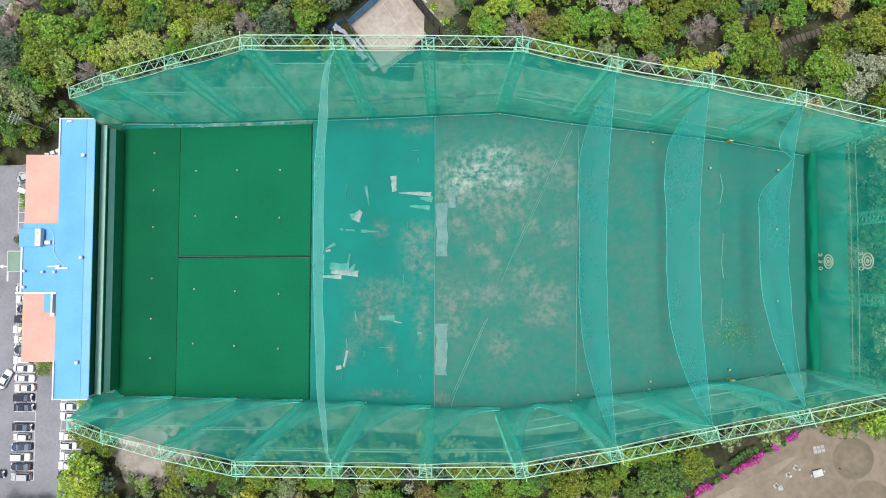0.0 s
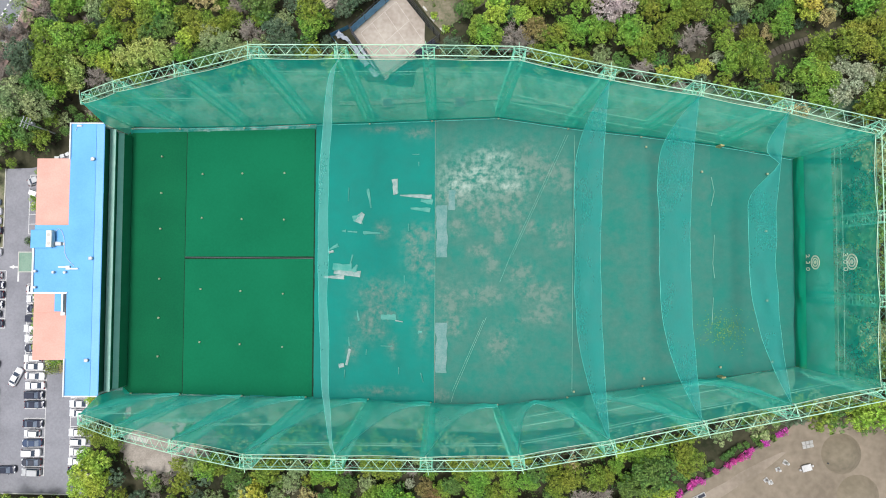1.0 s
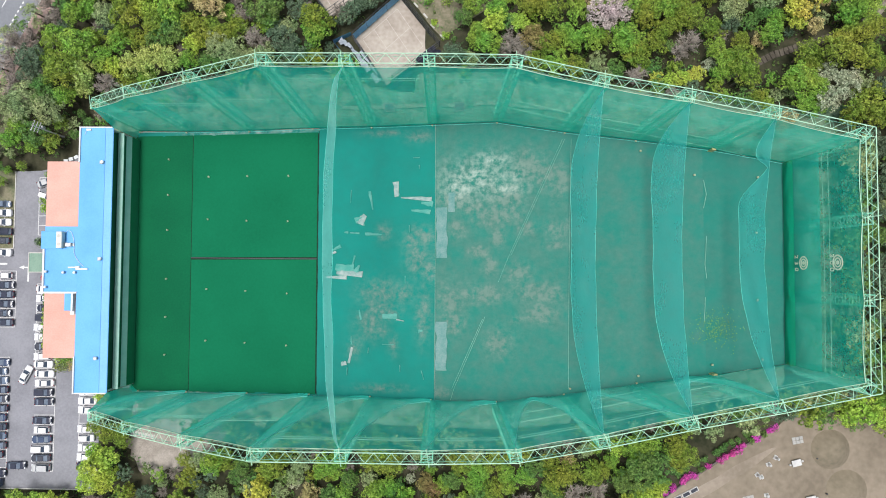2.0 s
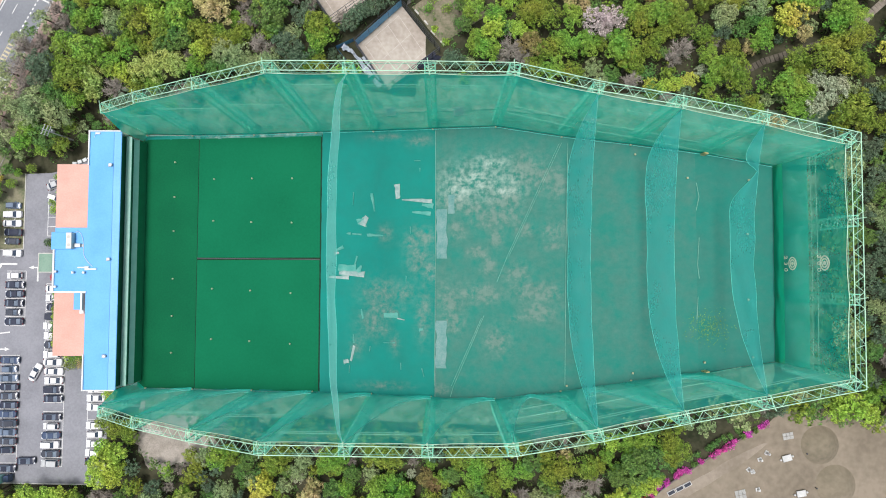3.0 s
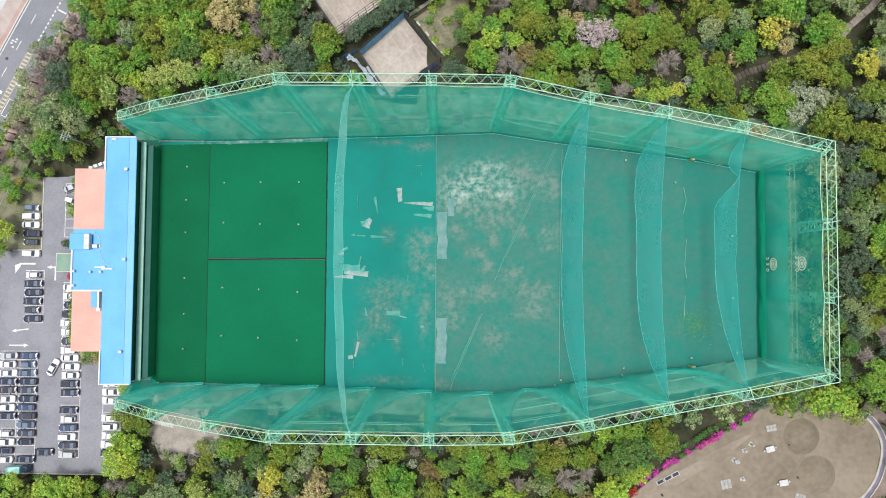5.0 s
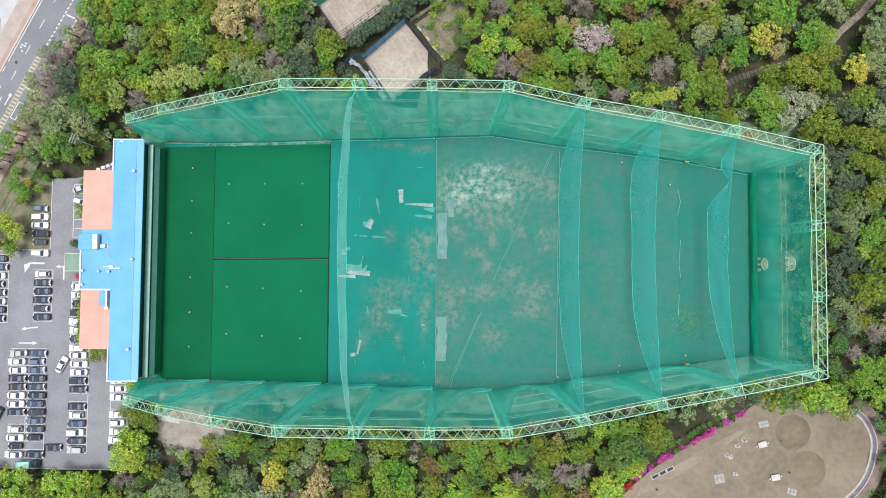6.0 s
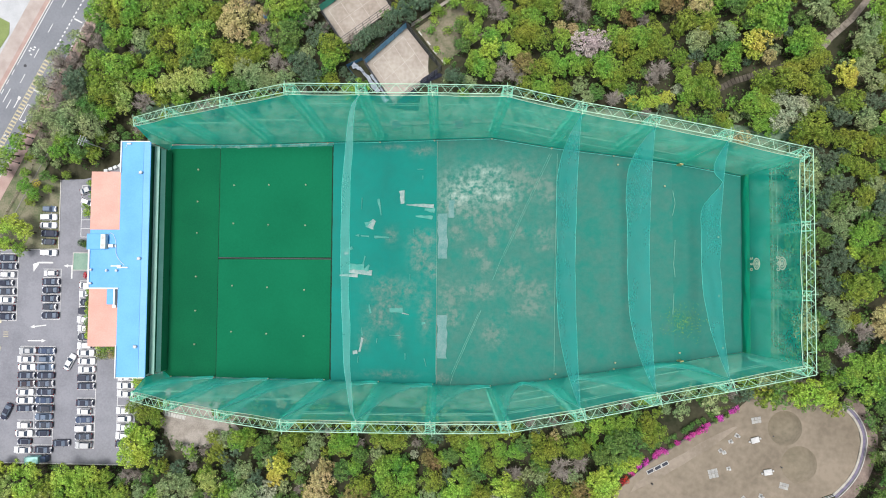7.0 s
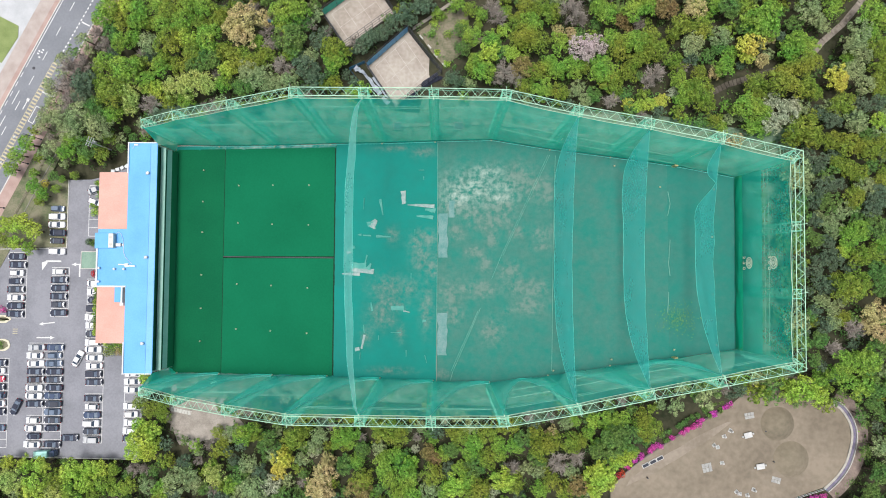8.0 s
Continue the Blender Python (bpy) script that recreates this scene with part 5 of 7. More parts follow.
# lower trees that fill the gaps under and between the tall ones
rng = random.Random(21)
STEP = 3.5
for j in range(-23, 29):
    for i in range(-41, 41):
        x = (i + 0.5 * (j % 2)) * STEP + rng.uniform(-1.3, 1.3)
        y = j * STEP * 0.9 + rng.uniform(-1.3, 1.3)
        pick, size = rng.random(), rng.uniform(1.3, 2.3)
        gap = min(math.hypot(x - a, y - b) - c * 0.75 for a, b, c in taken)
        if x < -131 or x > 122 or y < -68 or y > 84 or not wooded(x, y) or gap < size * 0.25:
            continue
        if inside(x, y, CLEARING) or near_track(x, y, 3.0):
            continue
        if gap > 4:
            size *= 1.6
        if x > 74:
            kinds = ("pine", "deep", "grey", "olive", "deep")
        elif x < -85 and y > 20:
            kinds = ("grey", "deep", "twig", "grey", "olive")
        else:
            kinds = ("deep", "fresh", "olive", "grey", "deep", "pine", "olive", "twig")
        plant(kinds[int(pick * 997) % len(kinds)], x, y, size, 1.0, single=False, low=True)

wood = part("woodland", gather("woodland", WOOD), None)
tagged(wood, "dense mixed wood of green, olive and bare trees", "woodland", "", "stuff")
# far woods beyond the walked-over part, as one mass
far = Shape()
rng = random.Random(5)
for _ in range(900):
    a, d = rng.uniform(0, 2 * math.pi), rng.uniform(0, 1) ** 0.6
    x, y = math.cos(a) * (150 + 180 * d), math.sin(a) * (100 + 190 * d)
    if (-133 < x < 117 and -65 < y < 82) or (y > 2 and x < road_edge(y) + 9) or (x < -120 and -70 < y < 20):
        continue
    r, h = rng.uniform(4, 6.5), land(x, y) + 6
    for k in range(34):
        n = rand_dir(rng, -0.1)
        leaf(far, Vector((x, y, h)) + n * r, n, 1.5, rng)
far_woods = part("far_woods", far, LEAF["olive"])
tagged(far_woods, "mixed green woodland spreading around the range", "woods", "", "stuff")
# undergrowth: low shrubs and litter between the stems
low = Shape()
for _ in range(9000):
    x, y = rng.uniform(-131, 118), rng.uniform(-64, 82)
    if not wooded(x, y) or inside(x, y, CLEARING) and rng.random() < 0.6:
        continue
    z, r = land(x, y), rng.uniform(0.4, 1.1)
    for k in range(14):
        n = rand_dir(rng, 0.0)
        leaf(low, Vector((x, y, z + 0.15)) + n * r, n, 0.24, rng)
tagged(part("undergrowth", low, LEAF["deep"]), "low green shrubs and saplings under the trees", "undergrowth", "", "stuff")
# scrub on the slopes just outside the net
scrub = Shape()
for k in range(len(PERIMETER) - 1):
    (x0, y0, _), (x1, y1, _) = PERIMETER[k], PERIMETER[k + 1]
    out = (WAYS[k].normalized() + WAYS[k + 1].normalized()).normalized()
    for _ in range(26):
        u, d = rng.random(), rng.uniform(3.5, 11.0 if k < 10 else 7.0)
        x, y = x0 + (x1 - x0) * u + out.x * d, y0 + (y1 - y0) * u + out.y * d
        if x < -78:
            continue
        z, r = land(x, y), rng.uniform(0.3, 0.9)
        for j in range(12):
            n = rand_dir(rng, 0.0)
            leaf(scrub, Vector((x, y, z + 0.1)) + n * r, n, 0.18, rng)
tagged(part("scrub", scrub, LEAF["fresh"]), "rough green scrub along the outside of the net", "scrub", "", "stuff")

# ---- car park ----
LOT = [(-150, -52.3), (-86.2, -53.3), (-83.6, -28.0), (-77.4, -28.0), (-77.4, -27.2), (-85.3, -27.2), (-85.3, 35.5), (-95.5, 28.5), (-102.0, 27.0), (-108.4, 26.8), (-108.4, 7.0), (-150, 6.2)]
structure("parking_lot", Shape().slab(LOT, YARD - 0.6, YARD), M["asphalt"], "grey asphalt car park")
structure("building_apron", Shape().box(-85.4, -27.2, YARD - 0.6, -77.6, 35.4, YARD - 0.05), M["concrete"], "concrete base under the building")
grass_mat = material("lawn", (0.07, 0.1, 0.04), (0.21, 0.19, 0.13), 0.25, 0.95, 0.5)
dirt_mat = material("bare_dirt", (0.19, 0.165, 0.14), (0.35, 0.31, 0.275), 0.35, 0.95, 0.5)
structure("verge", Shape().slab([(-108.6, 7.2), (-108.6, 27.0), (-112.5, 27.5), (-126, 20), (-135, 7.2)], YARD - 0.5, YARD + 0.08), grass_mat, "patchy grass bank beside the car park")


def lines(name, rects, mat="paint", z=YARD):
    """Painted strips: x, y, length, width, turn."""
    for x, y, l, w, turn in rects:
        ob = structure(name, Shape().box(-l / 2, -w / 2, 0.004, l / 2, w / 2, 0.012), M[mat])
        ob.matrix_basis = pose(x, y, z, 0, 0, turn)


def bay_lines(x0, x1, y, pitch, n, spine):
    rects = [((x0 + x1) / 2, y + pitch * (0.5 - k), x1 - x0, 0.13, 0) for k in range(n + 1)]
    rects.append((spine, y + pitch * (0.5 - n / 2), pitch * n, 0.13, 90))
    lines("bay_line", rects)


bay_lines(-124.8, -119.8, 4.5, 2.36, 8, -119.8)
bay_lines(-112.6, -107.6, 0.2, 2.36, 6, -107.6)
bay_lines(-118.5, -113.9, -21.5, 2.283, 13, -113.9)
bay_lines(-113.8, -108.6, -21.5, 2.283, 13, -108.6)
bay_lines(-129.0, -124.0, -25.9, 2.3, 11, -124.0)
bay_lines(-102.0, -96.9, -22.0, 2.32, 12, -96.9)
bay_lines(-102.4, -97.4, 24.0, 2.45, 6, -102.4)
bay_lines(-102.2, -97.2, -3.1, 2.41, 8, -102.2)
bay_lines(-90.7, -85.8, -28.7, 2.31, 9, -90.7)


def floor_arrow(x, y, turn, length, bend=0.0):
    s = Shape()
    s.add([(-length / 2, -0.16, 0.004), (length / 2 - 1.2, -0.16, 0.004), (length / 2 - 1.2, 0.16, 0.004), (-length / 2, 0.16, 0.004)], [(0, 1, 2, 3)])
    s.add([(length / 2 - 1.3, -0.5, 0.004), (length / 2, 0, 0.004), (length / 2 - 1.3, 0.5, 0.004)], [(0, 1, 2)])
    if bend:
        s.add([(-length / 2 - 0.2, 0.16, 0.004), (-length / 2 - 0.2, -0.2, 0.004), (-length / 2 + 0.6, -2.2 * bend, 0.004), (-length / 2 + 0.9, -1.9 * bend, 0.004)], [(0, 1, 2, 3)])
    ob = structure("floor_arrow", s, M["paint"])
    ob.matrix_basis = pose(x, y, YARD + 0.004, 0, 0, turn)


floor_arrow(-113.6, -14.7, 187, 4.6)
floor_arrow(-113.8, -18.8, 0, 5.2)
floor_arrow(-105.8, 2.3, 180, 2.4)
lines("floor_arrow", [(-104.6, 0.6, 3.8, 0.4, 90)])
lines("floor_arrow", [(-112.2, 3.2, 4.4, 0.45, 0)])
structure("floor_arrow", Shape().add([(-115.6, 2.8, YARD + 0.02), (-115.4, 0.6, YARD + 0.02), (-114.0, 2.6, YARD + 0.02), (-113.9, 3.4, YARD + 0.02)], [(0, 1, 2, 3)]), M["paint"])
lines("floor_word", [(-122.6, -16.4, 1.4, 0.2, 0), (-122.6, -17.0, 1.4, 0.2, 0), (-122.6, -17.6, 1.4, 0.2, 0)], "yellow_paint")


def kerb_run(points, z=YARD, mat=None):
    """Kerb stones laid end to end along a line."""
    for (x0, y0), (x1, y1) in zip(points, points[1:]):
        d = Vector((x1 - x0, y1 - y0))
        n = max(1, round(d.length / 2.0))
        stone = Shape().soft_box(0.01, -0.12, -0.2, d.length / n - 0.01, 0.12, 0.16, 0.03).mesh("kerb_stone", mat or M["kerb"])
        for k in range(n):
            ob = tagged(new("kerb_stone", stone), "", "", "", "structure")
            ob.matrix_basis = pose(x0 + d.x * k / n, y0 + d.y * k / n, z, 0, 0, math.degrees(math.atan2(d.y, d.x)))


kerb_run([(-86.2, -53.2), (-118, -52.7), (-150, -52.3)])
kerb_run([(-108.5, 26.8), (-108.5, 7.1), (-128, 6.6)])
island_kerb = material("island_kerb", (0.5, 0.47, 0.36), (0.62, 0.58, 0.44), 1.0, 0.85)
for y0, y1, nose in ((-14.6, -12.4, -14.4), (-22.6, -19.2, -19.6)):
    ring = [(-136, y0), (-125.2, y0), (-124.0, (y0 + nose) / 2 if y0 == nose else y0 + 0.8), (-123.8, (y0 + y1) / 2), (-124.2, y1 - 0.5), (-125.4, y1), (-136, y1)]
    structure("traffic_island", Shape().slab(ring, YARD - 0.2, YARD + 0.18), island_kerb, "kerbed traffic island at the car park's way in")
    inner = [(max(-135.8, x - 0.5) if x > -130 else x, y + (0.4 if y < (y0 + y1) / 2 else -0.4)) for x, y in ring]
    structure("island_grass", Shape().slab(inner, YARD, YARD + 0.22), grass_mat, "grass on the traffic island")

# ---- cars ----
CAR_PAINT = {
    "W": ("white", material("white_car_paint", (0.62, 0.62, 0.63), (0.7, 0.7, 0.71), 0.3, 0.25)), "D": ("black", material("black_car_paint", (0.008, 0.012, 0.03), (0.016, 0.022, 0.046), 0.3, 0.3)),
    "g": ("dark grey", material("dark_grey_car_paint", (0.03, 0.035, 0.05), (0.05, 0.056, 0.075), 0.3, 0.25)), "G": ("grey-blue", material("grey_blue_car_paint", (0.1, 0.14, 0.2), (0.14, 0.18, 0.25), 0.3, 0.25)),
    "S": ("silver", material("silver_car_paint", (0.4, 0.41, 0.42), (0.48, 0.49, 0.5), 0.3, 0.3, metal=0.3)), "M": ("dark brown", material("brown_car_paint", (0.03, 0.022, 0.03), (0.045, 0.034, 0.042), 0.3, 0.25)),
    "R": ("red", material("red_car_paint", (0.45, 0.03, 0.06), (0.52, 0.04, 0.08), 0.3, 0.25)), "B": ("navy blue", material("navy_car_paint", (0.03, 0.05, 0.1), (0.045, 0.07, 0.13), 0.3, 0.25)),
}
CAR_GLASS = material("tinted_car_glass", (0.03, 0.045, 0.07), (0.06, 0.08, 0.115), 0.5, 0.1)
# Paler glass for dark cars: the sky's reflection put into the colour.
SKY_SHEEN_GLASS = material("car_glass_with_sky_sheen", (0.1, 0.13, 0.18), (0.2, 0.24, 0.3), 0.5, 0.1)
RUBBER = material("tyre_rubber", (0.015, 0.015, 0.016), (0.03, 0.03, 0.032), 3.0, 0.9)
LAMP_GLASS = material("headlamp_glass", (0.6, 0.62, 0.65), (0.75, 0.77, 0.8), 2.0, 0.1)
TAIL_RED = material("tail_lamp_red", (0.13, 0.012, 0.015), (0.19, 0.02, 0.022), 2.0, 0.2)


def rounded(l0, l1, w, z, r=0.35, n=3):
    """A ring of points: a rounded rectangle from l0 to l1 along the car."""
    ring = []
    for cx, cy, a0 in ((l1 - r, w - r, 0), (l0 + r, w - r, 90), (l0 + r, r - w, 180), (l1 - r, r - w, 270)):
        for k in range(n + 1):
            a = radians(a0 + 90 * k / n)
            ring.append((cx + r * math.cos(a), cy + r * math.sin(a), z))
    return ring


def loft(rings):
    s, n = Shape(), len(rings[0])
    faces = [(k * n + i, k * n + (i + 1) % n, (k + 1) * n + (i + 1) % n, (k + 1) * n + i) for k in range(len(rings) - 1) for i in range(n)]
    faces += [tuple(range(n))[::-1], tuple(range((len(rings) - 1) * n, len(rings) * n))]
    return s.add([p for ring in rings for p in ring], faces)


CAR_FORMS = {  # half length, half width, belt and roof height, cabin foot rear/front, cabin top rear/front
    "saloon": (2.42, 0.92, 0.92, 1.44, -1.75, 1.15, -0.95, 0.35), "off-roader": (2.32, 0.95, 1.08, 1.7, -2.15, 1.15, -1.85, 0.5), "hatchback": (1.95, 0.85, 0.95, 1.5, -1.8, 1.0, -1.45, 0.35),
}


def car(form, paint):
    h, w, belt, roof_z, f0, f1, t0, t1 = CAR_FORMS[form]
    colour, mat = CAR_PAINT[paint]
    ob = thing("car", f"parked {colour} {form} standing on the asphalt car park", "car", "parked cars")
    glass = SKY_SHEEN_GLASS if paint in "DgMBR" else CAR_GLASS
    body = loft([rounded(-h + 0.08, h - 0.1, w - 0.06, 0.22, 0.45), rounded(-h, h, w, 0.45, 0.55), rounded(-h + 0.02, h - 0.04, w, belt - 0.22, 0.6), rounded(-h + 0.1, h - 0.22, w - 0.06, belt - 0.06, 0.55), rounded(-h + 0.3, h - 0.55, w - 0.16, belt + 0.02, 0.4)])
    part("body", body, mat, ob, smooth=False)
    wb, wt, z0, z1 = w - 0.1, w - 0.27, belt + 0.0, roof_z - 0.05
    low = [(f0, -wb), (f1, -wb), (f1, wb), (f0, wb)]
    top = [(t0, -wt), (t1, -wt), (t1, wt), (t0, wt)]
    P = [(x, y, z0) for x, y in low] + [(x, y, z1) for x, y in top]
    part("windscreen", Shape().add([P[1], P[2], P[6], P[5]], [(0, 1, 2, 3)]), glass, ob, "dark windscreen")
    part("rear_window", Shape().add([P[3], P[0], P[4], P[7]], [(0, 1, 2, 3)]), glass, ob, "dark rear window")
    part("side_window", Shape().add([P[0], P[1], P[5], P[4]], [(0, 1, 2, 3)]), glass, ob, "dark side windows")
    part("side_window", Shape().add([P[2], P[3], P[7], P[6]], [(0, 1, 2, 3)]), glass, ob, "dark side windows")
    part("roof", loft([rounded(t0 - 0.06, t1 + 0.08, wt + 0.04, z1 - 0.02, 0.2), rounded(t0, t1, wt, z1 + 0.06, 0.2)]), mat, ob)
    for i in range(4):
        part("pillar", Shape().tube(P[i], P[i + 4], 0.05, n=4), mat, ob)
    for sx in (-1, 1):
        for sy in (-1, 1):
            x, y = sx * (h - 0.85), sy * (w - 0.11)
            tyre = part("wheel", Shape().tube((x, y - 0.11, 0.32), (x, y + 0.11, 0.32), 0.32, n=12), RUBBER, ob)
            part("rim", Shape().tube((x, y + sy * 0.1, 0.32), (x, y + sy * 0.125, 0.32), 0.2, n=8), M["steel_grey"], tyre)
    for sy in (-1, 1):
        part("headlight", Shape().soft_box(h - 0.42, sy * (w - 0.3) - 0.2, belt - 0.3, h - 0.08, sy * (w - 0.3) + 0.2, belt - 0.07, 0.04), LAMP_GLASS, ob, "clear headlight")
        part("tail_light", Shape().soft_box(-h + 0.0, sy * (w - 0.22) - 0.17, belt - 0.3, -h + 0.16, sy * (w - 0.22) + 0.17, belt - 0.08, 0.03), TAIL_RED, ob, "red tail light")
        part("mirror", Shape().soft_box(f1 - 0.35, sy * (w + 0.09) - 0.1, belt + 0.02, f1 - 0.18, sy * (w + 0.09) + 0.1, belt + 0.16, 0.03), mat, ob)
    return ob


MODELS = {}
rng = random.Random(77)


def park(paint, x, y, turn=None, form=None):
    form = form or rng.choice(("saloon", "saloon", "off-roader", "saloon", "hatchback", "off-roader", "saloon"))
    if turn is None:
        turn = rng.choice((0, 180)) + rng.uniform(-2, 2)
        x += rng.uniform(-0.25, 0.25)
    m = pose(x, y, YARD, 0, 0, turn)
    if (form, paint) in MODELS:
        return copy_thing(MODELS[form, paint], m)
    MODELS[form, paint] = car(form, paint)
    MODELS[form, paint].matrix_basis = m


for x, y, pitch, row in (
    (-122.2, 4.5, 2.36, "DDWDgWDD"), (-110.1, 0.2, 2.36, "WDDDgD"), (-111.0, 18.4, 2.33, "GWWDg"), (-110.8, 6.0, 2.3, "W"), (-116.0, -21.5, 2.283, "SWWDMWWD.WWDW"),
    (-110.7, -21.5, 2.283, "BGGDgDBgGgD.D"), (-126.7, -25.9, 2.3, "DWRDGWD.G"), (-99.4, -22.0, 2.32, "WWWDD.DWBWgS"), (-99.7, -3.1, 2.41, "WWDDWWgW"), (-88.2, -28.7, 2.31, "WWW.WWWWD"),
):
    for k, paint in enumerate(row):
        if paint != ".":
            park(paint, x, y - pitch * k)
park("D", -121.1, -38.4, 245, "saloon")
park("W", -103.9, -24.6, 62, "saloon")
park("D", -105.6, -47.0, 1, "saloon")
park("S", -100.2, 24.0, 22, "saloon")
park("W", -100.3, 20.4, -18, "hatchback")

# a small delivery lorry with a mint cargo box
lorry = thing("delivery_lorry", "small delivery lorry with a mint-green cargo box", "lorry", m=pose(-111.6, -51.3, YARD, 0, 0, 3))
MINT = material("mint_panel", (0.3, 0.6, 0.55), (0.42, 0.7, 0.64), 0.5, 0.5)
part("cargo_box", Shape().soft_box(-2.9, -0.95, 0.75, 0.9, 0.95, 2.6, 0.08), MINT, lorry, "mint cargo box")
part("cab", loft([rounded(1.1, 2.75, 0.88, 0.4, 0.2), rounded(1.1, 2.8, 0.9, 1.1, 0.2), rounded(1.15, 2.45, 0.8, 1.95, 0.2)]), CAR_PAINT["B"][1], lorry, "navy cab")
part("windscreen", Shape().add([(2.79, -0.7, 1.2), (2.79, 0.7, 1.2), (2.52, 0.68, 1.85), (2.52, -0.68, 1.85)], [(0, 1, 2, 3)]), CAR_GLASS, lorry)
part("chassis", Shape().box(-2.7, -0.4, 0.45, 1.2, 0.4, 0.75), M["dark"], lorry)
for x in (-1.8, 1.9):
    for y in (-0.8, 0.8):
        part("wheel", Shape().tube((x, y - 0.12, 0.36), (x, y + 0.12, 0.36), 0.36, n=12), RUBBER, lorry)

# ---- street beyond the trees ----
def along(s, d, z):
    """A place beside the street: s metres down it from its far end, d metres to its tree side."""
    w = Vector((-0.4515, -0.8923))
    p = Vector((-103.1, 80.4)) + w * s + Vector((0.8923, -0.4515)) * d
    return (p.x, p.y, z)


def band(d0, d1, z0, z1, s0=-60.0, s1=140.0):
    a = [along(s0, d0, 0), along(s0, d1, 0), along(s1, d1, 0), along(s1, d0, 0)]
    return Shape().slab([p[:2] for p in a][::-1], z0, z1)


STREET = -3.55
lawn_mat = material("bright_lawn", (0.14, 0.19, 0.06), (0.22, 0.27, 0.1), 0.3, 0.95, 0.4)
paving = material("pink_paving", (0.3, 0.2, 0.175), (0.4, 0.29, 0.255), 0.4, 0.85, fine=20)
tan_paving = material("tan_paving", (0.32, 0.265, 0.235), (0.41, 0.355, 0.325), 0.4, 0.85, fine=20)
pale_paving = material("pale_granite_paving", (0.36, 0.37, 0.38), (0.46, 0.47, 0.48), 0.3, 0.8, fine=16)
structure("road", band(-8.1, 3.5, STREET - 0.8, STREET), M["road"], "grey asphalt street with worn lane paint")
structure("pavement", band(3.8, 7.0, STREET - 0.8, STREET + 0.14), paving, "reddish paved footway beside the trees")
structure("pavement", band(-9.6, -8.4, STREET - 0.8, STREET + 0.14), paving, "dark pink edge strip of the footway")
structure("pavement", band(-13.5, -9.6, STREET - 0.8, STREET + 0.14), tan_paving, "tan paved footway across the street")
structure("plaza", band(-60, -13.5, STREET - 0.8, STREET + 0.13), pale_paving, "pale paved square across the street")
structure("kerb", band(3.5, 3.8, STREET - 0.6, STREET + 0.17), M["kerb"])
structure("kerb", band(-8.4, -8.1, STREET - 0.6, STREET + 0.17), M["kerb"])
structure("planted_bank", band(7.0, 14.0, STREET - 0.8, STREET + 0.1, 24.0), grass_mat, "rough grass bank above the footway")
structure("lawn", Shape().slab([along(s, d, 0)[:2] for s, d in ((29, -14.6), (29, -40), (17, -40), (17, -15.5), (20, -14.0))][::-1], STREET, STREET + 0.22), lawn_mat, "bright lawn in the paved square")


def street_lines(name, rects, mat="paint"):
    turn = math.degrees(math.atan2(-0.8923, -0.4515))
    lines(name, [(*along(s, d, 0)[:2], l, w, turn) for s, d, l, w in rects], mat, STREET)


street_lines("edge_line", [(-15, -7.75, 80, 0.2)])
street_lines("edge_line", [(26 + 3.2 * k, -7.75, 1.6, 0.2) for k in range(20)])
street_lines("lane_line", [(4.7 + 8.3 * k, -4.45, 2.9, 0.18) for k in range(-6, 13)])
street_lines("lane_line", [(36 + 8.3 * k, -6.15, 4.4, 0.2) for k in range(0, 8)])
street_lines("dotted_line", [(-6 + 1.3 * k, 0.2 - 0.03 * k, 0.65, 0.36) for k in range(20)])
street_lines("stop_line", [(-1.0, 1.6, 0.4, 2.6), (7.5, 1.6, 0.4, 2.6), (31.0, 1.4, 0.4, 3.0)])
street_lines("hatched_line", [(22 + 1.1 * k, -0.7, 0.5, 1.35) for k in range(60)], "yellow_paint")
street_lines("hatched_edge", [(55, 0.05, 66, 0.12), (55, -1.45, 66, 0.12)], "yellow_paint")
street_lines("road_word", [(20.0 + 0.8 * k, -6.6 + 0.85 * j, 0.4, 0.6) for k in range(4) for j in range(2) if (k + j) % 3])
street_lines("bus_box", [(38.0, 0.5, 5.2, 0.2), (38.0, 2.0, 5.2, 0.2), (35.5, 1.25, 0.2, 1.5), (40.5, 1.25, 0.2, 1.5)])
street_lines("road_arrow", [(36.5, -2.6, 3.4, 0.25), (35.0, -2.6, 0.9, 0.8)])
structure("manhole_cover", Shape().lathe([(0.45, 0.004), (0.45, 0.016)], 14, (*along(26, -5.6, 0)[:2], STREET)), M["dark"], "round dark manhole cover")

# timber rail fence along the foot of the wood
rail_wood = material("weathered_timber", (0.2, 0.16, 0.12), (0.36, 0.3, 0.24), 0.8, 0.9)
fence = thing("rail_fence", "weathered timber rail fence along the footway", "fence")
for k in range(22):
    x, y, z = along(20 + 3 * k, 10.6, STREET)
    part("post", Shape().box(x - 0.07, y - 0.07, z - 0.6, x + 0.07, y + 0.07, z + 1.15), rail_wood, fence)
for h in (0.5, 1.0):
    part("rail", Shape().tube(along(20, 10.6, STREET + h), along(83, 10.6, STREET + h), 0.06, n=5), rail_wood, fence)
structure("low_wall", Shape().tube(along(15, 12.4, STREET + 0.1), along(70, 12.4, STREET + 0.1), 0.16, n=6), M["edging"], "low concrete edging")


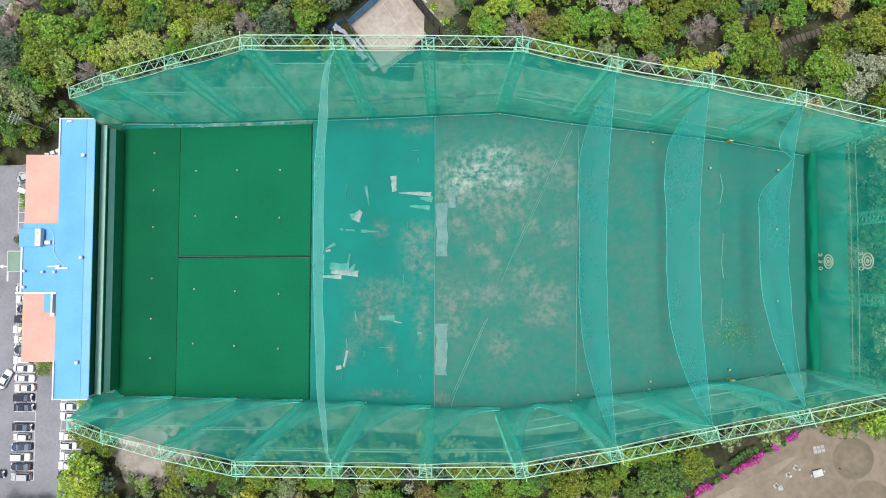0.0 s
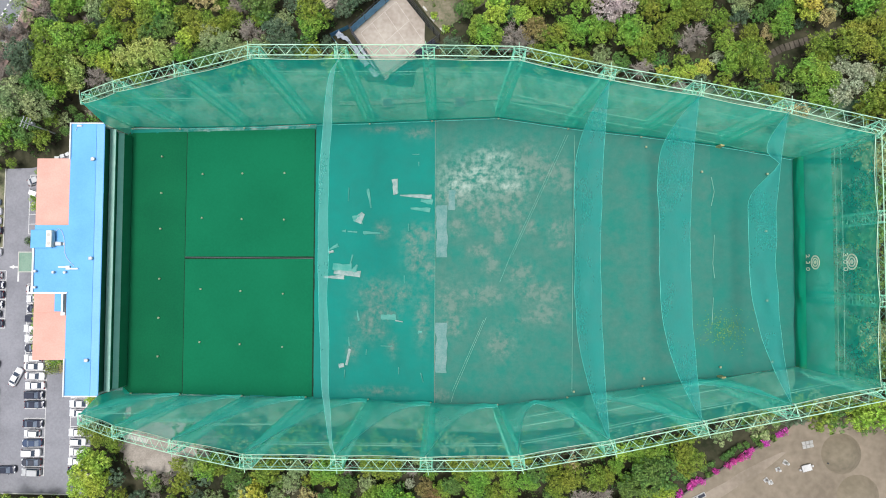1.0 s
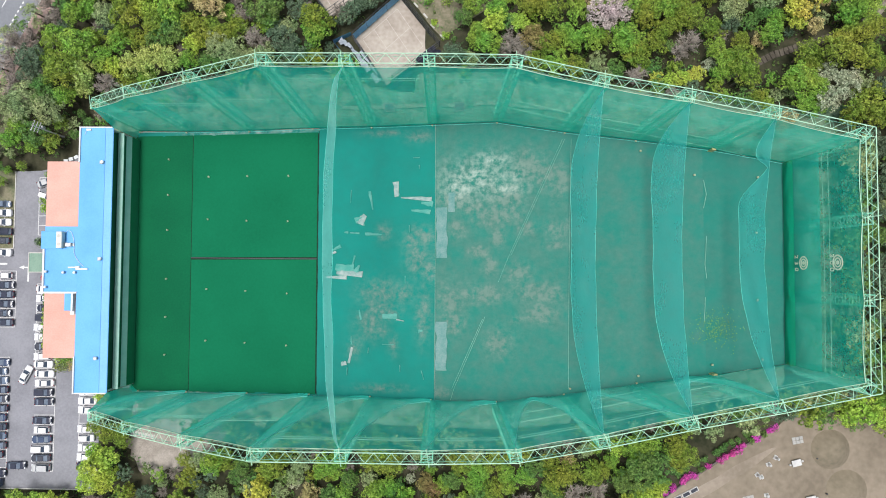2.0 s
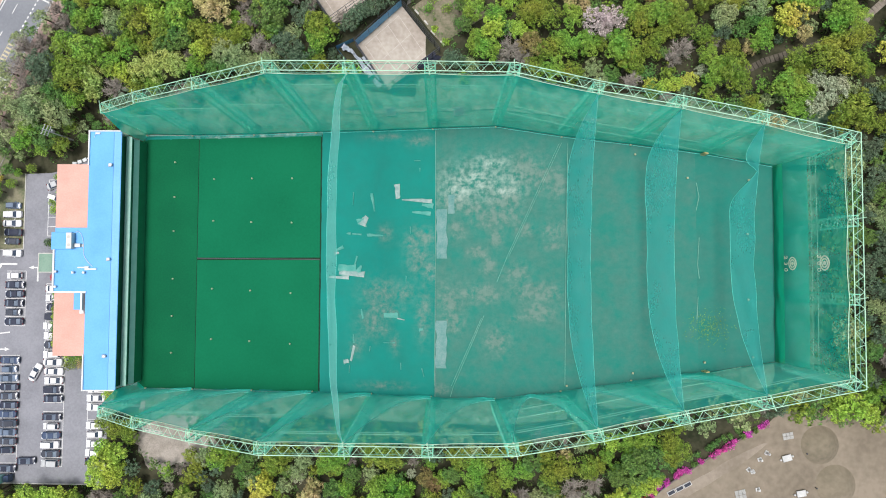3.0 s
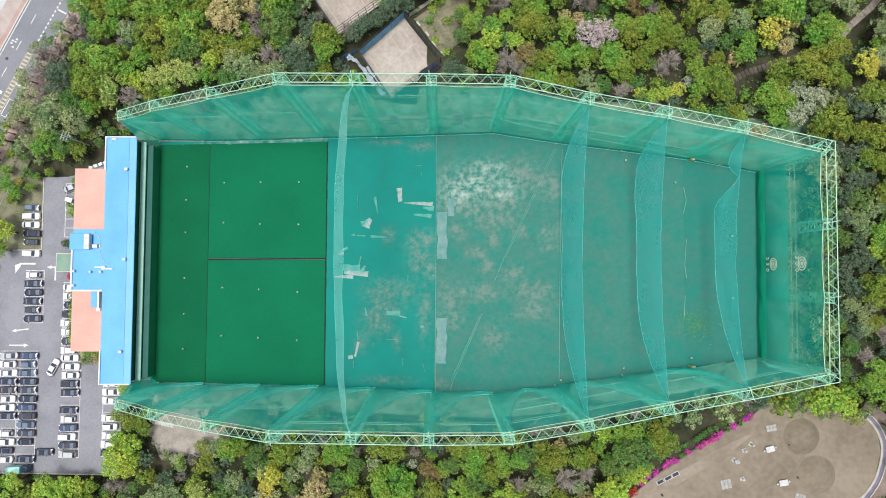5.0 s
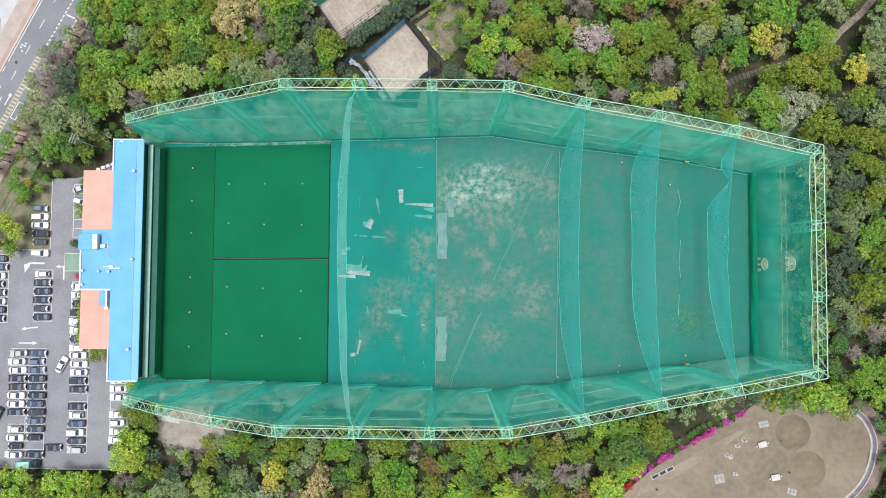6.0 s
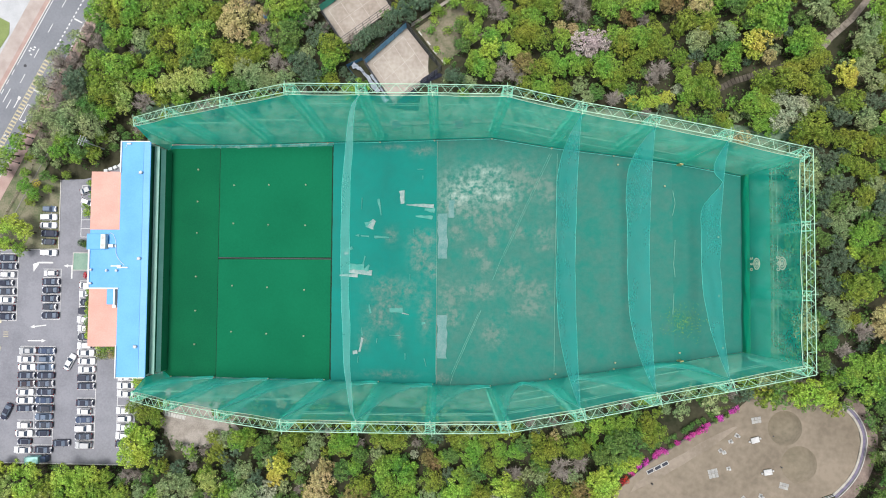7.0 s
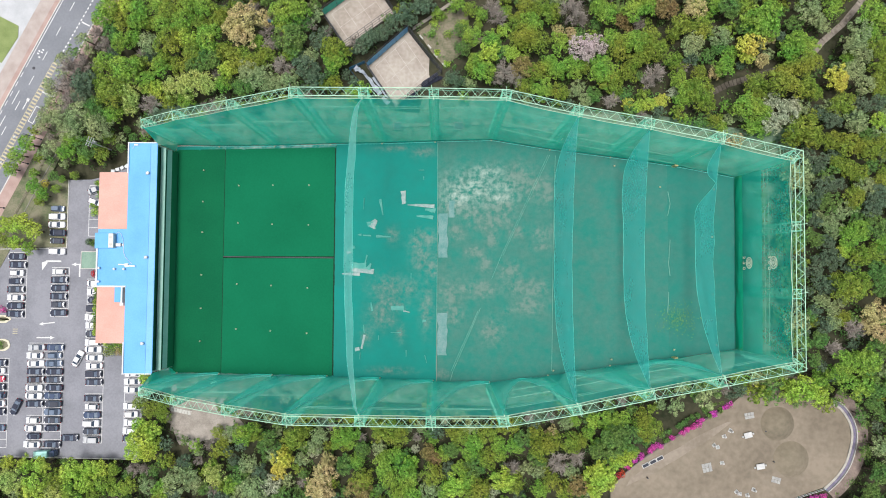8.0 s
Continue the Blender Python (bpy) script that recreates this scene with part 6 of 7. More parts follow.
def street_lamp(s, d, turn):
    x, y, z = along(s, d, STREET)
    ob = thing("street_lamp", "tall grey street lamp with one arm over the road", "street lamp", "street lamps", pose(x, y, z, 0, 0, turn))
    part("pole", Shape().tube((0, 0, 0), (0, 0, 7.5), 0.11, 0.07, 8), M["dark"], ob)
    part("arm", Shape().tube((0, 0, 7.4), (2.2, 0, 7.9), 0.05, n=6), M["dark"], ob)
    part("lamp_head", Shape().soft_box(2.0, -0.18, 7.84, 2.9, 0.18, 8.0, 0.04), M["steel_grey"], ob)
    part("base_plate", Shape().lathe([(0.3, 0), (0.3, 0.2), (0.15, 0.4)], 10), M["dark"], ob)


for s in (43.5, 51.5, 66):
    street_lamp(s, 6.6, 205)


def utility_pole(x, y, z, h, turn):
    ob = thing("utility_pole", "pale concrete utility pole with crossarms and insulators", "utility pole", "", pose(x, y, z, 0, 0, turn))
    part("pole", Shape().tube((0, 0, 0), (0, 0, h), 0.19, 0.11, 10), M["white"], ob)
    for k, zz in enumerate((h - 0.4, h - 1.5, h - 2.6)):
        part("crossarm", Shape().box(-1.3, -0.06, zz, 1.3, 0.06, zz + 0.12), M["steel_grey"], ob)
        for x1 in (-1.15, -0.5, 0.5, 1.15):
            part("insulator", Shape().lathe([(0.05, 0), (0.09, 0.08), (0.05, 0.16), (0.08, 0.22), (0.03, 0.3)], 8, (x1, 0, zz + 0.12)), M["white"], ob)
    part("transformer", Shape().lathe([(0.28, 0), (0.3, 0.1), (0.3, 0.9), (0.2, 1.0)], 12, (0.45, 0.0, h - 4.2)), M["steel_grey"], ob)


utility_pole(-96.4, 35.7, -3.4, 12.0, 70)

# ---- walled sports courts in the wood ----
court_sand = material("court_sand", (0.26, 0.215, 0.18), (0.42, 0.37, 0.325), 0.12, 0.95, 0.3, fine=9)
blue_sheet = material("blue_windbreak", (0.1, 0.26, 0.5), (0.2, 0.4, 0.64), 0.5, 0.7)
teal_sheet = material("teal_windbreak", (0.04, 0.4, 0.3), (0.08, 0.5, 0.38), 0.5, 0.7)
tarp = material("dark_tarpaulin", (0.006, 0.008, 0.02), (0.018, 0.02, 0.04), 0.6, 0.85, 0.4)
pale_tarp = material("pale_tarpaulin", (0.22, 0.25, 0.3), (0.36, 0.39, 0.44), 0.5, 0.7, 0.4)
COURT = 7.6


def court(name, corners, fences):
    """A sand court with a line pattern; fences: (corner, next corner, sheet or None)."""
    c = [Vector(p) for p in corners]
    structure(name, Shape().slab(corners, COURT - 2.5, COURT), court_sand, "sandy brown sports court with faint white lines")
    o, u, v = c[0], c[1] - c[0], c[3] - c[0]
    turn_u, turn_v = math.degrees(math.atan2(u.y, u.x)), math.degrees(math.atan2(v.y, v.x))
    faint = lambda a, b, l, t: (*(o + u * a + v * b), l, 0.09, t)
    rects = [faint(0.5, b, u.length * 0.8, turn_u) for b in (0.12, 0.36, 0.62, 0.86)] + [faint(a, 0.49, v.length * 0.74, turn_v) for a in (0.1, 0.5, 0.9)]
    lines("court_line", rects, "faint_paint", COURT)
    for i, sheet in fences:
        a, b = c[i], c[(i + 1) % 4]
        d = b - a
        ob = thing("court_fence", "tall dark steel court fence with sheeting tied to it", "fence", "court fences", Matrix.Translation((a.x, a.y, COURT)))
        n = max(2, round(d.length / 2.2))
        for k in range(n + 1):
            q = d * k / n
            part("post", Shape().tube((q.x, q.y, -0.6), (q.x, q.y, 4.2), 0.07, n=6), M["dark"], ob)
        for h in (0.1, 1.4, 2.8, 4.15):
            part("rail", Shape().tube((0, 0, h), (d.x, d.y, h), 0.07, n=5), M["dark"], ob)
        if sheet:
            side = Vector((-d.y, d.x)).normalized() * 0.09
            s = Shape().grid(24, 3, lambda u1, v1: (d.x * u1 + side.x * (1 + 0.6 * math.sin(u1 * 60)), d.y * u1 + side.y * (1 + 0.6 * math.sin(u1 * 60)), 0.15 + v1 * 3.3))
            part("windbreak", s, sheet, ob, "blue or teal windbreak sheet")


M["faint_paint"] = material("faint_court_paint", (0.42, 0.37, 0.33), (0.52, 0.47, 0.43), 0.8, 0.9)
court("court_near", [(-20.8, 56.8), (-13.1, 45.5), (-0.3, 55.0), (-9.7, 66.9)], [(0, None), (1, None), (2, None), (3, blue_sheet)])
court("court_far", [(-33.0, 71.2), (-26.8, 62.2), (-13.6, 71.9), (-19.8, 81.0)], [(0, teal_sheet), (1, None), (2, None), (3, teal_sheet)])
# narrow strip beside the court, roofed with torn sheets
structure("side_strip", Shape().slab([(-25.6, 56.0), (-17.2, 45.6), (-13.6, 45.6), (-21.6, 57.4)], COURT - 2.0, COURT - 0.15), M["earth"], "dark strip of ground beside the court")


def rag(name, x, y, z, l, w, turn, mat, label, category, seed, group="", sag=0.25):
    """A torn piece of sheet, lying crumpled."""
    r = random.Random(seed)
    knots = [r.uniform(0.4, 1.15) for _ in range(8)]
    edge = [knots[k // 3] + (knots[(k // 3 + 1) % 8] - knots[k // 3]) * (k % 3) / 3 for k in range(24)]

    def place(u, v):
        a = 2 * math.pi * u
        k = edge[round(u * 24) % 24] * v
        px, py = l / 2 * k * math.copysign(abs(math.cos(a)) ** 0.7, math.cos(a)), w / 2 * k * math.copysign(abs(math.sin(a)) ** 0.7, math.sin(a))
        return (px, py, sag * (0.5 + 0.5 * noise.noise((px * 0.9 + seed, py * 0.9, 1.0))))
    ob = part(name, Shape().grid(24, 5, place), mat)
    ob.matrix_basis = pose(x, y, z, 0, 0, turn)
    return tagged(ob, label, category, group)


rag("tarpaulin", -9.4, 47.6, COURT + 0.1, 9.5, 2.2, 36, tarp, "dark tarpaulin laid along the court's edge", "tarpaulin", 21, sag=0.4)
rag("tarpaulin", -3.0, 53.0, COURT + 0.1, 7.6, 3.4, 36, tarp, "dark blue tarpaulin heaped in the court's corner", "tarpaulin", 3, sag=0.9)


def torn_sheet(x, y, z, l, w0, w1, turn, seed):
    """A long torn sheet that tapers, hung slackly over the strip."""
    def place(u, v):
        w = (w0 + (w1 - w0) * u) * (1 + 0.5 * noise.noise((u * 6, v * 2, seed)))
        return ((u - 0.5) * l, (v - 0.5) * w + 0.3 * noise.noise((u * 3, seed, 2.0)), 0.35 * noise.noise((u * 5, v * 3, seed + 4)))
    ob = part("tarpaulin", Shape().grid(18, 4, place), pale_tarp)
    ob.matrix_basis = pose(x, y, z, 0, 0, turn)
    tagged(ob, "torn pale sheet over the strip by the court", "tarpaulin", "torn sheets")


torn_sheet(-19.6, 52.4, COURT + 0.7, 8.5, 0.5, 1.5, -53, 5)
torn_sheet(-17.0, 51.0, COURT + 0.6, 7.0, 1.1, 0.3, -56, 8)
torn_sheet(-22.6, 55.4, COURT + 1.3, 3.4, 1.6, 0.4, -35, 9)
torn_sheet(-15.6, 47.4, COURT + 0.6, 2.6, 0.9, 1.4, -50, 12)
part_fence = thing("strip_fence", "blue sheet fence along the strip by the court", "fence", "", Matrix.Translation((-25.6, 56.0, COURT)))
part("sheet", Shape().grid(20, 2, lambda u, v: (8.4 * u, -10.4 * u, v * 2.0 - 0.2)), blue_sheet, part_fence)
part("sheet", Shape().grid(8, 2, lambda u, v: (4.2 * u, 2.0 * u, v * 2.0 - 0.2)), blue_sheet, part_fence)
for k in range(6):
    part("post", Shape().tube((8.4 * k / 5, -10.4 * k / 5, -0.8), (8.4 * k / 5, -10.4 * k / 5, 2.0), 0.05, n=5), M["dark"], part_fence)
for k, (x, y) in enumerate(((-6.0, 65.2), (-3.7, 62.5), (-2.0, 59.9), (0.3, 57.2))):
    bench = thing("park_bench", "small pale bench on bare ground beside the court", "bench", "court benches", pose(x, y, land(x, y) + 0.05, 0, 0, 130))
    part("seat", Shape().soft_box(-0.7, -0.2, 0.4, 0.7, 0.2, 0.48, 0.02), M["concrete"], bench)
    for sx in (-0.6, 0.6):
        part("leg", Shape().box(sx - 0.05, -0.18, -0.1, sx + 0.05, 0.18, 0.4), M["steel_grey"], bench)
def clearing_point(u, v):
    x = -9.0 + 9.0 * v + u * (17 + 1.5 * math.sin(v * 7)) * 0.76
    y = 66.6 - 11.0 * v + u * (17 + 1.5 * math.sin(v * 7)) * 0.5
    return (x, y, land(x, y) + 0.3 - (1.2 if u in (0, 1) or v in (0, 1) else 0))


structure("bare_ground", Shape().grid(10, 12, clearing_point), material("clearing_earth", (0.09, 0.1, 0.05), (0.25, 0.205, 0.155), 0.3, 0.95, 0.5, fine=6), "bare trodden earth in a clearing", True)
structure("clearing_path", Shape().grid(10, 2, lambda u, v: (-8.4 + 16 * u, 67.0 + 10.6 * u + 1.0 * v, land(-8.4 + 16 * u, 67.0 + 10.6 * u) + 0.35)), dirt_mat, "pale footpath leaving the courts", True)
# cabins at the wood's edge
for x, y, l, w, turn, mat, words in ((-55.0, 80.0, 9.0, 4.6, 8, "dark", "low cabin with a dark sheet roof"), (-45.5, 80.5, 6.0, 4.5, 5, "dark", "low cabin with a dark sheet roof")):
    cabin = thing("cabin", words, "cabin", "cabins", pose(x, y, land(x, y), 0, 0, turn))
    part("wall", Shape().box(-l / 2, -w / 2, -1.5, l / 2, w / 2, 2.5), M["wall"], cabin)
    part("roof", Shape().add([(-l / 2 - 0.3, -w / 2 - 0.3, 2.5), (l / 2 + 0.3, -w / 2 - 0.3, 2.5), (l / 2 + 0.3, 0, 3.4), (-l / 2 - 0.3, 0, 3.4), (l / 2 + 0.3, w / 2 + 0.3, 2.5), (-l / 2 - 0.3, w / 2 + 0.3, 2.5)],
                              [(0, 1, 2, 3), (3, 2, 4, 5)]), M[mat], cabin, "dark pitched roof")
rag("tarpaulin", -49.2, 70.4, land(-49.2, 70.4) + 2.2, 4.2, 1.8, 12, blue_sheet, "blue tarpaulin under the trees", "tarpaulin", 12)
def yard_point(u, v):
    c, d = math.cos(2 * math.pi * u), math.sin(2 * math.pi * u)
    r = v * (1 + 0.35 * noise.noise((c * 1.5, d * 1.5, 8)) + 0.3 * noise.noise((c * 4, d * 4, 3)))
    x, y = -67.5 + 13.0 * r * c, -40.0 + 9.5 * r * d
    return (x, y, land(x, y) + 0.3 - (0.9 if v == 1 else 0))


structure("yard_ground", Shape().grid(64, 8, yard_point), dirt_mat, "bare tan yard of trodden earth", True)
plank = thing("yard_platform", "grey timber platform in the dirt yard", "platform", "", pose(-73.0, -39.0, land(-73, -39) + 0.3, 0, 0, -12))
for k in range(8):
    part("plank", Shape().box(-3.2 + 0.8 * k, -0.55, 0, -2.5 + 0.8 * k, 0.55, 0.16), M["concrete"], plank)
# timber footpath climbing through the wood
# Lower steps' darker brown stands for tree shade on the path.
shaded_path = material("shaded_path_earth", (0.05, 0.042, 0.032), (0.11, 0.095, 0.075), 0.5, 0.95, 0.4)
path_wood = material("grey_step_timber", (0.15, 0.125, 0.1), (0.27, 0.235, 0.2), 0.9, 0.9)
path_ob = thing("woodland_steps", "footpath of timber steps climbing through the wood", "footpath")
for (x0, y0), (x1, y1) in zip(TRACK, TRACK[1:]):
    d = Vector((x1 - x0, y1 - y0))
    n = max(1, round(d.length / 0.9))
    for k in range(n):
        x, y = x0 + d.x * k / n, y0 + d.y * k / n
        ob = part("step", Shape().box(-0.44, -0.75, -0.5, 0.44, 0.75, 0.32), shaded_path if x < 88 else path_wood, path_ob)
        ob.matrix_basis = pose(x, y, land(x, y), 0, 0, math.degrees(math.atan2(d.y, d.x)))

# ---- burial ground on the terrace ----
TERRACE = 12.6
grave_lawn = material("dry_lawn", (0.155, 0.128, 0.094), (0.24, 0.2, 0.152), 0.09, 0.95, 0.4, fine=8)
mound_grass = material("mound_grass", (0.135, 0.116, 0.08), (0.215, 0.18, 0.13), 0.12, 0.95, 0.5, fine=8)
granite = material("pale_granite", (0.4, 0.4, 0.395), (0.55, 0.55, 0.54), 0.8, 0.7, 0.2)
GRAVE_EDGE = [(44, -70), (44.0, -55), (47.5, -51.5), (53, -47.3), (63, -40.8), (74, -34.6), (78, -31.5), (81, -26.5), (88, -24), (98, -27), (104.0, -34.5), (106.3, -38), (106.8, -42), (105.2, -48), (102.6, -51.8), (99.6, -54.5), (92.0, -57.2), (92, -70)]
structure("burial_lawn", Shape().slab(GRAVE_EDGE[::-1], TERRACE - 3.0, TERRACE), grave_lawn, "dry tan lawn of the burial ground")


def trodden_point(u, v):
    """A worn way along the azaleas."""
    wide = 5.0 * math.sin(math.pi * min(1, 0.08 + u)) ** 0.5
    off = (v - 0.5) * wide * (1 + 0.3 * noise.noise((u * 6, v * 2, 4.0))) - 1.6
    return (49.5 + 29 * u + 0.5 * off, -52.0 + 16.6 * u + off * 0.87, TERRACE + 0.014)


structure("trodden_way", Shape().grid(40, 6, trodden_point), material("trodden_lawn", (0.19, 0.157, 0.12), (0.275, 0.232, 0.185), 0.12, 0.95, 0.4, fine=8), "pale trodden way along the azaleas", True)


def mound(x, y, r, h):
    prof = [(r * 1.12, -0.1), (r * 1.05, 0.04), (r * 0.97, h * 0.15), (r * 0.86, h * 0.36), (r * 0.7, h * 0.62), (r * 0.5, h * 0.83), (r * 0.28, h * 0.96), (r * 0.05, h)]
    ob = part("burial_mound", Shape().lathe(prof, 40), mound_grass, smooth=True)
    ob.matrix_basis = pose(x, y, TERRACE)
    tagged(ob, "round grass burial mound on the dry lawn", "burial mound", "burial mounds")


mound(87.6, -38.3, 4.1, 1.9)
mound(91.0, -47.4, 4.3, 1.7)


def stone_table(x, y, turn):
    ob = thing("stone_table", "pale granite offering table before a mound", "stone table", "stone tables", pose(x, y, TERRACE, 0, 0, turn))
    part("top", Shape().soft_box(-1.05, -0.7, 0.4, 1.05, 0.7, 0.62, 0.03), granite, ob)
    part("base", Shape().box(-0.8, -0.5, -0.1, 0.8, 0.5, 0.4), granite, ob)
    part("urn", Shape().lathe([(0.16, 0), (0.26, 0.2), (0.22, 0.45), (0.12, 0.5)], 10, (1.45, 0.0, 0.0)), granite, ob)
    part("urn", Shape().lathe([(0.16, 0), (0.26, 0.2), (0.22, 0.45), (0.12, 0.5)], 10, (-1.4, -0.15, 0.0)), granite, ob)


stone_table(79.7, -41.2, 15)
stone_table(82.8, -49.2, 10)


slab_grey = material("weathered_slab", (0.24, 0.24, 0.23), (0.4, 0.4, 0.38), 0.9, 0.8, 0.3)


def stone_floor(x, y, l, w, turn):
    ob = thing("stone_platform", "flat platform of pale granite slabs in the lawn", "platform", "stone platforms", pose(x, y, TERRACE, 0, 0, turn))
    for i in range(3):
        for j in range(2):
            part("slab", Shape().soft_box(-l / 2 + l / 3 * i + 0.04, -w / 2 + w / 2 * j + 0.04, -0.1, -l / 2 + l / 3 * (i + 1) - 0.04, -w / 2 + w / 2 * (j + 1) - 0.04, 0.12, 0.02), slab_grey, ob)


stone_floor(80.3, -36.3, 2.5, 1.6, 10)
stone_floor(87.0, -52.8, 2.4, 1.6, -15)
stone_floor(69.1, -49.7, 2.5, 2.3, 12)


def stone_post(x, y, h, turn, lean=0.0):
    ob = thing("stone_post", "small weathered granite marker standing in the lawn", "stone marker", "stone markers", pose(x, y, TERRACE, 0, lean, turn))
    part("shaft", loft([rounded(-0.28, 0.28, 0.26, -0.1, 0.1), rounded(-0.25, 0.25, 0.22, h * 0.7, 0.1), rounded(-0.3, 0.3, 0.28, h * 0.8, 0.1), rounded(-0.16, 0.16, 0.14, h, 0.06)]), granite, ob)
    part("plinth", Shape().soft_box(-0.5, -0.4, -0.1, 0.5, 0.4, 0.2, 0.04), granite, ob)


for x, y, h, turn in ((71.0, -43.9, 1.5, 40), (71.9, -44.4, 0.9, 30), (73.6, -41.6, 1.3, 20), (75.2, -40.1, 1.7, 60), (73.0, -48.4, 1.1, 10), (76.6, -55.8, 1.6, 40), (77.4, -56.3, 0.9, 0), (79.4, -56.6, 1.1, 15), (81.0, -55.2, 1.6, 70)):
    stone_post(x, y, h, turn)
plaque_dark = material("dark_plaque", (0.015, 0.018, 0.03), (0.03, 0.035, 0.05), 1.0, 0.3)
for x, y in ((53.1, -49.1), (55.0, -48.2), (56.8, -47.3)):
    ob = thing("memorial_plaque", "dark memorial plaque in a pale stone frame", "plaque", "memorial plaques", pose(x, y, TERRACE, 0, 0, 27))
    part("frame", Shape().soft_box(-0.95, -0.5, -0.1, 0.95, 0.5, 0.3, 0.04), granite, ob)
    part("panel", Shape().box(-0.8, -0.36, 0.2, 0.8, 0.36, 0.33), plaque_dark, ob, "dark panel")
tagged(part("ground_lamp", Shape().lathe([(0.14, -0.1), (0.14, 0.7), (0.24, 0.75), (0.2, 0.95)], 10, (53.4, -52.2, TERRACE)), M["dark"]), "small dark ground lamp on the lawn", "lamp", "ground lamps")
for x, y in ((84.3, -40.2), (86.3, -48.0)):
    tagged(part("ground_lamp", Shape().lathe([(0.12, -0.1), (0.12, 0.5), (0.2, 0.55), (0.16, 0.7)], 10, (x, y, TERRACE)), M["dark"]), "small dark ground lamp on the lawn", "lamp", "ground lamps")
# curved walk and drain round the end
ARC = [(101.5, -33.0), (104.0, -34.5), (106.2, -37.8), (106.9, -41.8), (105.4, -47.6), (102.8, -51.6), (99.4, -54.8)]


def curved_band(off0, off1, z0, z1, name, mat, label):
    pts = []
    for k in range(25):
        f = k / 24 * (len(ARC) - 1)
        i = min(int(f), len(ARC) - 2)
        a, b, c, e = (Vector(ARC[min(max(i + j, 0), len(ARC) - 1)]) for j in (-1, 0, 1, 2))
        h = f - i
        p = 0.5 * (2 * b + (c - a) * h + (2 * a - 5 * b + 4 * c - e) * h * h + (3 * b - a - 3 * c + e) * h ** 3)
        d = ((c - a) + 2 * (2 * a - 5 * b + 4 * c - e) * h + 3 * (3 * b - a - 3 * c + e) * h * h).normalized()
        pts.append((p, Vector((-d.y, d.x))))
    s = Shape()
    for (p, n), (q, m) in zip(pts, pts[1:]):
        a, b, c, e = p + n * off0, q + m * off0, q + m * off1, p + n * off1
        s.slab([a[:], e[:], c[:], b[:]][::-1], z0, z1)
    structure(name, s, mat, label)


curved_band(-0.1, 0.45, TERRACE - 1, TERRACE + 0.12, "curved_walk", material("cream_stone", (0.3, 0.28, 0.24), (0.42, 0.4, 0.35), 0.8, 0.8, 0.3), "pale stone walk round the lawn's end")
curved_band(0.5, 1.2, TERRACE - 1, TERRACE + 0.02, "drain", material("drain_stone", (0.1, 0.09, 0.14), (0.18, 0.16, 0.22), 0.8, 0.8), "dark drain channel beside the walk")
curved_band(1.2, 1.4, TERRACE - 1, TERRACE + 0.45, "drain_wall", M["concrete"], "low wall of the drain")
bare_bank = material("bare_bank", (0.13, 0.1, 0.085), (0.27, 0.21, 0.18), 0.3, 0.95, 0.5, fine=7)
curved_band(1.4, 4.2, TERRACE - 2, TERRACE + 0.2, "bare_bank", bare_bank, "bare brown earth bank beside the drain")
low_fence = thing("low_fence", "low pale green metal fence at the lawn's edge", "fence")
for k in range(9):
    x, y = 99.4 - 1.7 * k, -54.8 - 0.55 * k
    part("post", Shape().tube((x, y, TERRACE - 0.3), (x, y, TERRACE + 0.9), 0.05, n=5), teal_sheet, low_fence)
for h in (0.3, 0.85):
    part("rail", Shape().tube((99.4, -54.8, TERRACE + h), (85.8, -59.2, TERRACE + h), 0.05, n=5), M["white"], low_fence)


def bush(name, words, mat, x, y, z, r, seed, group, tall=1.0):
    s, g = Shape(), random.Random(seed)
    for k in range(round(7 * tall)):
        c = Vector((g.uniform(-0.6, 0.6), g.uniform(-0.6, 0.6), g.uniform(0.2, 0.6 * tall))) * r
        for j in range(30):
            n = rand_dir(g, -0.2)
            leaf(s, c + n * r * 0.5, n, 0.17, g)
    ob = part(name, s, mat)
    ob.matrix_basis = pose(x, y, z)
    return tagged(ob, words, "bush", group)


hedge = [(75.0, -33.3), (73.8, -34.0), (72.4, -34.8), (71.0, -35.6), (69.6, -36.4), (67.6, -37.6), (66.4, -38.3), (65.2, -39.0), (64.0, -39.7), (62.8, -40.4), (60.0, -41.9), (58.4, -42.8), (56.4, -43.7), (55.2, -44.4), (54.0, -45.2), (51.9, -46.7), (50.0, -48.0), (48.2, -49.5)]
for k, (x, y) in enumerate(hedge):
    pink = k not in (2, 4, 11)
    bush("azalea_bush" if pink else "green_bush", "azalea bush covered in magenta flowers" if pink else "low green bush in the azalea row", LEAF["azalea" if pink else "deep"], x, y, TERRACE + 0.1, 0.85 if k % 3 else 1.1, 40 + k, "hedge bushes")
    bush("green_bush", "low green bush in the azalea row", LEAF["deep"], x - 1.1, y + 1.5, TERRACE + 0.1, 0.9, 90 + k, "hedge bushes")
bush("azalea_bush", "azalea bush covered in bright red flowers", LEAF["red"], 46.2, -51.0, TERRACE + 0.6, 1.3, 70, "hedge bushes")
for k in range(5):
    bush("azalea_bush", "azalea bush covered in magenta flowers", LEAF["azalea"], 93.0 + 1.5 * k, -58.4 + 0.4 * k, TERRACE - 0.2, 1.0, 120 + k, "hedge bushes")
kerb_run([(46.5, -52.2), (53, -47.0), (63, -40.5), (74, -34.3)], TERRACE, material("edging_stone", (0.09, 0.08, 0.075), (0.19, 0.17, 0.16), 0.9, 0.9, 0.3))

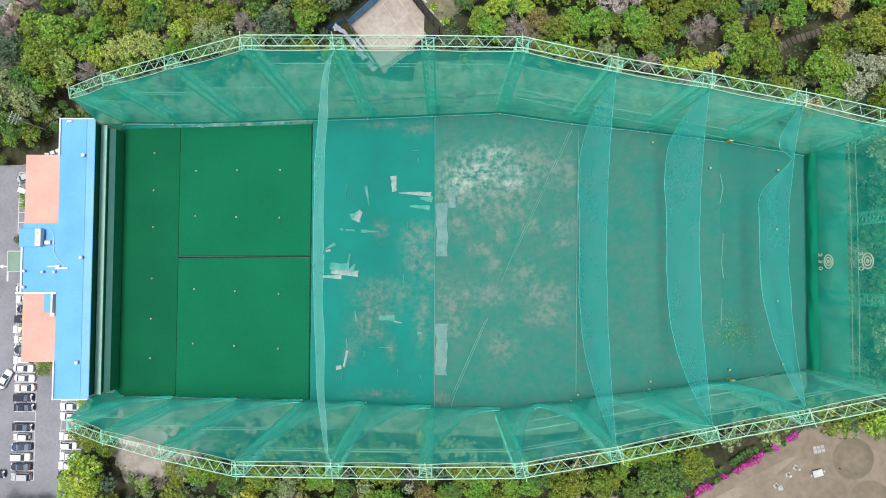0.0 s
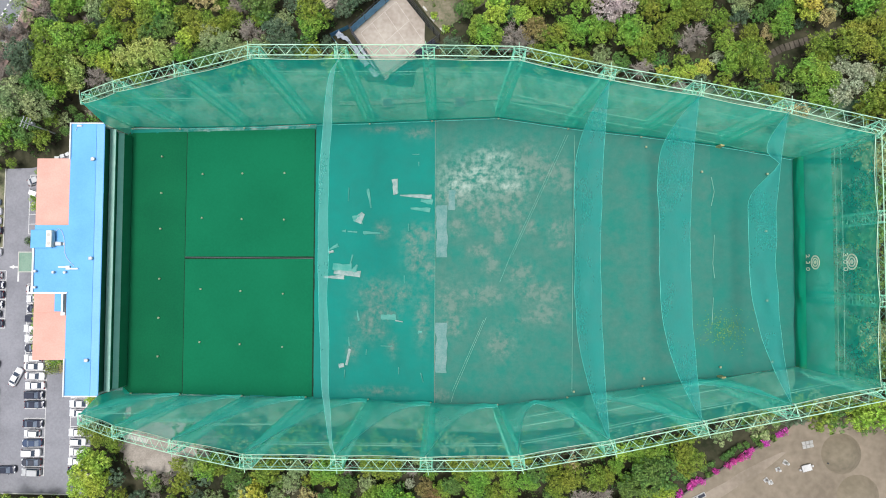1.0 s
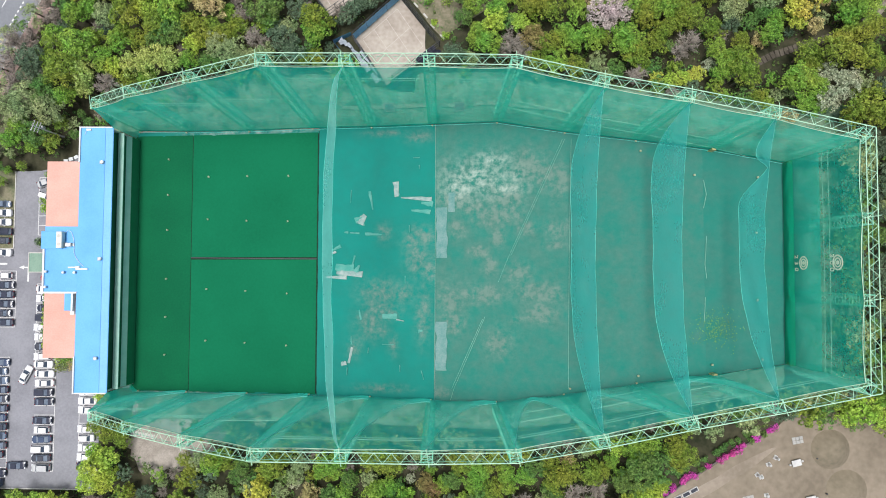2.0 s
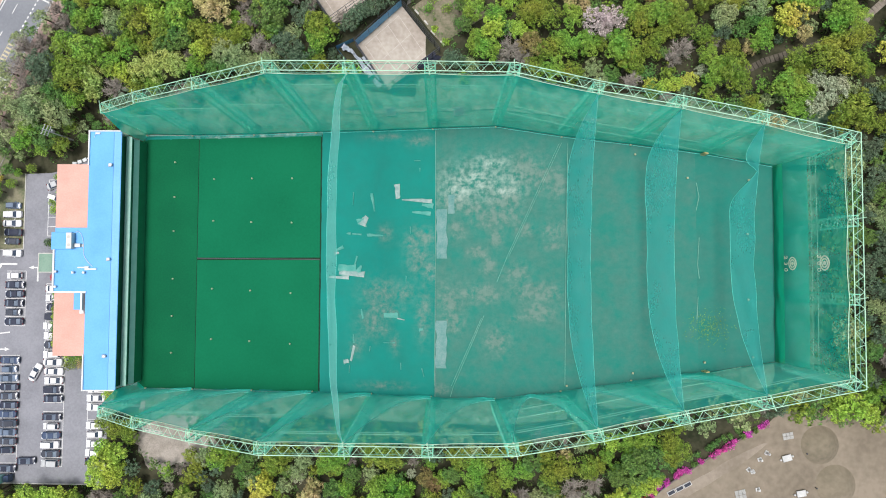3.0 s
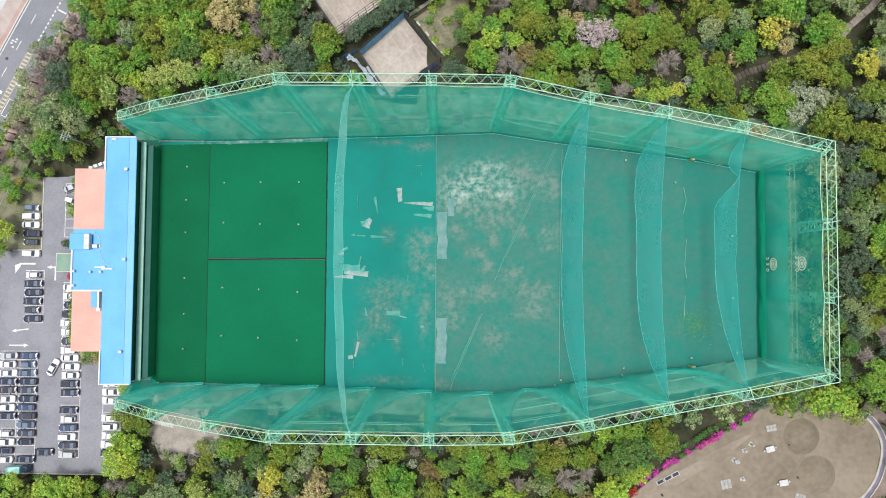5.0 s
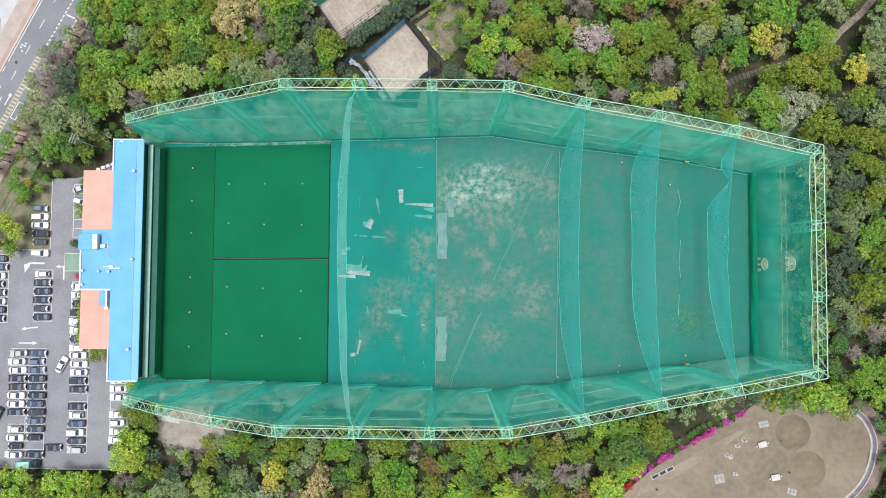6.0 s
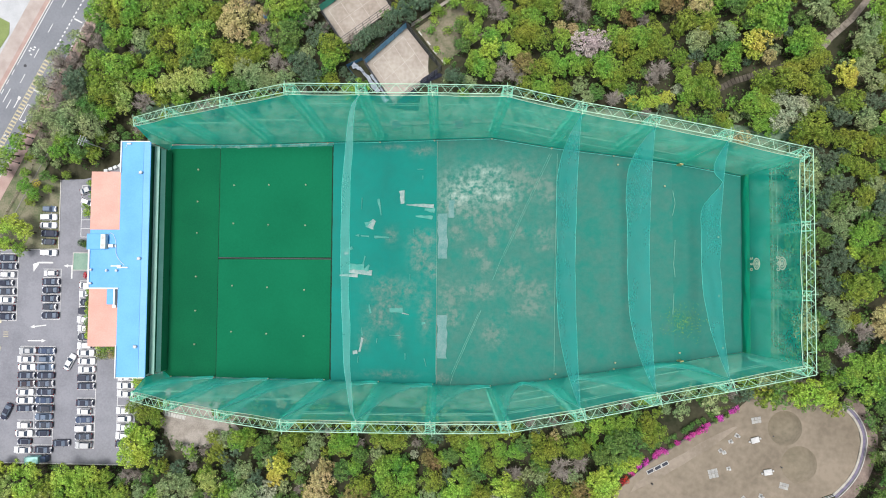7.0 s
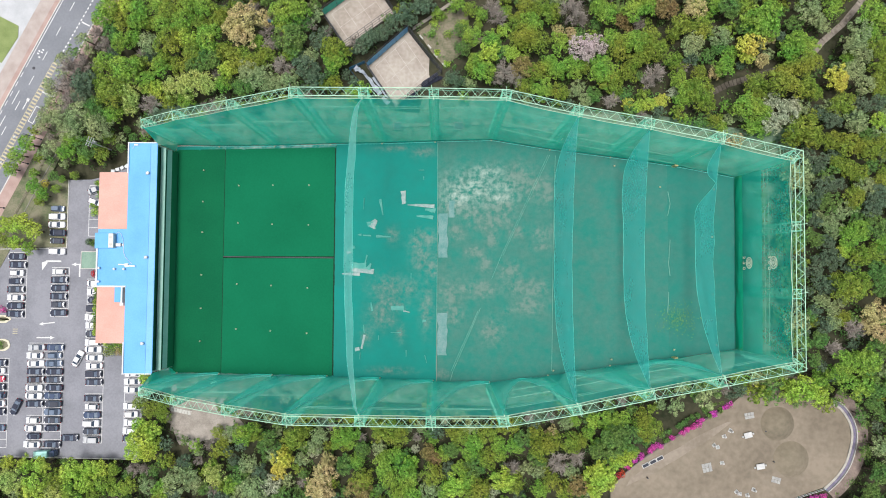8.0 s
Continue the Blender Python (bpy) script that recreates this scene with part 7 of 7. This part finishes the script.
# ---- fittings of the clubhouse ----
def roof_vent(x, y):
    ob = thing("roof_vent", "small white ball vent beside a grey box on the blue roof", "roof vent", "roof vents", pose(x, y, ROOF + 0.1))
    part("neck", Shape().lathe([(0.3, 0), (0.26, 0.15), (0.22, 0.4)], 14), M["steel_grey"], ob)
    part("cap", Shape().lathe([(0.22, 0.4), (0.36, 0.5), (0.42, 0.68), (0.32, 0.85), (0.1, 0.92)], 14), M["white"], ob, "white cap")
    part("motor_box", Shape().soft_box(-0.75, -0.4, -0.1, -0.1, 0.35, 0.32, 0.04), M["concrete"], ob, "grey motor box")
    part("flashing", Shape().soft_box(-0.45, -0.5, -0.1, 0.5, 0.5, 0.04, 0.02), M["steel_grey"], ob)


for x, y in ((-79.6, 27.0), (-79.5, 4.2), (-79.9, -18.9)):
    roof_vent(x, y)
unit = thing("air_conditioner", "long beige rooftop air-conditioning unit", "air conditioner", "", pose(-88.6, 8.6, ROOF + 0.35))
part("casing", Shape().soft_box(-0.62, -1.9, 0, 0.62, 1.9, 1.3, 0.06), material("beige_casing", (0.56, 0.55, 0.48), (0.66, 0.65, 0.58), 0.5, 0.6), unit)
part("grille", Shape().box(0.62, -1.6, 0.15, 0.66, 1.6, 1.15), M["steel_grey"], unit, "grey intake grille")
for y in (-1.0, 0.9):
    part("fan_guard", Shape().lathe([(0.4, 1.29), (0.42, 1.34), (0.1, 1.32)], 14, (0, y, 0)), M["concrete"], unit)
box = thing("cable_box", "grey metal equipment box beside the rooftop unit", "equipment box", "", pose(-86.9, 7.5, ROOF - 0.02))
part("casing", Shape().soft_box(-0.9, -0.45, 0, 0.5, 0.45, 0.7, 0.05), M["steel_grey"], box)
part("bracket", Shape().box(0.5, -0.3, 0, 1.0, 0.3, 0.12), M["steel_grey"], box)
mast = thing("sign_bracket", "white steel bracket lying across the blue roof", "bracket", "", pose(-84.8, 2.1, ROOF + 0.1))
part("beam", Shape().box(-2.2, -0.05, 0.2, 0.3, 0.25, 0.4), M["white"], mast)
part("beam", Shape().box(-0.3, -0.45, 0.2, 2.3, -0.12, 0.4), M["white"], mast)
part("foot", Shape().box(-0.6, -0.5, -0.1, 0.4, 0.4, 0.25), M["steel_grey"], mast)
for x, y in ((-88.1, 1.0), (-85.5, 1.0), (-92.2, 1.2), (-92.2, -2.4)):
    ob = thing("roof_lamp", "small round white lamp on the blue roof", "lamp", "roof lamps", pose(x, y, ROOF))
    part("stand", Shape().lathe([(0.2, 0), (0.16, 0.15), (0.06, 0.22), (0.06, 0.4)], 10), M["steel_grey"], ob)
    part("globe", Shape().lathe([(0.08, 0.38), (0.3, 0.48), (0.34, 0.64), (0.22, 0.8), (0.04, 0.85)], 12), M["white"], ob)
run = [(-88.2, 10.2), (-87.4, 11.0), (-86.6, 10.4), (-86.1, 9.0), (-85.9, 7.6), (-85.9, 5.6), (-85.4, 4.4), (-84.6, 3.4), (-83.6, 2.4)]
hose = Shape().pipe([(*p, ROOF + 0.16) for p in run], 0.045, 6)
tagged(part("roof_cable", hose, M["white"]), "loose white cable snaking over the blue roof", "cable")
run = [(-84.1, 33.6), (-83.7, 34.6), (-82.4, 34.9)]
wire = Shape().pipe([(*p, ROOF + 0.2) for p in run], 0.05, 5)
tagged(part("roof_cable", wire, M["white"]), "short white cable at the roof's corner", "cable")
tagged(part("roof_lamp", Shape().soft_box(-83.7, 34.5, ROOF + 0.05, -82.6, 34.95, ROOF + 0.4, 0.05), M["white"]), "white floodlight at the roof's corner", "lamp", "roof lamps")
# parapets of the second wing and the centre
for x0, y0, x1, y1 in ((-94.1, -3.9, -85.0, -3.5), (-86.2, -8.1, -85.8, -3.9), (-93.15, -3.5, -92.75, 6.7)):
    part("parapet", Shape().box(x0, y0, ROOF - 1.9, x1, y1, ROOF + 0.3), M["white"], house, "white parapet capping")
part("stair_head", Shape().soft_box(-88.9, -8.0, 6.0, -86.25, -3.95, 6.5, 0.05), M["roof_blue"], house, "small blue roof patch")
part("hatch", Shape().soft_box(-87.2, -8.9, 6.0, -86.2, -8.1, 6.9, 0.05), M["white"], house, "white roof hatch")
part("roof_step", Shape().box(-94.0, -8.45, 6.0, -88.9, -8.3, 6.12), M["roof_orange"], house)
# windows and doors on the car park side
pane = material("window_glass", (0.03, 0.05, 0.06), (0.06, 0.09, 0.1), 0.5, 0.08)
for x, rows in ((-94.03, [13.5 + 2.9 * k for k in range(5)]), (-93.83, [-17.5 + 2.9 * k for k in range(5)]), (-92.63, [0.0, 2.6])):
    for y in rows:
        for z in (-2.4, 0.8, 3.6):
            if z > 3 and x < -93:
                continue
            win = part("window", Shape().box(x - 0.02, y - 0.8, z, x + 0.03, y + 0.8, z + 1.5), M["white"], house)
            part("pane", Shape().box(x - 0.04, y - 0.7, z + 0.1, x - 0.01, y + 0.7, z + 1.4), pane, win, "dark glass pane")
# entrance canopy
canopy_sheet = material("green_canopy_sheet", (0.1, 0.2, 0.15), (0.17, 0.28, 0.21), 0.4, 0.4)
canopy = thing("entrance_canopy", "flat green glazed canopy over the entrance", "canopy", "", pose(-100.4, 3.5, YARD))
part("roof_panel", Shape().soft_box(-2.0, -2.4, 3.0, 6.9, 2.4, 3.12, 0.03), canopy_sheet, canopy)
for x0, y0, x1, y1 in ((-2.1, -2.5, 7.0, -2.3), (-2.1, 2.3, 7.0, 2.5), (-2.1, -2.3, -1.9, 2.3)):
    part("edge_beam", Shape().box(x0, y0, 2.9, x1, y1, 3.2), M["concrete"], canopy)
for x, y in ((-1.9, -2.3), (-1.9, 2.3)):
    part("post", Shape().tube((x, y, 0), (x, y, 3.0), 0.09, n=8), M["dark"], canopy)
SHRUBS = [(-100.6, 19.2, 1.0, "fresh", 1.6), (-100.4, 17.4, 1.1, "bright", 1.6), (-101.6, 8.8, 1.0, "pine", 1.8), (-100.4, 8.4, 1.0, "deep", 1.8), (-99.9, -0.4, 0.9, "red", 1.0), (-98.8, 0.4, 0.8, "azalea", 1.0),
          (-126.0, -10.6, 1.1, "azalea", 1.0), (-126.6, -21.0, 1.2, "fresh", 1.0)]
SHRUBS += [(-97.9, -4.6 - 1.75 * k, 0.95, ("fresh", "bright", "olive", "deep")[k * 3 % 4], 4.2) for k in range(8)]
SHRUBS += [(-95.6 + 1.6 * (k % 4), -20.8 - 1.6 * (k // 4), 1.25, ("bright", "fresh", "fresh", "olive", "olive", "grey", "tan", "olive")[k], 1.3) for k in range(8)]
SHRUBS += [(-99.4, 25.6, 1.0, "fresh", 1.4), (-99.2, 22.6, 0.9, "fresh", 1.4)]
for k, (x, y, r, kind, tall) in enumerate(SHRUBS):
    words = {"azalea": "clipped magenta-flowered shrub by the building", "red": "dark red-leaved shrub by the entrance"}.get(kind, "green shrub planted beside the building")
    bush("shrub", words, LEAF[kind], x, y, YARD + 0.1, r * 1.2, 300 + k, "shrubs", tall)
for k in range(4):
    x, y = -97.0 + 1.3 * k, 29.4 + 0.5 * k
    ob = thing("storage_crate", "pale storage crate standing behind the building", "crate", "crates", pose(x + 1.5, y, land(x, y) + 0.3, 0, 0, 15 * k))
    part("crate_body", Shape().soft_box(-0.5, -0.4, -0.4, 0.5, 0.4, 0.7, 0.04), M["white"], ob)
    part("lid", Shape().soft_box(-0.54, -0.44, 0.7, 0.54, 0.44, 0.78, 0.02), M["steel_grey"], ob)

# ---- marks and fittings of the range ----
cream = material("cream_marker", (0.26, 0.3, 0.18), (0.38, 0.4, 0.27), 1.0, 0.7)


def floor_marker(x, y):
    ob = thing("tee_marker", "small cream marker post set in the green turf", "marker", "turf markers", pose(x, y, field_height(x) + 0.15))
    part("disc", Shape().lathe([(0.18, -0.05), (0.18, 0.1), (0.14, 0.14)], 12), cream, ob)
    part("pin", Shape().tube((0, 0, 0.1), (0, 0, 0.75), 0.05, n=6), cream, ob)
    part("flag", Shape().box(-0.14, -0.2, 0.5, 0.14, 0.2, 0.58), cream, ob)


for x, ys in ((-68.5, (29.5, 20.5, 11.7, -0.5, -10.0, -19.3)), (-58.0, (25.0, 14.3, -3.0, -15.7)), (-48.0, (25.0, 13.9, -3.4, -16.1)), (-37.5, (24.9, 13.7, -4.0, -16.6))):
    for y in ys:
        floor_marker(x, y)
# dark seams between the carpets
for x0, x1, lo, hi in ((-62.9, -61.7, -28.3, 36.0), (-31.0, -29.85, -28.3, 36.0), (-62.1, -30.4, 4.0, 5.2)):
    structure("carpet_seam", strip_of_field(x0, x1, 0.09, lo, hi), M["seam"], "dark gap between turf carpets")
pipe_seam = Shape().pipe([(-62.2 + 2 * k, 4.75 - 0.02 * k, field_height(-62.2 + 2 * k) + 0.24) for k in range(17)], 0.14, 6)
tagged(part("drain_pipe", pipe_seam, M["dark"]), "dark pipe lying along the carpets' seam", "pipe", "field pipes")


def field_rope(points, r, mat, words, lift=0.2):
    run = []
    for (x0, y0), (x1, y1) in zip(points, points[1:]):
        n = max(1, round(math.hypot(x1 - x0, y1 - y0) / 3))
        run += [(x0 + (x1 - x0) * k / n, y0 + (y1 - y0) * k / n) for k in range(n)]
    run.append(points[-1])
    s = Shape().pipe([(x, y, field_height(x) + lift) for x, y in run], r)
    tagged(part("field_rope", s, mat), words, "rope", "field ropes")


rope_pale = material("pale_rope", (0.09, 0.3, 0.24), (0.2, 0.38, 0.31), 0.6, 0.8)
field_rope([(-1.3, 35.9), (-1.2, 12.0), (-1.4, -26.2)], 0.05, rope_pale, "pale seam rope where two ground nets meet")
field_rope([(29.6, 31.4), (29.0, 5.0), (28.6, -24.8)], 0.055, rope_pale, "pale yellow-green rope across the field")
field_rope([(28.2, 31.5), (16.2, 5.0)], 0.035, rope_pale, "pale rope pair running slantwise over the field")
field_rope([(27.7, 31.5), (15.8, 5.0), (13.4, -1.0)], 0.035, rope_pale, "pale rope pair running slantwise over the field")
field_rope([(10.4, -9.0), (3.2, -25.9), (2.4, -28.6)], 0.05, rope_pale, "pale rope pair running slantwise over the field")
field_rope([(9.8, -9.6), (2.7, -25.9)], 0.05, rope_pale, "pale rope pair running slantwise over the field")
field_rope([(56.5, 21.1), (57.0, 18.0), (56.4, 15.0)], 0.08, rope_pale, "short pale rope ends on the far field")
field_rope([(56.9, 9.0), (56.5, 3.0), (56.8, 0.0)], 0.08, rope_pale, "short pale rope ends on the far field")
field_rope([(56.5, -4.0), (56.2, -9.0)], 0.08, rope_pale, "short pale rope ends on the far field")
# torn scraps of cloth on the ground net
scrap = material("torn_cloth", (0.035, 0.25, 0.21), (0.1, 0.31, 0.265), 0.7, 0.9, 0.4)
pale_scrap = material("pale_torn_cloth", (0.13, 0.25, 0.235), (0.33, 0.39, 0.375), 0.9, 0.9, 0.4)


def torn_strip(x, y, l, w0, w1, turn, mat, seed):
    """A torn, creased strip of cloth, of one width at its start and another at its end."""
    r = random.Random(seed)
    jag = [(r.uniform(-0.16, 0.16), r.uniform(-0.16, 0.16)) for _ in range(7)]

    def place(u, v):
        w = w0 + (w1 - w0) * u
        k = round(u * 6)
        px, py = (u - 0.5) * l + jag[k][0] * (v - 0.5) * w, (v - 0.5) * w * (1 + jag[k][1]) + jag[k][1] * 0.4 * w
        wx = x + px * math.cos(radians(turn)) - py * math.sin(radians(turn))
        return (px, py, field_height(wx) - field_height(x) + 0.12 * (1 - abs(2 * v - 1)) + 0.08 * r.random())
    ob = thing("torn_scrap", "torn pale scrap of netting on the field", "scrap", "torn scraps", pose(x, y, field_height(x) + 0.26, 0, 0, turn))
    part("sheet", Shape().grid(6, 4, place), mat, ob)
    if w0 > 0.6:
        part("flap", Shape().add([place(0, 0), place(0.34, 0), (-0.38 * l, -0.75 * w0, 0.3 + field_height(x - 0.4 * l) - field_height(x))], [(0, 1, 2)]), scrap, ob, "turned-up flap")


for k, (x, y, l, w0, w1, turn, pale) in enumerate((
    (-10.7, 21.2, 3.6, 1.1, 1.4, 92, 1), (-5.8, 18.9, 7.4, 0.3, 1.1, -4, 1), (-3.2, 17.6, 2.8, 1.2, 0.5, 170, 0), (-19.0, 14.0, 2.6, 1.9, 1.2, 60, 1), (-19.9, 14.2, 1.9, 1.5, 0.3, 20, 0), (-16.8, 18.6, 4.6, 0.3, 0.7, 100, 0), (-16.2, 10.4, 4.1, 0.7, 0.3, -3, 0),
    (-22.9, 10.9, 1.0, 0.2, 0.7, 0, 0), (-20.8, 10.7, 2.3, 0.3, 0.4, -4, 0), (-25.4, 7.0, 2.6, 0.2, 1.0, 28, 0), (-25.9, 6.0, 1.2, 0.7, 0.5, 10, 1), (-25.2, 0.0, 5.0, 0.3, 1.1, 0, 1),
)):
    torn_strip(x, y, l, w0, w1, turn, (scrap, pale_scrap)[pale], 200 + k)
for k, (x, y, l, w0, w1, turn, pale) in enumerate((
    (-22.0, 0.9, 6.4, 0.9, 1.3, -5, 1), (-23.2, 2.3, 4.5, 1.3, 1.8, -4, 0), (-20.1, 2.1, 1.9, 1.4, 0.4, 60, 0), (-21.0, 4.2, 2.2, 0.3, 0.4, 75, 0), (-12.1, -9.3, 3.6, 0.9, 1.3, 0, 0), (-9.6, -10.2, 1.9, 0.4, 0.2, -12, 1), (-23.2, -20.7, 1.3, 1.0, 0.9, 8, 1),
    (-21.6, -18.7, 3.9, 0.5, 0.6, 78, 1), (-21.4, -15.1, 2.1, 0.5, 0.2, 95, 0), (-19.3, -9.0, 2.4, 0.6, 0.3, 100, 0), (-4.7, -12.6, 1.0, 0.7, 0.5, 0, 0), (-12.5, -16.0, 2.8, 0.2, 0.3, 0, 0), (-4.7, 15.8, 4.6, 0.4, 1.1, -6, 0),
)):
    torn_strip(x, y, l, w0, w1, turn, (scrap, pale_scrap)[pale], 230 + k)
for k, (x, y, l, turn) in enumerate(((-5.1, 26.4, 1.0, 90), (-5.8, 28.7, 1.6, 0), (-21.8, 19.6, 3.2, 88), (-7.4, 11.6, 1.7, 92), (-8.4, -0.5, 1.8, 90), (-17.3, -17.5, 1.4, 84), (-9.6, -21.6, 1.7, 92), (-4.2, -23.0, 2.2, 105), (-22.4, -22.6, 1.9, 88))):
    torn_strip(x, y, l, 0.16, 0.24, turn, scrap, 260 + k)


# long strips of grey-blue cloth laid along the nets' seam
def cloth_strip(x, y, w, l, seed):
    def place(u, v):
        px = (v - 0.5) * w * (1 + 0.22 * noise.noise((u * 5, seed, 0))) + 0.35 * noise.noise((u * 4, seed + 3, 1.0))
        return (px, (u - 0.5) * l, field_height(x + px) - field_height(x) + 0.1 * abs(noise.noise((px * 2, u * l, seed))))
    ob = thing("cloth_strip", "long faded grey-blue cloth strip lying on the field", "cloth", "cloth strips", pose(x, y, field_height(x) + 0.27))
    part("sheet", Shape().grid(22, 4, place), M["cloth"], ob)


cloth_strip(0.3, 10.6, 2.5, 12.0, 2.0)
cloth_strip(2.6, 17.8, 1.5, 4.6, 5.0)
cloth_strip(0.2, -16.1, 2.6, 11.4, 8.0)


weeds = Shape()
g = random.Random(31)
for _ in range(420):
    x, y = 58.5 + g.gauss(0, 2.0), -10.5 + g.gauss(0, 1.8)
    leaf(weeds, Vector((x, y, field_height(x) + 0.25)), Vector((0, 0, 1)), 0.11, g)
tagged(part("weeds", weeds, LEAF["fresh"]), "green weeds growing through the ground net", "weeds", "", "stuff")


def text_mesh(words, size, mat):
    """Built-in lettering turned into a mesh."""
    curve = bpy.data.curves.new("lettering", "FONT")
    curve.body, curve.size, curve.align_x, curve.align_y, curve.extrude = words, size, "CENTER", "CENTER", 0.02
    ob = new("lettering", curve)
    me = bpy.data.meshes.new_from_object(ob)
    bpy.data.objects.remove(ob)
    me.materials.clear()
    me.materials.append(mat)
    return me


sign_paint = material("cream_sign", (0.66, 0.68, 0.5), (0.78, 0.8, 0.64), 1.0, 0.8)
for words, y, z, size, drop in (("230", 3.1, 31.4, 1.36, 2.35), ("300", 3.0, 41.4, 1.42, 1.65)):
    ob = thing("range_target", f"cream ringed target marked {words} hung on the end net", "target", "range targets", Matrix.Translation((71.1, y, z)) @ Matrix(((0, 0, 1, 0), (-1, 0, 0, 0), (0, -1, 0, 0), (0, 0, 0, 1))) @ pose(0, 0, 0, 0, 180, 180))
    for r0, r1 in ((0.8, 1.0), (0.46, 0.64), (0.0, 0.28)):
        s = Shape()
        ring = [(r * size * math.cos(2 * math.pi * k / 32), r * size * math.sin(2 * math.pi * k / 32), h) for r, h in ((max(r0, 0.01), 0), (r1, 0), (r1, 0.04), (max(r0, 0.01), 0.04)) for k in range(32)]
        s.add(ring, [(32 * a + k, 32 * a + (k + 1) % 32, 32 * ((a + 1) % 4) + (k + 1) % 32, 32 * ((a + 1) % 4) + k) for a in range(4) for k in range(32)])
        part("ring", s, sign_paint, ob)
    for k, digit in enumerate(words):
        part("numeral", text_mesh(digit, 1.55, sign_paint), None, ob).matrix_basis = pose(1.25 * (k - 1), -drop, 0)

# lamps and yellow pads at the feet of the towers
pad_yellow = material("yellow_pad", (0.5, 0.4, 0.16), (0.6, 0.5, 0.25), 0.8, 0.7)
for i, p in enumerate(PERIMETER):
    w = WAYS[i].normalized()
    x, y = p[0] - w.x * 0.45, p[1] - w.y * 0.45
    if i in (9, 10, 13, 14):
        ob = thing("tower_pad", "tall yellow pad strapped to a tower's foot", "pad", "tower pads", pose(x, y, field_height(p[0]), 0, 0, math.degrees(math.atan2(w.y, w.x))))
        part("pad", Shape().soft_box(-0.14, -0.42, 0, 0.14, 0.42, 2.3, 0.05), pad_yellow, ob)
        part("strap", Shape().box(-0.16, -0.44, 1.1, 0.16, 0.44, 1.2), M["dark"], ob)
    else:
        ob = thing("foot_lamp", "small pale floodlight at the foot of a tower", "lamp", "foot lamps", pose(x, y, field_height(p[0]) + 0.1, 0, 0, math.degrees(math.atan2(w.y, w.x))))
        part("stand", Shape().tube((0, 0, -0.2), (0, 0, 0.7), 0.06, n=6), M["steel_grey"], ob)
        part("head", Shape().soft_box(-0.15, -0.19, 0.6, 0.15, 0.19, 0.85, 0.05), cream, ob)
for x, y in ((54.6, 22.2), (66.8, 21.3), (66.3, 9.6), (66.2, -4.5), (66.9, -16.8), (57.4, -18.2), (43.0, -21.2), (44.0, 28.0), (28.9, -24.6)):
    ob = thing("floor_lamp", "small yellowish lamp standing on the far field", "lamp", "field lamps", pose(x, y, field_height(x) + 0.1))
    part("stand", Shape().tube((0, 0, -0.2), (0, 0, 0.5), 0.06, n=6), M["steel_grey"], ob)
    part("head", Shape().soft_box(-0.2, -0.2, 0.45, 0.2, 0.2, 0.75, 0.05), cream, ob)

# shrubs on the trodden clearing by the courts
for k, (x, y, r, kind) in enumerate(((-3.0, 66.0, 1.5, "fresh"), (-2.4, 68.4, 1.3, "bright"), (1.4, 65.8, 1.4, "fresh"), (0.1, 70.6, 1.2, "fresh"), (-1.4, 60.5, 0.8, "bright"), (1.2, 57.2, 0.9, "bright"), (4.0, 62.0, 1.6, "deep"),
                                     (4.6, 68.0, 1.5, "fresh"), (6.6, 64.6, 1.4, "olive"), (2.6, 72.6, 1.4, "fresh"), (3.0, 54.0, 1.6, "pine"), (5.0, 52.2, 1.7, "deep"), (1.4, 52.0, 1.4, "grey"))):
    bush("shrub", "green shrub growing on the trodden clearing", LEAF[kind], x, y, land(x, y) + 0.2, r * 1.15, 400 + k, "clearing shrubs", 1.3)
